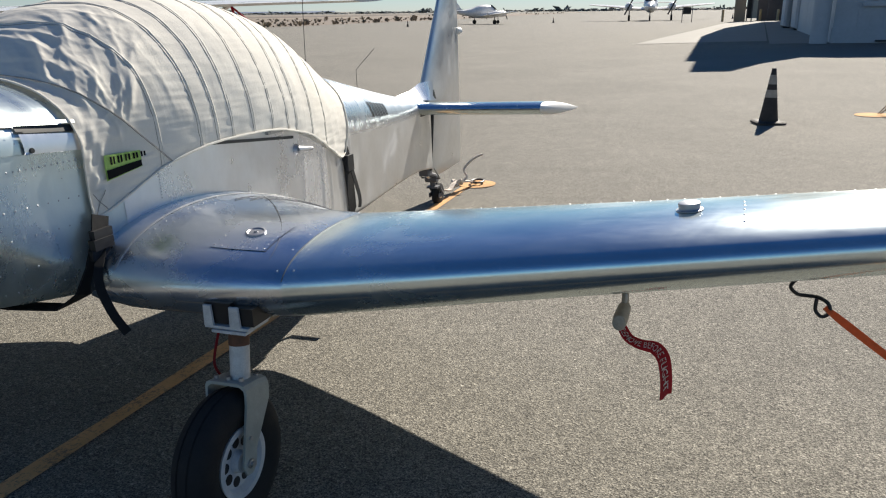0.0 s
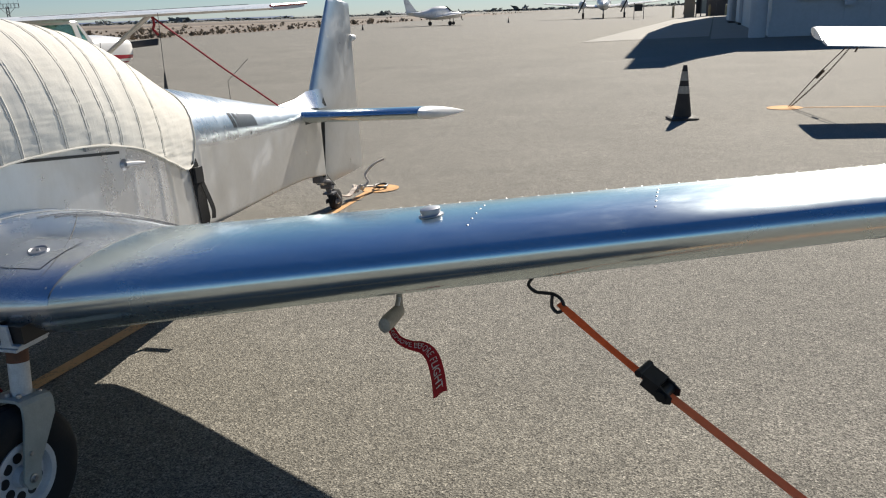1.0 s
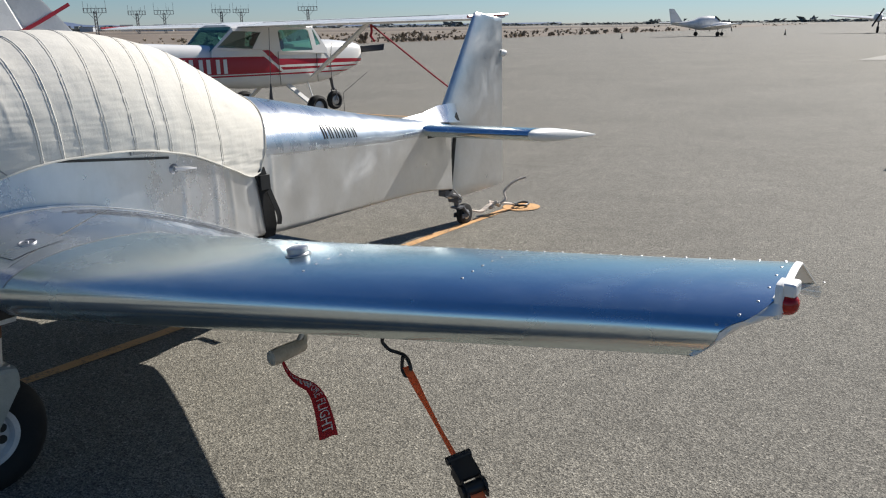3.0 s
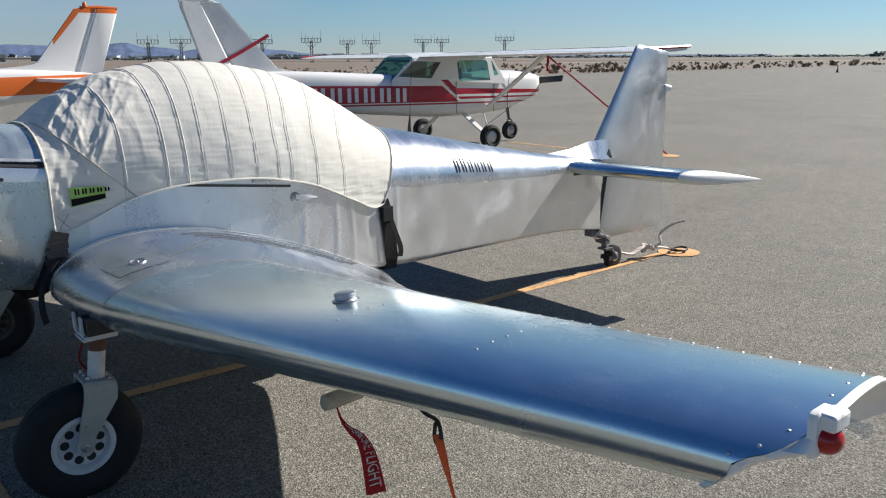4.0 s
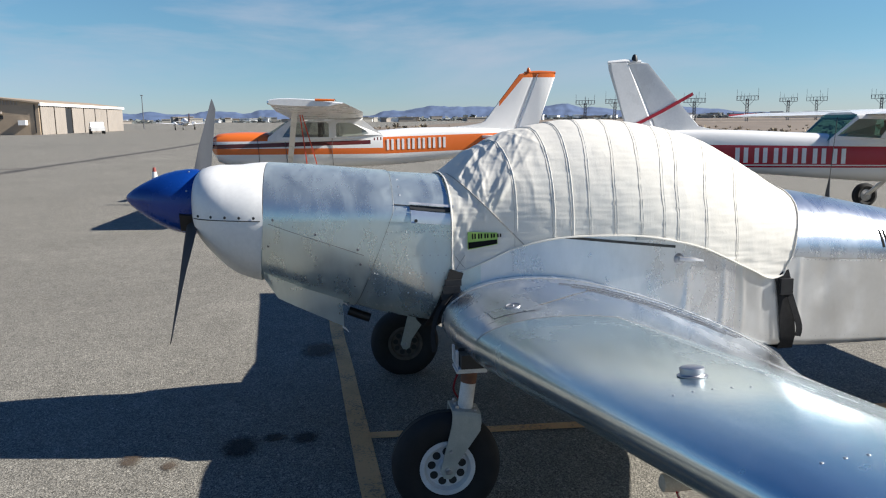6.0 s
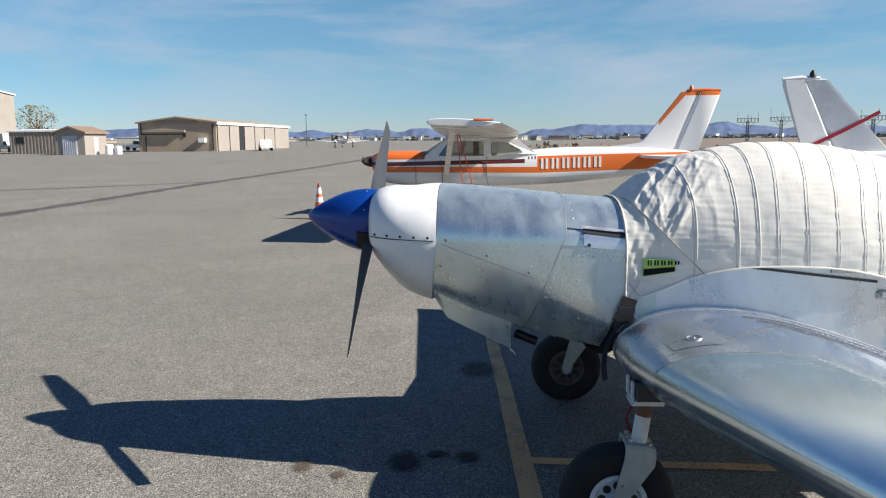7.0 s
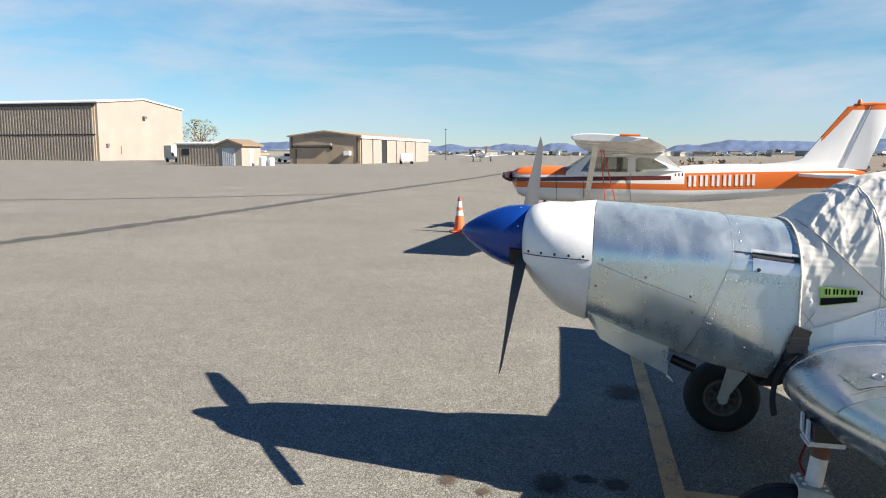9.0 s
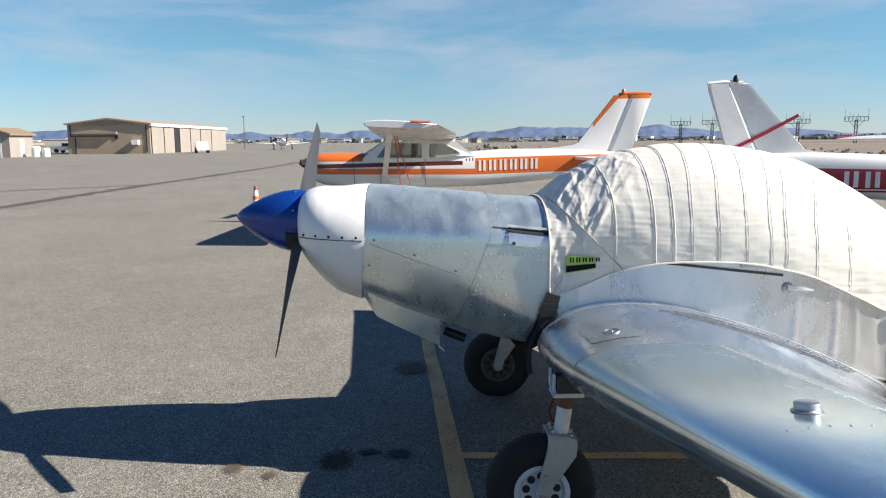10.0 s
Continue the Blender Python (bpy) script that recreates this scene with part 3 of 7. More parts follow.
bowl = part("nose_bowl", Shape().loft([bowl_ring(y) for y in (0.012, 0.014, 0.018, 0.025, 0.035, 0.05, 0.08, 0.12, 0.17, 0.22, 0.27, 0.31, 0.342)], True, True).done("nose_bowl", M["white_glass"]),
            plane, "white fibreglass nose bowl split along the middle")
line = []
for y in steps(0.03, 0.33, 10):
    w = bowl_w(y)
    line.append((w + 0.001, y, 1.105 - 0.03 * y))
for sd in (1, -1):
    part("split_line", Shape().tube([(sd * x, y, z) for x, y, z in line], 0.0022, 5).done("split_line", M["seam"]), bowl)
for k in range(5):
    y = 0.055 + 0.062 * k
    part("screw", Shape().dome((bowl_w(y) + 0.0005, y, 1.118 - 0.03 * y), (1, -0.2, 0), 0.0065, 0.5, 8).done("screw", M["black_metal"]), bowl)

# spinner and propeller
HUB = Vector((0, 0, 1.161))
AXIS = Vector((0, -1, 0.09)).normalized()
prof = [(-0.03, 0.145), (0.0, 0.155), (0.04, 0.152), (0.09, 0.142), (0.14, 0.125), (0.19, 0.101), (0.24, 0.071), (0.28, 0.042), (0.305, 0.018), (0.315, 0.0)]
spinner = part("spinner", Shape().spin(prof, HUB, AXIS, 40, True).done("spinner", M["blue"]), plane, "deep blue pointed propeller spinner")
part("backplate", Shape().spin([(-0.036, 0.02), (-0.036, 0.158), (-0.03, 0.160), (-0.026, 0.158), (-0.026, 0.02)], HUB, AXIS, 40, True).done("backplate", M["steel"]), spinner)
for k in range(8):
    a = 2 * math.pi * (k + 0.5) / 8
    s, u = AXIS.cross(Vector((0, 0, 1))).normalized(), Vector((0, 0, 1))
    d = s * math.cos(a) + u * math.sin(a)
    part("screw", Shape().dome(HUB + AXIS * 0.012 + d * 0.155, d, 0.005).done("screw", M["steel"]), spinner)


def blade(tip, turn):
    sh = Shape()
    tip = Vector(tip)
    out = (tip - HUB)
    span = out.length
    out.normalize()
    side = AXIS.cross(out).normalized()
    rows = [(0.06, 0.05, 0.042, 58), (0.13, 0.075, 0.036, 48), (0.22, 0.105, 0.028, 38), (0.36, 0.120, 0.02, 29), (0.52, 0.112, 0.014, 22),
            (0.66, 0.100, 0.010, 18), (0.77, 0.088, 0.007, 15), (span - 0.006, 0.076, 0.005, 14), (span, 0.072, 0.003, 14)]
    rings = []
    for r, chord, th, ang in rows:
        a = radians(ang) * turn
        cdir = side * math.cos(a) + AXIS * math.sin(a)
        ndir = cdir.cross(out)
        o = HUB + out * r
        rings.append([o + cdir * (chord * (t - 0.42)) + ndir * th * h for t, h in
                      ((0, 0), (0.12, 0.42), (0.35, 0.6), (0.65, 0.42), (1, 0), (0.65, -0.22), (0.35, -0.3), (0.12, -0.25))])
    return sh.loft(rings).done("propeller_blade", M["blade"])


for tip, turn in (((0.685, 0.0, 0.668), -1), ((-0.685, 0.0, 1.654), -1)):
    part("propeller_blade", blade(tip, turn), plane, "dark grey propeller blade")
for tip in ((0.685, 0.0, 0.668), (-0.685, 0.0, 1.654)):
    d = (Vector(tip) - HUB).normalized()
    s = AXIS.cross(d)
    m = Matrix((( s.x, AXIS.x, d.x, HUB.x), (s.y, AXIS.y, d.y, HUB.y), (s.z, AXIS.z, d.z, HUB.z), (0, 0, 0, 1)))
    part("blade_cutout", Shape().box(-0.048, 0.048, -0.01, 0.052, 0.10, 0.157, m).done("blade_cutout", M["dark"], False), spinner)


# ---- wing
def foil(s, upper, flat=1.0):
    """Cambered thick section, chord 1; behind the spar bend the upper skin runs straight to the trailing edge."""
    t, c, p = 0.18, 0.04, 0.4
    yt = 5 * t * (0.2969 * math.sqrt(s) - 0.126 * s - 0.3516 * s * s + 0.2843 * s ** 3 - 0.1036 * s ** 4)
    yc = c / p ** 2 * (2 * p * s - s * s) if s < p else c / (1 - p) ** 2 * (1 - 2 * p + 2 * p * s - s * s)
    if upper and s > 0.37:
        return (yc + yt) * (1 - flat) + flat * 0.1294 * (1 - s) / 0.63
    return (yc + yt) * (1 - 0.08 * flat * (1 - (s / 0.37) ** 2)) if upper else yc - yt


CHORD = [0.0, 0.004, 0.012, 0.025, 0.045, 0.07, 0.1, 0.14, 0.19, 0.25, 0.30, 0.34, 0.36, 0.38, 0.41, 0.50, 0.60, 0.72, 0.85, 1.0]
# x, leading edge y z, trailing edge y z, upper and lower fullness
WING = [
    (0.44, 1.105, 0.661, 2.660, 0.450, 1.210, 0.946),
    (0.56, 1.088, 0.665, 2.660, 0.430, 1.190, 1.046),
    (0.68, 1.090, 0.673, 2.620, 0.422, 1.150, 1.196),
    (0.88, 1.105, 0.682, 2.560, 0.436, 1.040, 1.340),
    (1.10, 1.135, 0.694, 2.516, 0.466, 0.945, 1.400),
    (2.00, 1.208, 0.805, 2.329, 0.612, 0.915, 1.400),
    (3.05, 1.293, 0.935, 2.110, 0.788, 0.925, 1.400),
    (3.40, 1.312, 0.983, 2.037, 0.848, 0.925, 1.400),
]


def wing_point(x, s, upper):
    y0, z0, y1, z1, up, lo = lerp(WING, x)
    c = y1 - y0
    h = foil(s, upper, min(1, max(0, (x - 0.62) / 0.45))) * (up if upper else lo) * c
    return Vector((x, y0 + c * s + h * 0.12, z0 + (z1 - z0) * s + h))


def tip_x(s, upper=True):
    """The upper skin runs out past the lower one, and both are cut back at the leading edge."""
    if upper:
        return spline([(0.0, 3.255), (0.01, 3.290), (0.05, 3.315), (0.10, 3.322), (0.20, 3.318), (1.0, 3.25)], s)[0]
    return spline([(0.0, 3.255), (0.02, 3.228), (0.07, 3.198), (0.15, 3.170), (0.35, 3.16), (0.7, 3.20), (1.0, 3.25)], s)[0]


def wing_ring(x):
    return [wing_point(x, s, True) for s in CHORD[::-1]] + [wing_point(x, s, False) for s in CHORD[1:-1]]


def cut_ring(x, k):
    """Rings of the outer panel drawn out to the slanted tip; k 0 at the joint, 1 at the tip."""
    out = []
    for up, chord in ((True, CHORD[::-1]), (False, CHORD[1:-1])):
        for s in chord:
            xe = tip_x(s, up)
            out.append(wing_point(1.10 + (xe - 1.10) * k, s, up))
    return out


def mirrored(points):
    return [(-x, y, z) for x, y, z in points][::-1]


def wing_normal(x, s, upper=True):
    a, b, c = wing_point(x, max(s - 0.02, 0.001), upper), wing_point(x, min(s + 0.02, 1), upper), wing_point(x + 0.05, s, upper)
    n = (b - a).cross(c - a).normalized()
    return n if (n.z > 0) == upper else -n


def build_wing(side):
    port = side > 0
    flip = (lambda r: r) if port else mirrored
    inner = [flip(wing_ring(x)) for x in (0.44, 0.50, 0.56, 0.63, 0.70, 0.79, 0.88, 0.99, 1.1005)]
    root = part("wing_root", Shape().loft(inner).done("wing_root", M["root_skin"]), plane, "riveted aluminium wing root with fillet fairing")
    outer = [flip(cut_ring(0, k)) for k in steps(0.0, 1.0, 12)]
    pan = part("wing_panel", Shape().loft(outer, True, False).done("wing_panel", M["wing_skin"]), plane, "polished aluminium outer wing panel")
    # tip closing of white fibreglass, dished between upper and lower skin edges
    edge = [Vector(p) for p in cut_ring(0, 1.0)]
    n = len(CHORD)
    rings = []
    for i in range(n):
        up = edge[n - 1 - i]
        lo = edge[n - 1 + i] if 0 < i < n - 1 else up
        rings.append([up + Vector((0.004, 0, 0.0015))] + [up.lerp(lo, t) + Vector((0.012 * math.sin(math.pi * t) - 0.03 * math.sin(math.pi * t) ** 2 * min(1, i / 6), 0, 0)) for t in (0.12, 0.3, 0.5, 0.7, 0.88)] + [lo - Vector((0, 0, 0.0015))])
    sh = Shape().loft([flip(r) for r in rings], False)
    part("wing_tip", sh.done("wing_tip", M["white_glass"]), plane, "white fibreglass slanted wing tip")
    return root, pan


root_port, panel_port = build_wing(1)
build_wing(-1)

riv = Shape()
for y, f in [(yy, 0.0) for yy in steps(2.75, 4.9, 95)]:
    for sd in (1, -1):
        p, nr = skin_point(y, 0.035, 0.003, sd)
        riv.dome(p, nr, 0.0025)
for y in steps(2.75, 4.9, 95):
    w, zb, zc, zt, r = spline(FUSE, y)
    riv.dome((w, y, zc - 0.012), (1, 0, 0), 0.003)
for zz, ya, yb, n in ((1.040, 0.875, 1.14, 13), (0.936, 0.85, 1.13, 8), (0.858, 0.815, 1.12, 8), (0.77, 0.785, 1.10, 9), (0.70, 0.76, 1.08, 10)):
    for y in steps(ya, yb, n):
        riv.dome((side_x(y, zz - 0.02 * (y - ya)) + 0.0004, y, zz - 0.02 * (y - ya)), (1, 0, 0), 0.0030)
for z in steps(0.68, 1.03, 16):
    y = 0.772 + 0.30 * (z - 0.68)
    riv.dome((side_x(y, z) + 0.0004, y, z), (1, 0, 0), 0.0027)
for z in (1.08, 1.11, 1.14):
    for y in (0.915, 0.96):
        riv.dome((skin_point(y, 0.1)[0].x + 0.001, y, z), (1, 0, 0.2), 0.0024)
for f in (0.36, 0.50, 0.66):
    p, nr = skin_point(0.935, f)
    riv.dome(p, nr, 0.0045)
for yy, z0, z1 in ((1.42, 0.86, 1.0), (2.34, 0.56, 0.93), (2.47, 0.47, 0.90)):
    for z in steps(z0, z1, 14):
        riv.dome((spline(FUSE, yy)[0] + 0.002, yy, z), (1, 0, 0), 0.003)
for y in steps(2.5, 4.85, 80):
    w, zb, zc, zt, r = spline(FUSE, y)
    riv.dome((w - 0.0002, y, zb + r + 0.012), (1, 0, 0), 0.0018, 0.3)
part("rivets", riv.done("rivets", M["rivet"]), plane)
tagged(bpy.data.objects["rivets"], kind="stuff")

wr = Shape()
for s in (0.375, 0.93):
    for x in steps(1.14, 3.28, 46):
        wr.dome(wing_point(x, s, True), wing_normal(x, s), 0.0034, 0.5)
for x in (2.27, 2.72):
    for s in steps(0.10, 0.26, 4):
        if tip_x(s) > x + 0.03:
            wr.dome(wing_point(x, s, True), wing_normal(x, s), 0.0036, 0.4)
for s in (0.004, 0.02, 0.06, 0.12, 0.2, 0.28, 0.36, 0.45):
    x = tip_x(s) - 0.022
    wr.dome(wing_point(x, s, True), wing_normal(x, s), 0.0030, 0.4)
for x in (1.075, 1.125):
    for s in (0.02, 0.08, 0.15, 0.22, 0.30, 0.38, 0.46, 0.54, 0.62):
        wr.dome(wing_point(x, s, True), wing_normal(x, s), 0.0034, 0.4)
tagged(part("rivets", wr.done("wing_rivets", M["rivet"]), panel_port), kind="stuff")
wr = Shape()
for s in steps(0.02, 0.93, 60):
    for x in (0.575 + 0.045 * math.sin(min(1, s * 2) * math.pi * 0.5), 0.605 + 0.045 * math.sin(min(1, s * 2) * math.pi * 0.5)):
        wr.dome(wing_point(x, s, True), wing_normal(x, s), 0.0028, 0.4)
# access plate outline
PL = [(0.83, 0.075), (0.83, 0.19), (0.99, 0.19), (0.99, 0.075), (0.83, 0.075)]
for (xa, sa), (xb, sb) in zip(PL, PL[1:]):
    for k in range(7):
        x, s = xa + (xb - xa) * k / 7, sa + (sb - sa) * k / 7
        wr.dome(wing_point(x, s, True) + wing_normal(x, s) * 0.002, wing_normal(x, s), 0.0028, 0.4)
tagged(part("rivets", wr.done("root_rivets", M["rivet"]), root_port), kind="stuff")
pl = Shape()
grid = [[wing_point(0.82 + 0.18 * i / 5, 0.068 + 0.13 * j / 5, True) + wing_normal(0.82 + 0.18 * i / 5, 0.068 + 0.13 * j / 5) * 0.0018 for j in range(6)] for i in range(6)]
pl.loft(grid, False)
part("access_plate", pl.done("access_plate", M["root_skin"]), root_port, "riveted access plate")
o, nn = wing_point(0.91, 0.135, True), wing_normal(0.91, 0.135)
part("cap_ring", Shape().spin([(0.0, 0.031), (0.005, 0.031), (0.006, 0.026), (0.003, 0.022), (0.003, 0.006), (0.007, 0.005), (0.007, 0.0)], o, nn, 24).done("cap_ring", M["steel"]), root_port)
# wing walk strips next to the fuselage
ws = Shape()
for k, (x0, a, b) in enumerate(((0.66, 0.30, 0.86), (0.69, 0.33, 0.84), (0.715, 0.37, 0.80))):
    pts = [wing_point(x0 - 0.03 * t, a + (b - a) * t, True) + Vector((0, 0, 0.0025)) for t in steps(0, 1, 14)]
    ws.strap(pts, 0.0040, 0.002)
part("lap_strip", ws.done("lap_strip", M["lattice"]), root_port)
gap = Shape()
gap.tube([wing_point(1.0992, s, True) + wing_normal(1.09, s) * 0.0006 for s in CHORD[1:-3]], 0.0014, 5)
part("panel_joint", gap.done("panel_joint", M["fine_seam"]), root_port)
open_lap = [(1.03 - 0.42 * t ** 1.6, 0.045 + 0.40 * t) for t in steps(0, 1, 24)]
part("lap_edge", Shape().tube([wing_point(x, q, True) + wing_normal(x, q) * 0.0006 for x, q in open_lap], [0.0004 + 0.0012 * math.sin(math.pi * i / 24) for i in range(25)], 5).done("lap_edge", M["seam"]), root_port, "open dark lap in the root skin")
lip = [(0.548 + 0.045 * math.sin(min(1, q * 2) * math.pi * 0.5), q) for q in steps(0.01, 0.95, 50)]
part("fillet_lip", Shape().strap([wing_point(x, q, True) + wing_normal(x, q) * 0.0015 for x, q in lip], 0.010, 0.002, [wing_normal(x, q) for x, q in lip]).done("fillet_lip", M["dull_skin"]), root_port, "bright lip of the wing fillet")

# fuel cap
o, nn = wing_point(2.14, 0.20, True), wing_normal(2.14, 0.20)
part("fuel_cap", Shape().spin([(0, 0.034), (0.002, 0.034), (0.003, 0.028), (0.005, 0.0265), (0.016, 0.028), (0.0195, 0.027), (0.021, 0.024), (0.0213, 0.0)], o, nn, 30).done("fuel_cap", M["steel"]),
     panel_port, "round metal fuel filler cap")

# position light and strobe at the tip
lb = Shape()
soft_box = [(-1, -0.7), (-0.85, -0.93), (-0.6, -1), (0.6, -1), (0.85, -0.93), (1, -0.7), (1, 0.7), (0.85, 0.93), (0.6, 1), (-0.6, 1), (-0.85, 0.93), (-1, 0.7)]
lb.loft([[(3.338 + 0.012 * k * u, y, 1.020 + 0.011 * k * v) for u, v in soft_box] for y, k in ((1.374, 0.75), (1.377, 0.95), (1.384, 1.0), (1.404, 1.0), (1.412, 0.9))])
lb.loft([[(x, 1.388 + 0.024 * k * u, 1.002 + 0.030 * k * v) for u, v in soft_box] for x, k in ((3.322, 1.0), (3.329, 1.0), (3.332, 0.9))])
light = part("position_light", lb.done("position_light", M["white_glass"], True, 30), plane, "white housing with red position light", Matrix.Translation((0, -0.018, 0.008)))
part("lens", Shape().spin([(0.0, 0.0185), (0.008, 0.0180), (0.015, 0.0150), (0.020, 0.0095), (0.022, 0.0)], (3.332, 1.388, 0.996), (1, -0.12, 0.0), 24, True).done("lens", M["red_glass"]), light, "red glass lens")
part("strobe_tube", Shape().spin([(0.0, 0.008), (0.022, 0.0075), (0.026, 0.009), (0.032, 0.0085), (0.033, 0.0)], (3.348, 1.39, 1.022), (1, -0.05, 0), 16, True).done("strobe_tube", M["clear"]), light, "clear strobe lens")
edge = []
for q in steps(0.07, 0.94, 22):
    o = wing_point(tip_x(q), q, True)
    edge.append([o + Vector((dx, 0, dz)) for dx, dz in ((-0.005, 0.0015), (0.003, 0.0012), (0.0065, -0.001), (0.0060, -0.004), (0.003, -0.003), (-0.004, -0.001))])
part("tip_edge", Shape().loft(edge, True, True).done("tip_edge", M["white_glass"]), plane, "thin white edge of the wing tip")

# white skirt of the tip: sweeps from the cut metal edge round to the light
inner = [wing_point(tip_x(s) + 0.001, s, True) for s in (0.05, 0.02, 0.008, 0.002)] + [wing_point(tip_x(s, False) + 0.001, s, False) for s in (0.004, 0.02, 0.05)]
outer = [(3.335, 1.390, 1.028), (3.335, 1.372, 0.985), (3.312, 1.370, 0.972), (3.283, 1.365, 0.957), (3.250, 1.353, 0.938), (3.224, 1.340, 0.917), (3.205, 1.335, 0.900)]
skirt = []
for a, b in zip(inner, outer):
    b = Vector(b) + Vector((0, -0.018, 0.008))
    skirt.append([a.lerp(b, k) + Vector((0.006, -0.006, 0.0)) * math.sin(k * math.pi) for k in steps(0, 1, 6)])
part("tip_skirt", Shape().loft(skirt, False).done("tip_skirt", M["white_glass"]), plane, "white fibreglass skirt under the wing tip")

# ---- tail surfaces
def sym_foil(s, t):
    return 5 * t * (0.2969 * math.sqrt(s) - 0.126 * s - 0.3516 * s * s + 0.2843 * s ** 3 - 0.1036 * s ** 4)


SC = [0, 0.01, 0.03, 0.07, 0.13, 0.22, 0.35, 0.5, 0.7, 0.85, 1.0]


def stab_ring(x, y0, y1, z0, z1, t):
    up = [(x, y0 + (y1 - y0) * s, z0 + (z1 - z0) * s + sym_foil(s, t) * (y1 - y0)) for s in SC[::-1]]
    lo = [(x, y0 + (y1 - y0) * s, z0 + (z1 - z0) * s - sym_foil(s, t) * (y1 - y0)) for s in SC[1:-1]]
    return up + lo


for side in (1, -1):
    fl = (lambda r: r) if side > 0 else mirrored
    part("stabiliser", Shape().loft([fl(stab_ring(x, 4.505, 4.98, 0.775 + 0.01 * x, 0.735 + 0.01 * x, 0.19)) for x in steps(0.06, 1.03, 6)]).done("stabiliser", M["wing_skin"]), plane)
    part("elevator", Shape().loft([fl([(x, 4.985, 0.765 + 0.01 * x), (x, 4.99, 0.708 + 0.01 * x), (x, 5.25, 0.700 + 0.01 * x), (x, 5.25, 0.705 + 0.01 * x)]) for x in steps(0.10, 1.03, 4)]).done("elevator", M["wing_skin"]), plane)
    part("stabiliser_tip", Shape().loft([fl(stab_ring(x, y0, 5.30, 0.785 - 0.11 * (y0 - 4.505), 0.705, t)) for x, y0, t in
         ((1.028, 4.503, 0.118), (1.055, 4.535, 0.118), (1.085, 4.62, 0.118), (1.108, 4.78, 0.12), (1.125, 5.0, 0.13), (1.134, 5.2, 0.16), (1.136, 5.28, 0.2))]).done("stabiliser_tip", M["white_glass"]), plane, "white fibreglass stabiliser tip")

rud = Shape()
rings = []
for z, y0, y1, th in ((0.165, 5.00, 5.79, 0.05), (0.19, 4.955, 5.805, 0.08), (0.26, 4.965, 5.81, 0.09), (0.66, 5.065, 5.815, 0.09), (0.74, 5.075, 5.815, 0.10), (0.80, 4.90, 5.815, 0.11), (0.93, 4.955, 5.82, 0.11), (1.25, 5.17, 5.825, 0.11), (1.58, 5.393, 5.83, 0.11), (1.612, 5.415, 5.83, 0.09), (1.62, 5.44, 5.82, 0.04)):
    c = y1 - y0
    up = [(sym_foil(s, th) * c, y0 + c * s, z - 0.05 * s * (z > 1.4)) for s in SC[::-1]]
    lo = [(-sym_foil(s, th) * c, y0 + c * s, z - 0.05 * s * (z > 1.4)) for s in SC[1:-1]]
    rings.append(up + lo)
part("rudder", rud.loft(rings).done("rudder", M["dull_skin"]), plane, "all-moving dull aluminium rudder")
fair = Shape()
fair.loft([[(0.05, 4.45, 0.855), (0.0, 4.45, 0.872), (-0.05, 4.45, 0.855)], [(0.065, 4.70, 0.82), (0.0, 4.70, 0.885), (-0.065, 4.70, 0.82)],
           [(0.075, 4.88, 0.80), (0.0, 4.88, 0.925), (-0.075, 4.88, 0.80)], [(0.07, 4.96, 0.79), (0.045, 4.965, 0.935), (-0.07, 4.96, 0.79)],
           [(0.06, 5.10, 0.78), (0.05, 5.04, 0.93), (-0.06, 5.10, 0.78)]], False)
part("tail_fairing", fair.done("tail_fairing", M["skin"]), plane)
part("tail_light", Shape().spin([(0, 0.028), (0.03, 0.030), (0.055, 0.022), (0.065, 0.0)], (0.0, 5.80, 1.285), (0.3, 1, 0), 16, True).done("tail_light", M["white_glass"]), plane, "white tail light on the rudder's trailing edge")

gapb = Shape().box(0.085, 0.13, 4.56, 4.93, 0.712, 0.730)
gapb.strap([(0.118, 4.56, 0.72), (0.112, 4.60, 0.62)], 0.006, 0.004, (1, 0, 0)).strap([(0.075, 4.86, 0.72), (0.072, 4.87, 0.62)], 0.006, 0.004, (1, 0, 0))
part("tail_bracket", gapb.done("tail_bracket", M["black_metal"], False), plane)
part("rudder_post", Shape().tube([(0.035, 4.965, 0.24), (0.04, 5.055, 0.73)], 0.015, 8).done("rudder_post", M["dark"]), plane, "dark hinge post in the rudder gap")
part("fin_gap", Shape().loft([[(0.062, 5.00, 0.80), (0.062, 5.09, 0.79), (0.062, 5.05, 0.86)], [(-0.062, 5.00, 0.80), (-0.062, 5.09, 0.79), (-0.062, 5.05, 0.86)]]).done("fin_gap", M["dark"], False), plane)
# tail wheel
tw = part("tail_wheel", Shape().spin([(-0.026, 0.035), (-0.03, 0.07), (-0.022, 0.086), (0, 0.091), (0.022, 0.086), (0.03, 0.07), (0.026, 0.035)], (0.0, 5.20, -0.090 + 0.091), (1, 0, 0), 28, True).done("tail_wheel", M["rubber"]), plane, "small black rubber tail wheel")
part("rim", Shape().spin([(-0.031, 0.0), (-0.031, 0.03), (-0.026, 0.04), (0.026, 0.04), (0.031, 0.03), (0.033, 0.012), (0.038, 0.0)], (0, 5.20, 0.001), (1, 0, 0), 20).done("rim", M["steel"]), tw)
for sx in (0.042, -0.042):
    arm = Shape().box(sx - 0.004, sx + 0.004, 5.11, 5.22, -0.015, 0.02).tube([(sx, 5.20, 0.0), (sx, 5.13, 0.075)], 0.012, 6)
    part("fork_arm", arm.done("fork_arm", M["lattice"]), plane, "dark steel tail wheel fork arm")
part("fork_bridge", Shape().box(-0.046, 0.046, 5.07, 5.15, 0.07, 0.085).done("fork_bridge", M["lattice"], False), plane)
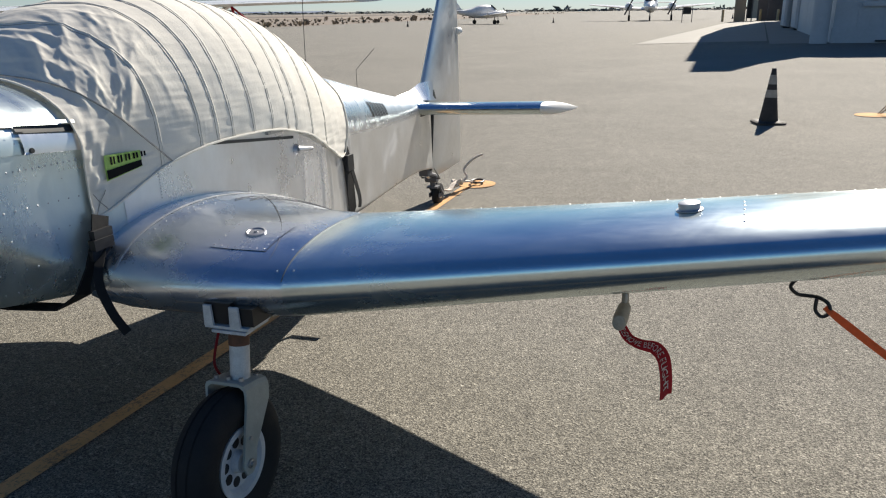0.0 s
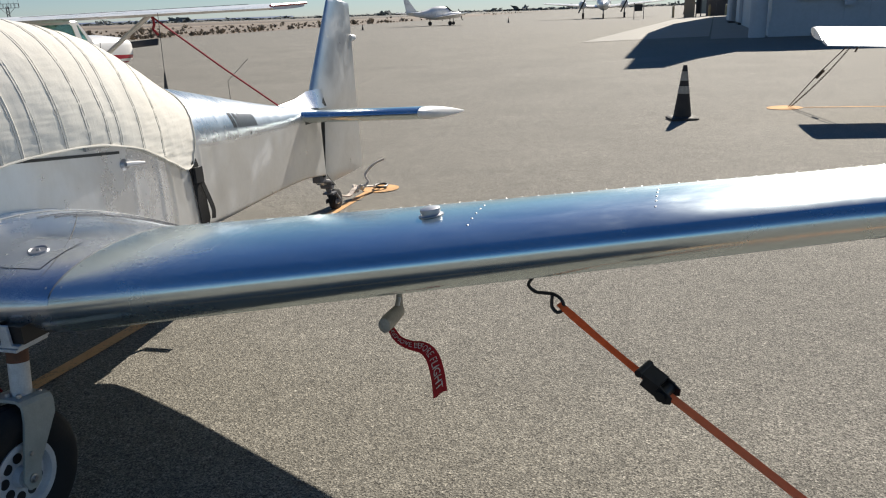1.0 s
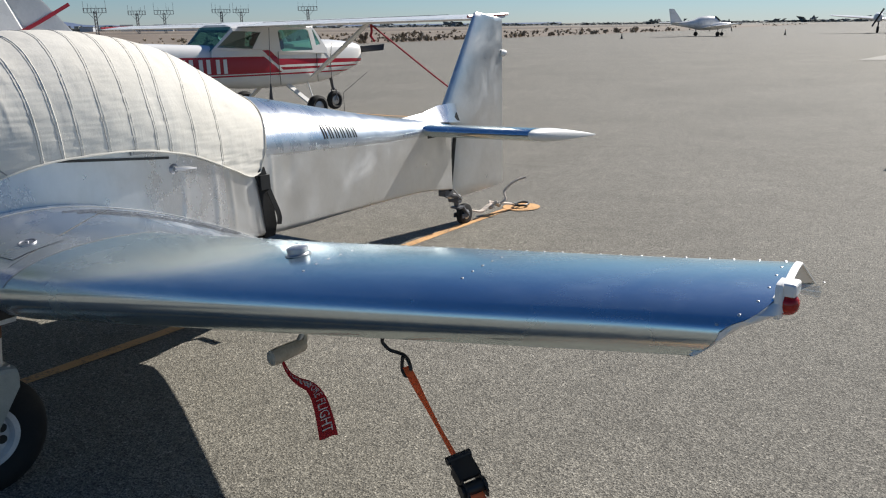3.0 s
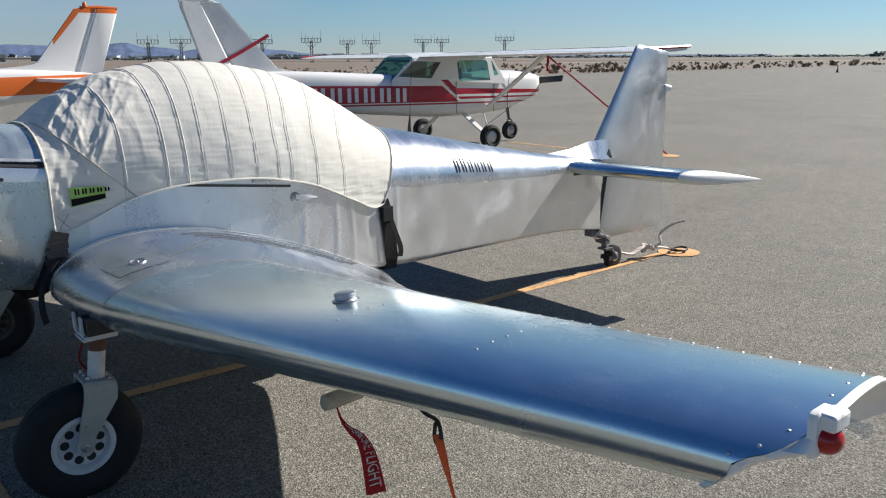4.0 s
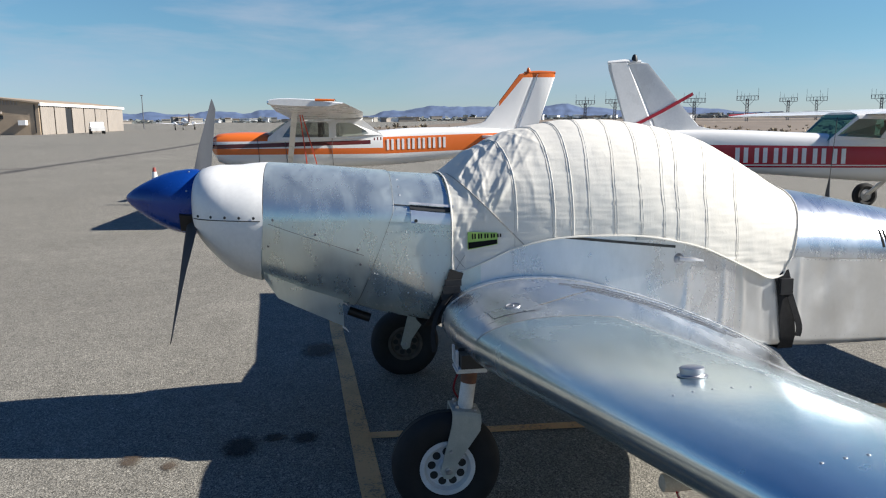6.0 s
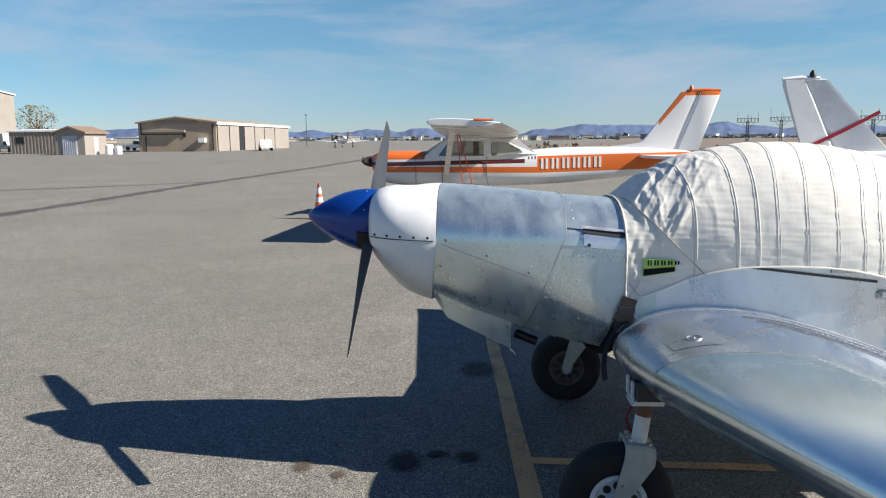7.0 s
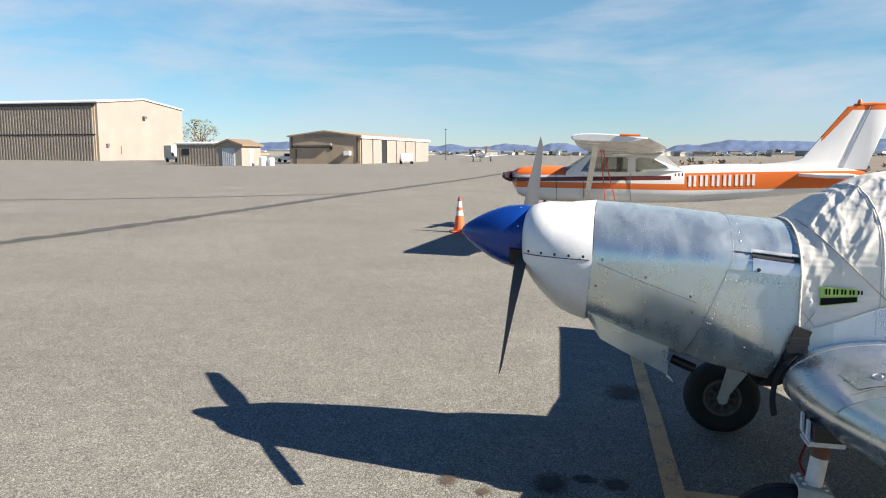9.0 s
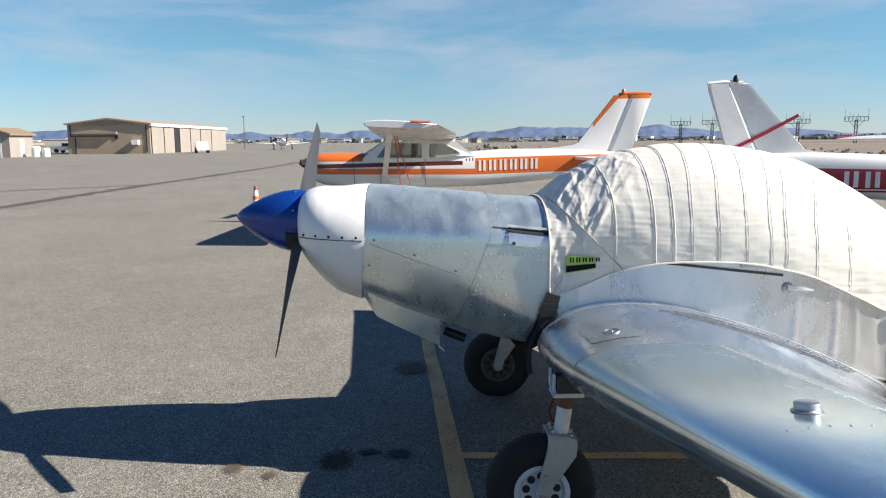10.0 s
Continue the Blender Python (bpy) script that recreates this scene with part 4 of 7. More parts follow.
part("fork_pivot", Shape().tube([(0, 5.10, 0.08), (0, 5.08, 0.17)], 0.022, 10).done("fork_pivot", M["lattice"]), plane)
part("tail_spring", Shape().tube([(0, 4.90, 0.255), (0, 5.0, 0.205), (0, 5.09, 0.16)], 0.016, 8).done("tail_spring", M["lattice"]), plane, "dark steel tail spring")
part("spring_mount", Shape().box(-0.035, 0.035, 4.90, 5.0, 0.205, 0.255).done("spring_mount", M["lattice"], False), plane)
part("steering_damper", Shape().tube([(0.0, 4.97, 0.21), (0.03, 5.05, 0.185), (0.03, 5.10, 0.165)], 0.020, 8).done("steering_damper", M["lattice"]), plane)
part("pivot_drum", Shape().spin([(-0.05, 0.03), (0.05, 0.03)], (0, 5.075, 0.15), (1, 0, 0), 12, True).done("pivot_drum", M["lattice"]), plane)
for sx in (1, -1):
    part("steering_link", Shape().tube([(sx * 0.07, 4.96, 0.26), (sx * 0.08, 5.06, 0.16)], 0.006, 6).done("steering_link", M["steel"]), plane)
    part("steering_horn", Shape().tube([(sx * 0.08, 5.06, 0.16), (0, 5.07, 0.16)], 0.007, 6).done("steering_horn", M["lattice"]), plane)


# ---- main gear
def main_gear(side):
    tyre_v = [(-0.043, 0.105), (-0.054, 0.125), (-0.061, 0.155), (-0.056, 0.185), (-0.040, 0.204), (-0.020, 0.2115), (-0.017, 0.207), (-0.013, 0.212),
              (0.013, 0.212), (0.017, 0.207), (0.020, 0.2115), (0.040, 0.204), (0.056, 0.185), (0.061, 0.155), (0.054, 0.125), (0.043, 0.105)]
    C = Vector((0.921 * side, 1.050, 0.183))
    F = 0.924 * side
    L = 0.938 * side
    clean = side > 0
    wheel = part("wheel", Shape().spin(tyre_v, C, (1, 0, 0), 56).done("tyre", M["rubber"]), plane, "black treaded main tyre" + (" on white wheel" if clean else " on a grimy dark wheel"))
    dish = [(-0.05, 0.0), (-0.05, 0.03), (-0.03, 0.035), (-0.03, 0.08), (-0.050, 0.09), (-0.050, 0.108), (-0.035, 0.104), (0.035, 0.104), (0.050, 0.108), (0.050, 0.09), (0.03, 0.08), (0.03, 0.035), (0.05, 0.03), (0.05, 0.0)]
    r = part("rim", Shape().spin(dish, C, (1, 0, 0), 40).done("rim", M["wheel"] if clean else M["dirty_wheel"]), wheel, "white painted wheel with lightening holes" if clean else "grimy dark wheel disc")
    sd = 1
    for k in range(9):
        a = 2 * math.pi * k / 9 + 0.2
        big = 0.0158
        o = C + Vector((sd * 0.0285, 0.060 * math.cos(a), 0.060 * math.sin(a)))
        # a solid dark disc, the hole's inner shade put into its colour
        part("lightening_hole", Shape().spin([(0, big), (0.0026, big), (0.0026, 0.0)], o, (sd, 0, 0), 14).done("lightening_hole", M["dark"]), r)
    # fork: a bent plate, its bridge sloping to the rear, and two tapering arms
    f = Shape()
    zt, yt = 0.415, 1.125
    x0, x1 = F - 0.066, F + 0.066
    ridge = [(x0 - 0.004, -0.035), (x0 - 0.003, -0.012), (x0 + 0.004, 0.001), (x0 + 0.018, 0.006), (x1 - 0.018, 0.006), (x1 - 0.004, 0.001), (x1 + 0.003, -0.012), (x1 + 0.004, -0.035),
             (x1 - 0.004, -0.035), (x1 - 0.005, -0.014), (x1 - 0.018, -0.004), (x0 + 0.018, -0.004), (x0 + 0.005, -0.014), (x0 + 0.004, -0.035)]
    f.loft([[(x, yt - 0.056, zt + z) for x, z in ridge], [(x, yt + 0.02, zt - 0.010 + z) for x, z in ridge], [(x, yt + 0.054, zt - 0.020 + z) for x, z in ridge]])
    for xx in (x0, x1):
        prof = [(yt - 0.056, zt - 0.025), (yt + 0.054, zt - 0.045), (yt + 0.050, zt - 0.08), (C.y + 0.038, C.z + 0.03), (C.y + 0.026, C.z - 0.02), (C.y + 0.006, C.z - 0.034),
                (C.y - 0.018, C.z - 0.03), (C.y - 0.030, C.z), (yt - 0.060, zt - 0.06)]
        f.loft([[(xx - 0.0038, y, z) for y, z in prof], [(xx + 0.0038, y, z) for y, z in prof]])
    fork = part("gear_fork", f.done("gear_fork", M["gear_paint"], True, 25), plane, "grey-green painted plate wheel fork")
    for xx, d in ((x0, -1), (x1, 1)):
        part("bolt", Shape().spin([(0, 0.014), (0.006, 0.014), (0.007, 0.009), (0.013, 0.008), (0.013, 0)], (xx + d * 0.0035, C.y, C.z), (d, 0, 0), 12).done("bolt", M["steel"]), fork)
        part("bolt", Shape().spin([(0, 0.007), (0.006, 0.006), (0.006, 0)], (xx + d * 0.0035, C.y + 0.012, C.z + 0.075), (d, 0, 0), 10).done("bolt", M["steel"]), fork)
    for dx in (-0.042, 0.0, 0.042):
        for dy, dz in ((-0.035, 0.005), (0.035, -0.013)):
            part("bolt", Shape().spin([(0, 0.008), (0.010, 0.007), (0.010, 0)], (F + dx, yt + dy, zt + dz), (0, 0, 1), 8).done("bolt", M["steel"]), fork)
    leg = part("gear_leg", Shape().tube([(L, yt, zt - 0.005), (L, 1.150, 0.585)], 0.029, 20).done("gear_leg", M["gear_white"]), plane, "scuffed white steel gear leg")
    part("rust_band", Shape().tube([(L, 1.1390, 0.512), (L, 1.1492, 0.580)], 0.0302, 20).done("rust_band", M["rust"]), leg)
    part("brake_hose", Shape().tube(curve_at([(F - side * 0.05, 1.115, 0.42), (F - side * 0.042, 1.09, 0.47), (F - side * 0.035, 1.11, 0.54), (F - side * 0.03, 1.14, 0.59)], 5), 0.004, 8).done("brake_hose", M["flag"]), leg, "red hose")
    F = L + 0.004
    base = Shape().box(F - 0.075, F + 0.070, 1.09, 1.20, 0.577, 0.585)
    base.box(F - 0.050, F + 0.062, 1.085, 1.20, 0.566, 0.574)
    br = part("gear_bracket", base.done("gear_bracket", M["gear_white"], False), plane, "white bracket with black rubber shock pucks")
    for dx, w in ((-0.075, 0.03), (0.010, 0.035)):
        x = F + dx
        part("bracket_ear", Shape().loft([[(x, 1.088, 0.585), (x + w, 1.088, 0.585), (x + w * 0.9, 1.088, 0.645), (x + w * 0.1, 1.088, 0.645)],
                  [(x, 1.096, 0.585), (x + w, 1.096, 0.585), (x + w * 0.9, 1.096, 0.645), (x + w * 0.1, 1.096, 0.645)]]).done("bracket_ear", M["gear_white"], False), br)
    part("shock_puck", Shape().box(F + 0.015, F + 0.082, 1.10, 1.20, 0.588, 0.640).done("shock_puck", M["black_metal"], False), br)
    part("shock_puck", Shape().box(F - 0.075, F + 0.01, 1.10, 1.20, 0.588, 0.650).done("shock_puck", M["black_metal"], False), br)


main_gear(1)
main_gear(-1)

# ---- small fittings on the port side
rail = Shape()
for z, y0, y1 in ((1.009, 1.50, 2.135),):
    rail.strap([(spline(FUSE, y)[0] + 0.005, y, z - 0.108 * (y - 1.59)) for y in steps(y0, y1, 14)], 0.011, 0.004, (1, 0, 0))
part("canopy_gap", rail.done("canopy_gap", M["seam"]), plane)
ltch = Shape()
ltch.box(0.556, 0.570, 1.955, 2.06, 0.985, 1.012)
ltch.box(0.570, 0.573, 1.965, 2.05, 0.990, 1.006)
part("canopy_latch", ltch.done("canopy_latch", M["steel"], False), plane)
hd = Shape()
hd.spin([(0, 0.026), (0.006, 0.025), (0.012, 0.020), (0.018, 0.016), (0.018, 0)], (0.557, 2.155, 0.895), (1, 0, 0), 18)
hd.tube(curve_at([(0.575, 2.150, 0.898), (0.582, 2.20, 0.892), (0.578, 2.26, 0.884)], 5), [0.010] * 8 + [0.007] * 3, 8)
part("door_handle", hd.done("door_handle", M["steel"]), plane, "bright metal twist handle")
# cooling louvre and side strip ahead of the cover
def flank(y, z, out=0.0):
    """A point on the shoulder of the forward skin at height z."""
    lo, hi = 0.0, 1.0
    for _ in range(18):
        mid = (lo + hi) / 2
        lo, hi = (mid, hi) if skin_point(y, mid)[0].z < z else (lo, mid)
    return skin_point(y, lo, out)


def plate(name, ya, yb, za, zb, slope, out, material, thick=0.004):
    top, low = [], []
    for y in steps(ya, yb, 8):
        dz = slope * (y - ya)
        top.append([flank(y, z + dz, out)[0] for z in steps(za, zb, 4)])
    return Shape().loft(top, False).loft([[top[0][0], top[-1][0]], [top[0][0] - Vector((thick, 0, 0)), top[-1][0] - Vector((thick, 0, 0))]], False).done(name, material)


part("vent_louvre", plate("vent_louvre", 0.975, 1.17, 1.133, 1.152, -0.10, 0.005, M["dark"]), plane, "dark slotted vent under the cover edge")
part("vent_hood", plate("vent_hood", 0.972, 1.17, 1.152, 1.160, -0.10, 0.012, M["dull_skin"]), plane)
part("side_strip", plate("side_strip", 0.978, 1.17, 1.070, 1.130, -0.12, 0.007, M["skin"]), plane)
part("seam_strip", plate("seam_strip", 0.905, 0.975, 1.155, 1.158, -0.10, 0.003, M["seam"]), plane)
part("seam_strip", plate("seam_strip", 0.978, 1.17, 1.066, 1.069, -0.12, 0.004, M["seam"]), plane)
part("seam_strip", plate("seam_strip", 0.875, 0.978, 1.060, 1.0625, 0.06, 0.003, M["seam"]), plane)
part("screw", Shape().spin([(0, 0.008), (0.004, 0.007), (0.004, 0)], flank(1.0, 1.085, 0.007)[0], (1, 0, 0.1), 10).done("screw", M["black_metal"]), plane)
ant = Shape()
ant.tube([(0, 3.243, 1.085), (0, 3.243, 1.13), (0, 3.25, 1.20)], [0.014, 0.010, 0.004], 8)
ant.tube([(0, 3.25, 1.20), (0, 3.275, 1.52)], 0.0018, 5)
part("whip_antenna", ant.done("whip_antenna", M["black_metal"]), plane)
ant = Shape()
ant.spin([(0, 0.014), (0.008, 0.010), (0.015, 0.0)], (0, 3.86, 0.968), (0, 0, 1), 10)
ant.tube([(0, 3.86, 0.97), (0, 3.86, 1.10), (0.04, 4.06, 1.22)], 0.0018, 5)
part("wire_antenna", ant.done("wire_antenna", M["black_metal"]), plane)
# registration as plain bars
for k in range(6):
    y = 3.30 + 0.062 * k
    for q in (0.0, 0.026):
        m2 = Shape().loft([[skin_point(yy - 0.05 * (f - 0.1), f, 0.005)[0] for f in (0.12, 0.19, 0.26, 0.33)] for yy in (y + q, y + q + 0.013)], False)
        part("registration_bar", m2.done("registration_bar", M["black_text"], False), plane, "black registration marking bar")
# anti-slip scar and lower exhaust stub
ex = Shape().tube([(0.12, 0.70, 0.63), (0.12, 0.76, 0.605), (0.12, 0.80, 0.59)], 0.022, 12)
part("exhaust_stub", ex.done("exhaust_stub", M["black_metal"]), plane)

# ---------------------------------------------------------------- canvas cover on the canopy
cover = thing("canopy_cover", "cream canvas cover with stitched seams strapped over the cockpit canopy", "cover", TILT.copy())
CTOP = [(1.10, 1.262), (1.16, 1.275), (1.30, 1.372), (1.50, 1.468), (1.73, 1.516), (1.87, 1.525), (2.02, 1.518), (2.21, 1.488), (2.40, 1.436), (2.59, 1.340), (2.83, 1.192), (2.90, 1.165)]
CBOT = [(1.10, 0.850), (1.15, 0.852), (1.22, 0.868), (1.32, 0.91), (1.43, 0.962), (1.61, 1.002), (1.80, 1.010), (1.98, 1.003), (2.15, 0.972), (2.27, 0.938), (2.38, 0.890), (2.52, 0.825), (2.62, 0.780), (2.69, 0.79), (2.90, 0.87)]


def fold_lines():
    """Long slanting folds where the cloth is slack over the windscreen."""
    rng = random.Random(23)
    out = []
    for k in range(74):
        yc, ac = rng.uniform(1.20, 1.56), rng.uniform(0.26, 0.70)
        # the cloth below the slanting front seam hangs smooth
        line = 0.60 * (1.465 - yc) / 0.29
        if ac < line - 0.10 or (yc > 1.42 and ac < 0.30):
            continue
        a = radians(rng.gauss(58, 13) if k % 4 else rng.gauss(105, 14))
        big = rng.random()
        out.append((yc, ac, math.cos(a), math.sin(a), 0.07 + 0.13 * big, 0.0060 + 0.006 * rng.random(), (0.0020 + 0.0026 * big) * (0.5 if yc > 1.40 else 1)))
    return out


FOLDS = fold_lines()


def cover_point(y, v, grow=0.0):
    """v 0 at the port lower edge, 0.5 at the crown, 1 at the starboard edge."""
    w, zb, zc, zf, r = spline(FUSE, y)
    zt = spline(CTOP, y)[0]
    z0 = spline(CBOT, y)[0]
    zc = max(zc, z0 + 0.01)
    q = min(v, 1 - v) * 2
    sd = 1 if v <= 0.5 else -1
    k = 0.22
    wc = w + 0.010 + 0.02 * max(0, math.sin((y - 1.3) / 1.2 * math.pi)) * (1 if 1.3 < y < 2.5 else 0)
    if q < k:
        x, z = wc, z0 + (zc - z0) * q / k
        nrm = Vector((1, 0, 0.1))
    else:
        a = (q - k) / (1 - k) * math.pi / 2
        x, z = wc * max(math.cos(a), 0) ** 0.80, zc + (zt - zc) * math.sin(a) ** 0.95
        nrm = Vector((math.cos(a), 0, math.sin(a)))
    nrm.normalize()
    p = Vector((x, y, z)) + nrm * grow
    # slack cloth over the windscreen lies in sharp creases; elsewhere it is drawn tight between the seams
    warp = noise.noise(Vector((y * 6, x * 6, z * 6))) * 0.55
    creases = 0.0
    if y < 1.72:
        arc = q * 0.72
        bend = 0.012 * noise.noise(Vector((y * 9, arc * 9, sd * 4.0)))
        for yc, ac, ca, sa, half, wide, high in FOLDS:
            dy, da = y - yc, arc - ac
            along, across = dy * ca + da * sa, da * ca - dy * sa + bend
            reach = 1 - (along / half) ** 2
            if reach > 0 and abs(across) < wide * 5:
                f = across / wide * (1 if across > 0 else 0.55)
                creases += high * reach * math.exp(-abs(f) ** 1.3)
    front = 1 / (1 + math.exp((1.19 - y) / 0.008))
    # gathers radiating from the front lower corner and puckers along the hem
    low = 1 - min(1, max(0, (q - 0.12) / 0.5))
    gather = math.exp(-((y - 1.19) / 0.06) ** 2) * (0.25 + low) * 0.0017 * (math.sin(y * 150 - z * 60 + 4 * warp) * 0.5 + math.sin(y * 90 + z * 34))
    pucker = math.exp(-q / 0.16) * 0.0055 * noise.noise(Vector((y * 9, 3.0, z * 46)))
    soft = 0.0028 * noise.noise(Vector((y * 5, x * 3 + 11, z * 5))) + 0.0016 * noise.noise(Vector((y * 14, x * 9, z * 30))) + 0.0011 * noise.noise(Vector((y * 11, x * 7, z * 75)))
    p += nrm * (front * creases + gather * (y < 1.42) + pucker + soft)
    return Vector((sd * p.x, p.y, p.z))


def cover_span(v):
    return 1.155, 2.695 + 0.165 * math.sin(math.pi * v) ** 1.2


NU, NV = 270, 400
rows = []
for i in range(NU + 1):
    row = []
    for j in range(NV + 1):
        v = j / NV
        a, b = cover_span(v)
        u = i / NU
        row.append(cover_point(a + (b - a) * (0.55 * u + 0.45 * u ** 2.2), v))
    rows.append(row)
hem_f = [cover_point(cover_span(j / NV)[0], j / NV, 0.004) for j in range(NV + 1)]
hem_r = [cover_point(cover_span(j / NV)[1], j / NV, 0.004) for j in range(NV + 1)]
part("canvas", Shape().loft(rows, False).done("canvas", M["canvas"], True, 60), cover)
hem = Shape().tube(hem_f, 0.0038, 6).tube(hem_r, 0.0038, 6)
for v in (0.0, 1.0):
    hem.tube([cover_point(1.155 + 1.54 * k / 50, v, 0.003) for k in range(51)], 0.004, 6)
part("hem", hem.done("hem", M["canvas"]), cover)
SEAMS = [(1.385, 1.425), (1.57, 1.585), (1.68, 1.665), (1.80, 1.742), (1.935, 1.853), (2.05, 1.968), (2.19, 2.07), (2.28, 2.135), (2.46, 2.272), (2.62, 2.43)]
for top, low in SEAMS:
    edge_a = []
    for j in range(81):
        v = j / 80
        q = min(v, 1 - v) * 2
        y = low + (top - low) * max(0.0, (q - 0.42) / 0.58) ** 1.25 + 0.0035 * noise.noise(Vector((q * 16, low * 7, 0)))
        edge_a.append(cover_point(y, v, 0.0006))
    part("seam", Shape().tube(edge_a, 0.0010, 5).done("seam", M["piping"]), cover)
    lap = [cover_point(low + 0.011 + (top - low) * max(0.0, (min(j, 80 - j) / 40 - 0.42) / 0.58) ** 1.25, j / 80, 0.0002 + 0.0010 * noise.noise(Vector((j * 0.7, low * 9, 0)))) for j in range(81)]
    part("stitched_lap", Shape().tube(lap, 0.0020 if low < 1.7 else 0.0010, 5).done("stitched_lap", M["canvas"]), cover)
for y0, v0, y1, v1 in ((1.175, 0.43, 1.465, 0.0), (1.175, 0.57, 1.465, 1.0)):
    pts = []
    z_a, z_b = cover_point(y0, v0).z, cover_point(y1, v1).z
    for t in steps(0, 1, 30):
        lo, hi = v1, 0.5
        for k in range(14):
            mid = (lo + hi) / 2
            if cover_point(y0 + (y1 - y0) * t, mid).z < z_a + (z_b - z_a) * t:
                lo = mid
            else:
                hi = mid
        pts.append(cover_point(y0 + (y1 - y0) * t, lo, 0.0015))
    part("seam", Shape().tube(pts, 0.0028, 5).done("seam", M["piping"]), cover)
# label patch, its writing as bars
tagp = Shape()
tagp.loft([[cover_point(y, v, 0.006) for v in (0.050, 0.062, 0.072, 0.084, 0.096)] for y in steps(1.222, 1.350, 8)], False)
lab = part("label_patch", tagp.done("label_patch", M["tag"]), cover, "lime green name patch with dark bars")
for k in range(5):
    y = 1.240 + 0.027 * k
    for q in (0.0, 0.011):
        part("patch_bar", Shape().loft([[cover_point(yy, v, 0.0085) for v in (0.077, 0.092)] for yy in (y + q, y + q + 0.0065)], False).done("patch_bar", M["black_text"]), lab)
part("patch_bar", Shape().loft([[cover_point(y, v, 0.0085) for v in (0.052, 0.062, 0.069)] for y in steps(1.225, 1.348, 6)], False).done("patch_bar", M["black_text"]), lab)
# reinforced front corner with a stitched cross
corner = part("corner_patch", Shape().loft([[cover_point(y, v, 0.003) for v in steps(0.002, 0.040, 4)] for y in steps(1.163, 1.215, 5)], False).done("corner_patch", M["canvas"]), cover)
for ya, yb in ((1.168, 1.210), (1.210, 1.168)):
    part("stitching", Shape().tube([cover_point(ya + (yb - ya) * t, 0.004 + 0.034 * t, 0.0045) for t in steps(0, 1, 6)], 0.0012, 4).done("stitching", M["piping"]), corner)
# belly straps with buckles
sf = Shape()
sf.strap([(0.470, 1.172, 0.862), (0.476, 1.150, 0.80), (0.468, 1.115, 0.71), (0.445, 1.08, 0.64), (0.38, 1.06, 0.600), (0.2, 1.05, 0.59), (0.0, 1.05, 0.59), (-0.3, 1.05, 0.59)], 0.064, 0.004, [(1, 0, 0)] * 3 + [(1, 0, -0.5)] + [(0.3, 0, -1)] + [(0, 0, -1)] * 3)
sf.strap(curve_at([(0.478, 1.150, 0.77), (0.515, 1.08, 0.69), (0.575, 1.05, 0.61), (0.622, 1.05, 0.548)], 5), 0.026, 0.003, (0.55, -0.75, 0.3))
fs = part("front_strap", sf.done("front_strap", M["black"]), cover, "black webbing strap with plastic buckle and loose tail")
bk = Shape()
bk.box(0.470, 0.490, 1.118, 1.190, 0.800, 0.826)
bk.box(0.472, 0.496, 1.108, 1.184, 0.768, 0.800)
bk.box(0.470, 0.488, 1.102, 1.172, 0.738, 0.768)
part("buckle", bk.done("buckle", M["black_metal"], False), fs)
sr = Shape()
sr.strap([(0.500, 2.685, 0.805), (0.503, 2.70, 0.75), (0.501, 2.72, 0.62), (0.496, 2.735, 0.50), (0.468, 2.74, 0.432), (0.3, 2.74, 0.428), (0, 2.74, 0.428)], 0.075, 0.004, [(1, 0, 0)] * 4 + [(0.7, 0, -0.7)] + [(0, 0, -1)] * 2)
sr.strap(curve_at([(0.508, 2.705, 0.76), (0.517, 2.745, 0.64), (0.520, 2.775, 0.55), (0.517, 2.772, 0.50)], 4), 0.030, 0.003, (1, 0, 0))
rs = part("rear_strap", sr.done("rear_strap", M["black"]), cover, "black webbing strap behind the cockpit")
part("buckle", Shape().box(0.500, 0.522, 2.675, 2.735, 0.70, 0.775).done("buckle", M["black_metal"], False), rs)

# ---------------------------------------------------------------- pitot tube with cover and flag
part("pitot_tube", Shape().tube([(1.97, 1.60, 0.705), (1.97, 1.595, 0.60), (1.97, 1.56, 0.565), (1.97, 1.47, 0.555)], 0.008, 10).done("pitot_tube", M["steel"]), plane)
pcov = thing("pitot_cover", "grey vinyl pitot tube sleeve with red streaming warning flag", "pitot cover", TILT.copy())
sl = Shape()
rings = []
for y, w, h in ((1.588, 0.016, 0.018), (1.58, 0.019, 0.021), (1.54, 0.020, 0.023), (1.49, 0.021, 0.025), (1.462, 0.019, 0.023), (1.456, 0.010, 0.014)):
    rings.append([(1.97 + w * math.cos(a), y, 0.557 + h * math.sin(a)) for a in (2 * math.pi * k / 16 for k in range(16))])
sl.loft(rings)
sl.tube([(1.97, 1.590, 0.565), (1.97, 1.597, 0.62), (1.97, 1.598, 0.648)], [0.011, 0.009, 0.008], 12)
part("sleeve", sl.done("sleeve", M["cone_band"]), pcov)
FL = curve_at([(1.972, 1.500, 0.535), (1.992, 1.506, 0.497), (2.026, 1.513, 0.478), (2.064, 1.518, 0.470), (2.088, 1.524, 0.437), (2.098, 1.530, 0.375), (2.100, 1.536, 0.310)], 5)


def flag_point(t, s):
    i = min(len(FL) - 2, int(t * (len(FL) - 1)))
    k = t * (len(FL) - 1) - i
    p = FL[i].lerp(FL[i + 1], k)
    d = (FL[i + 1] - FL[i]).normalized()
    tw = 0.35 + 0.25 * t
    n = Vector((math.sin(tw), -math.cos(tw), 0.1))
    side = d.cross(n).normalized()
    return p + side * s * (0.012 + 0.014 * t) + d.cross(side) * 0.012 * math.sin(3 * t + 2 * s)


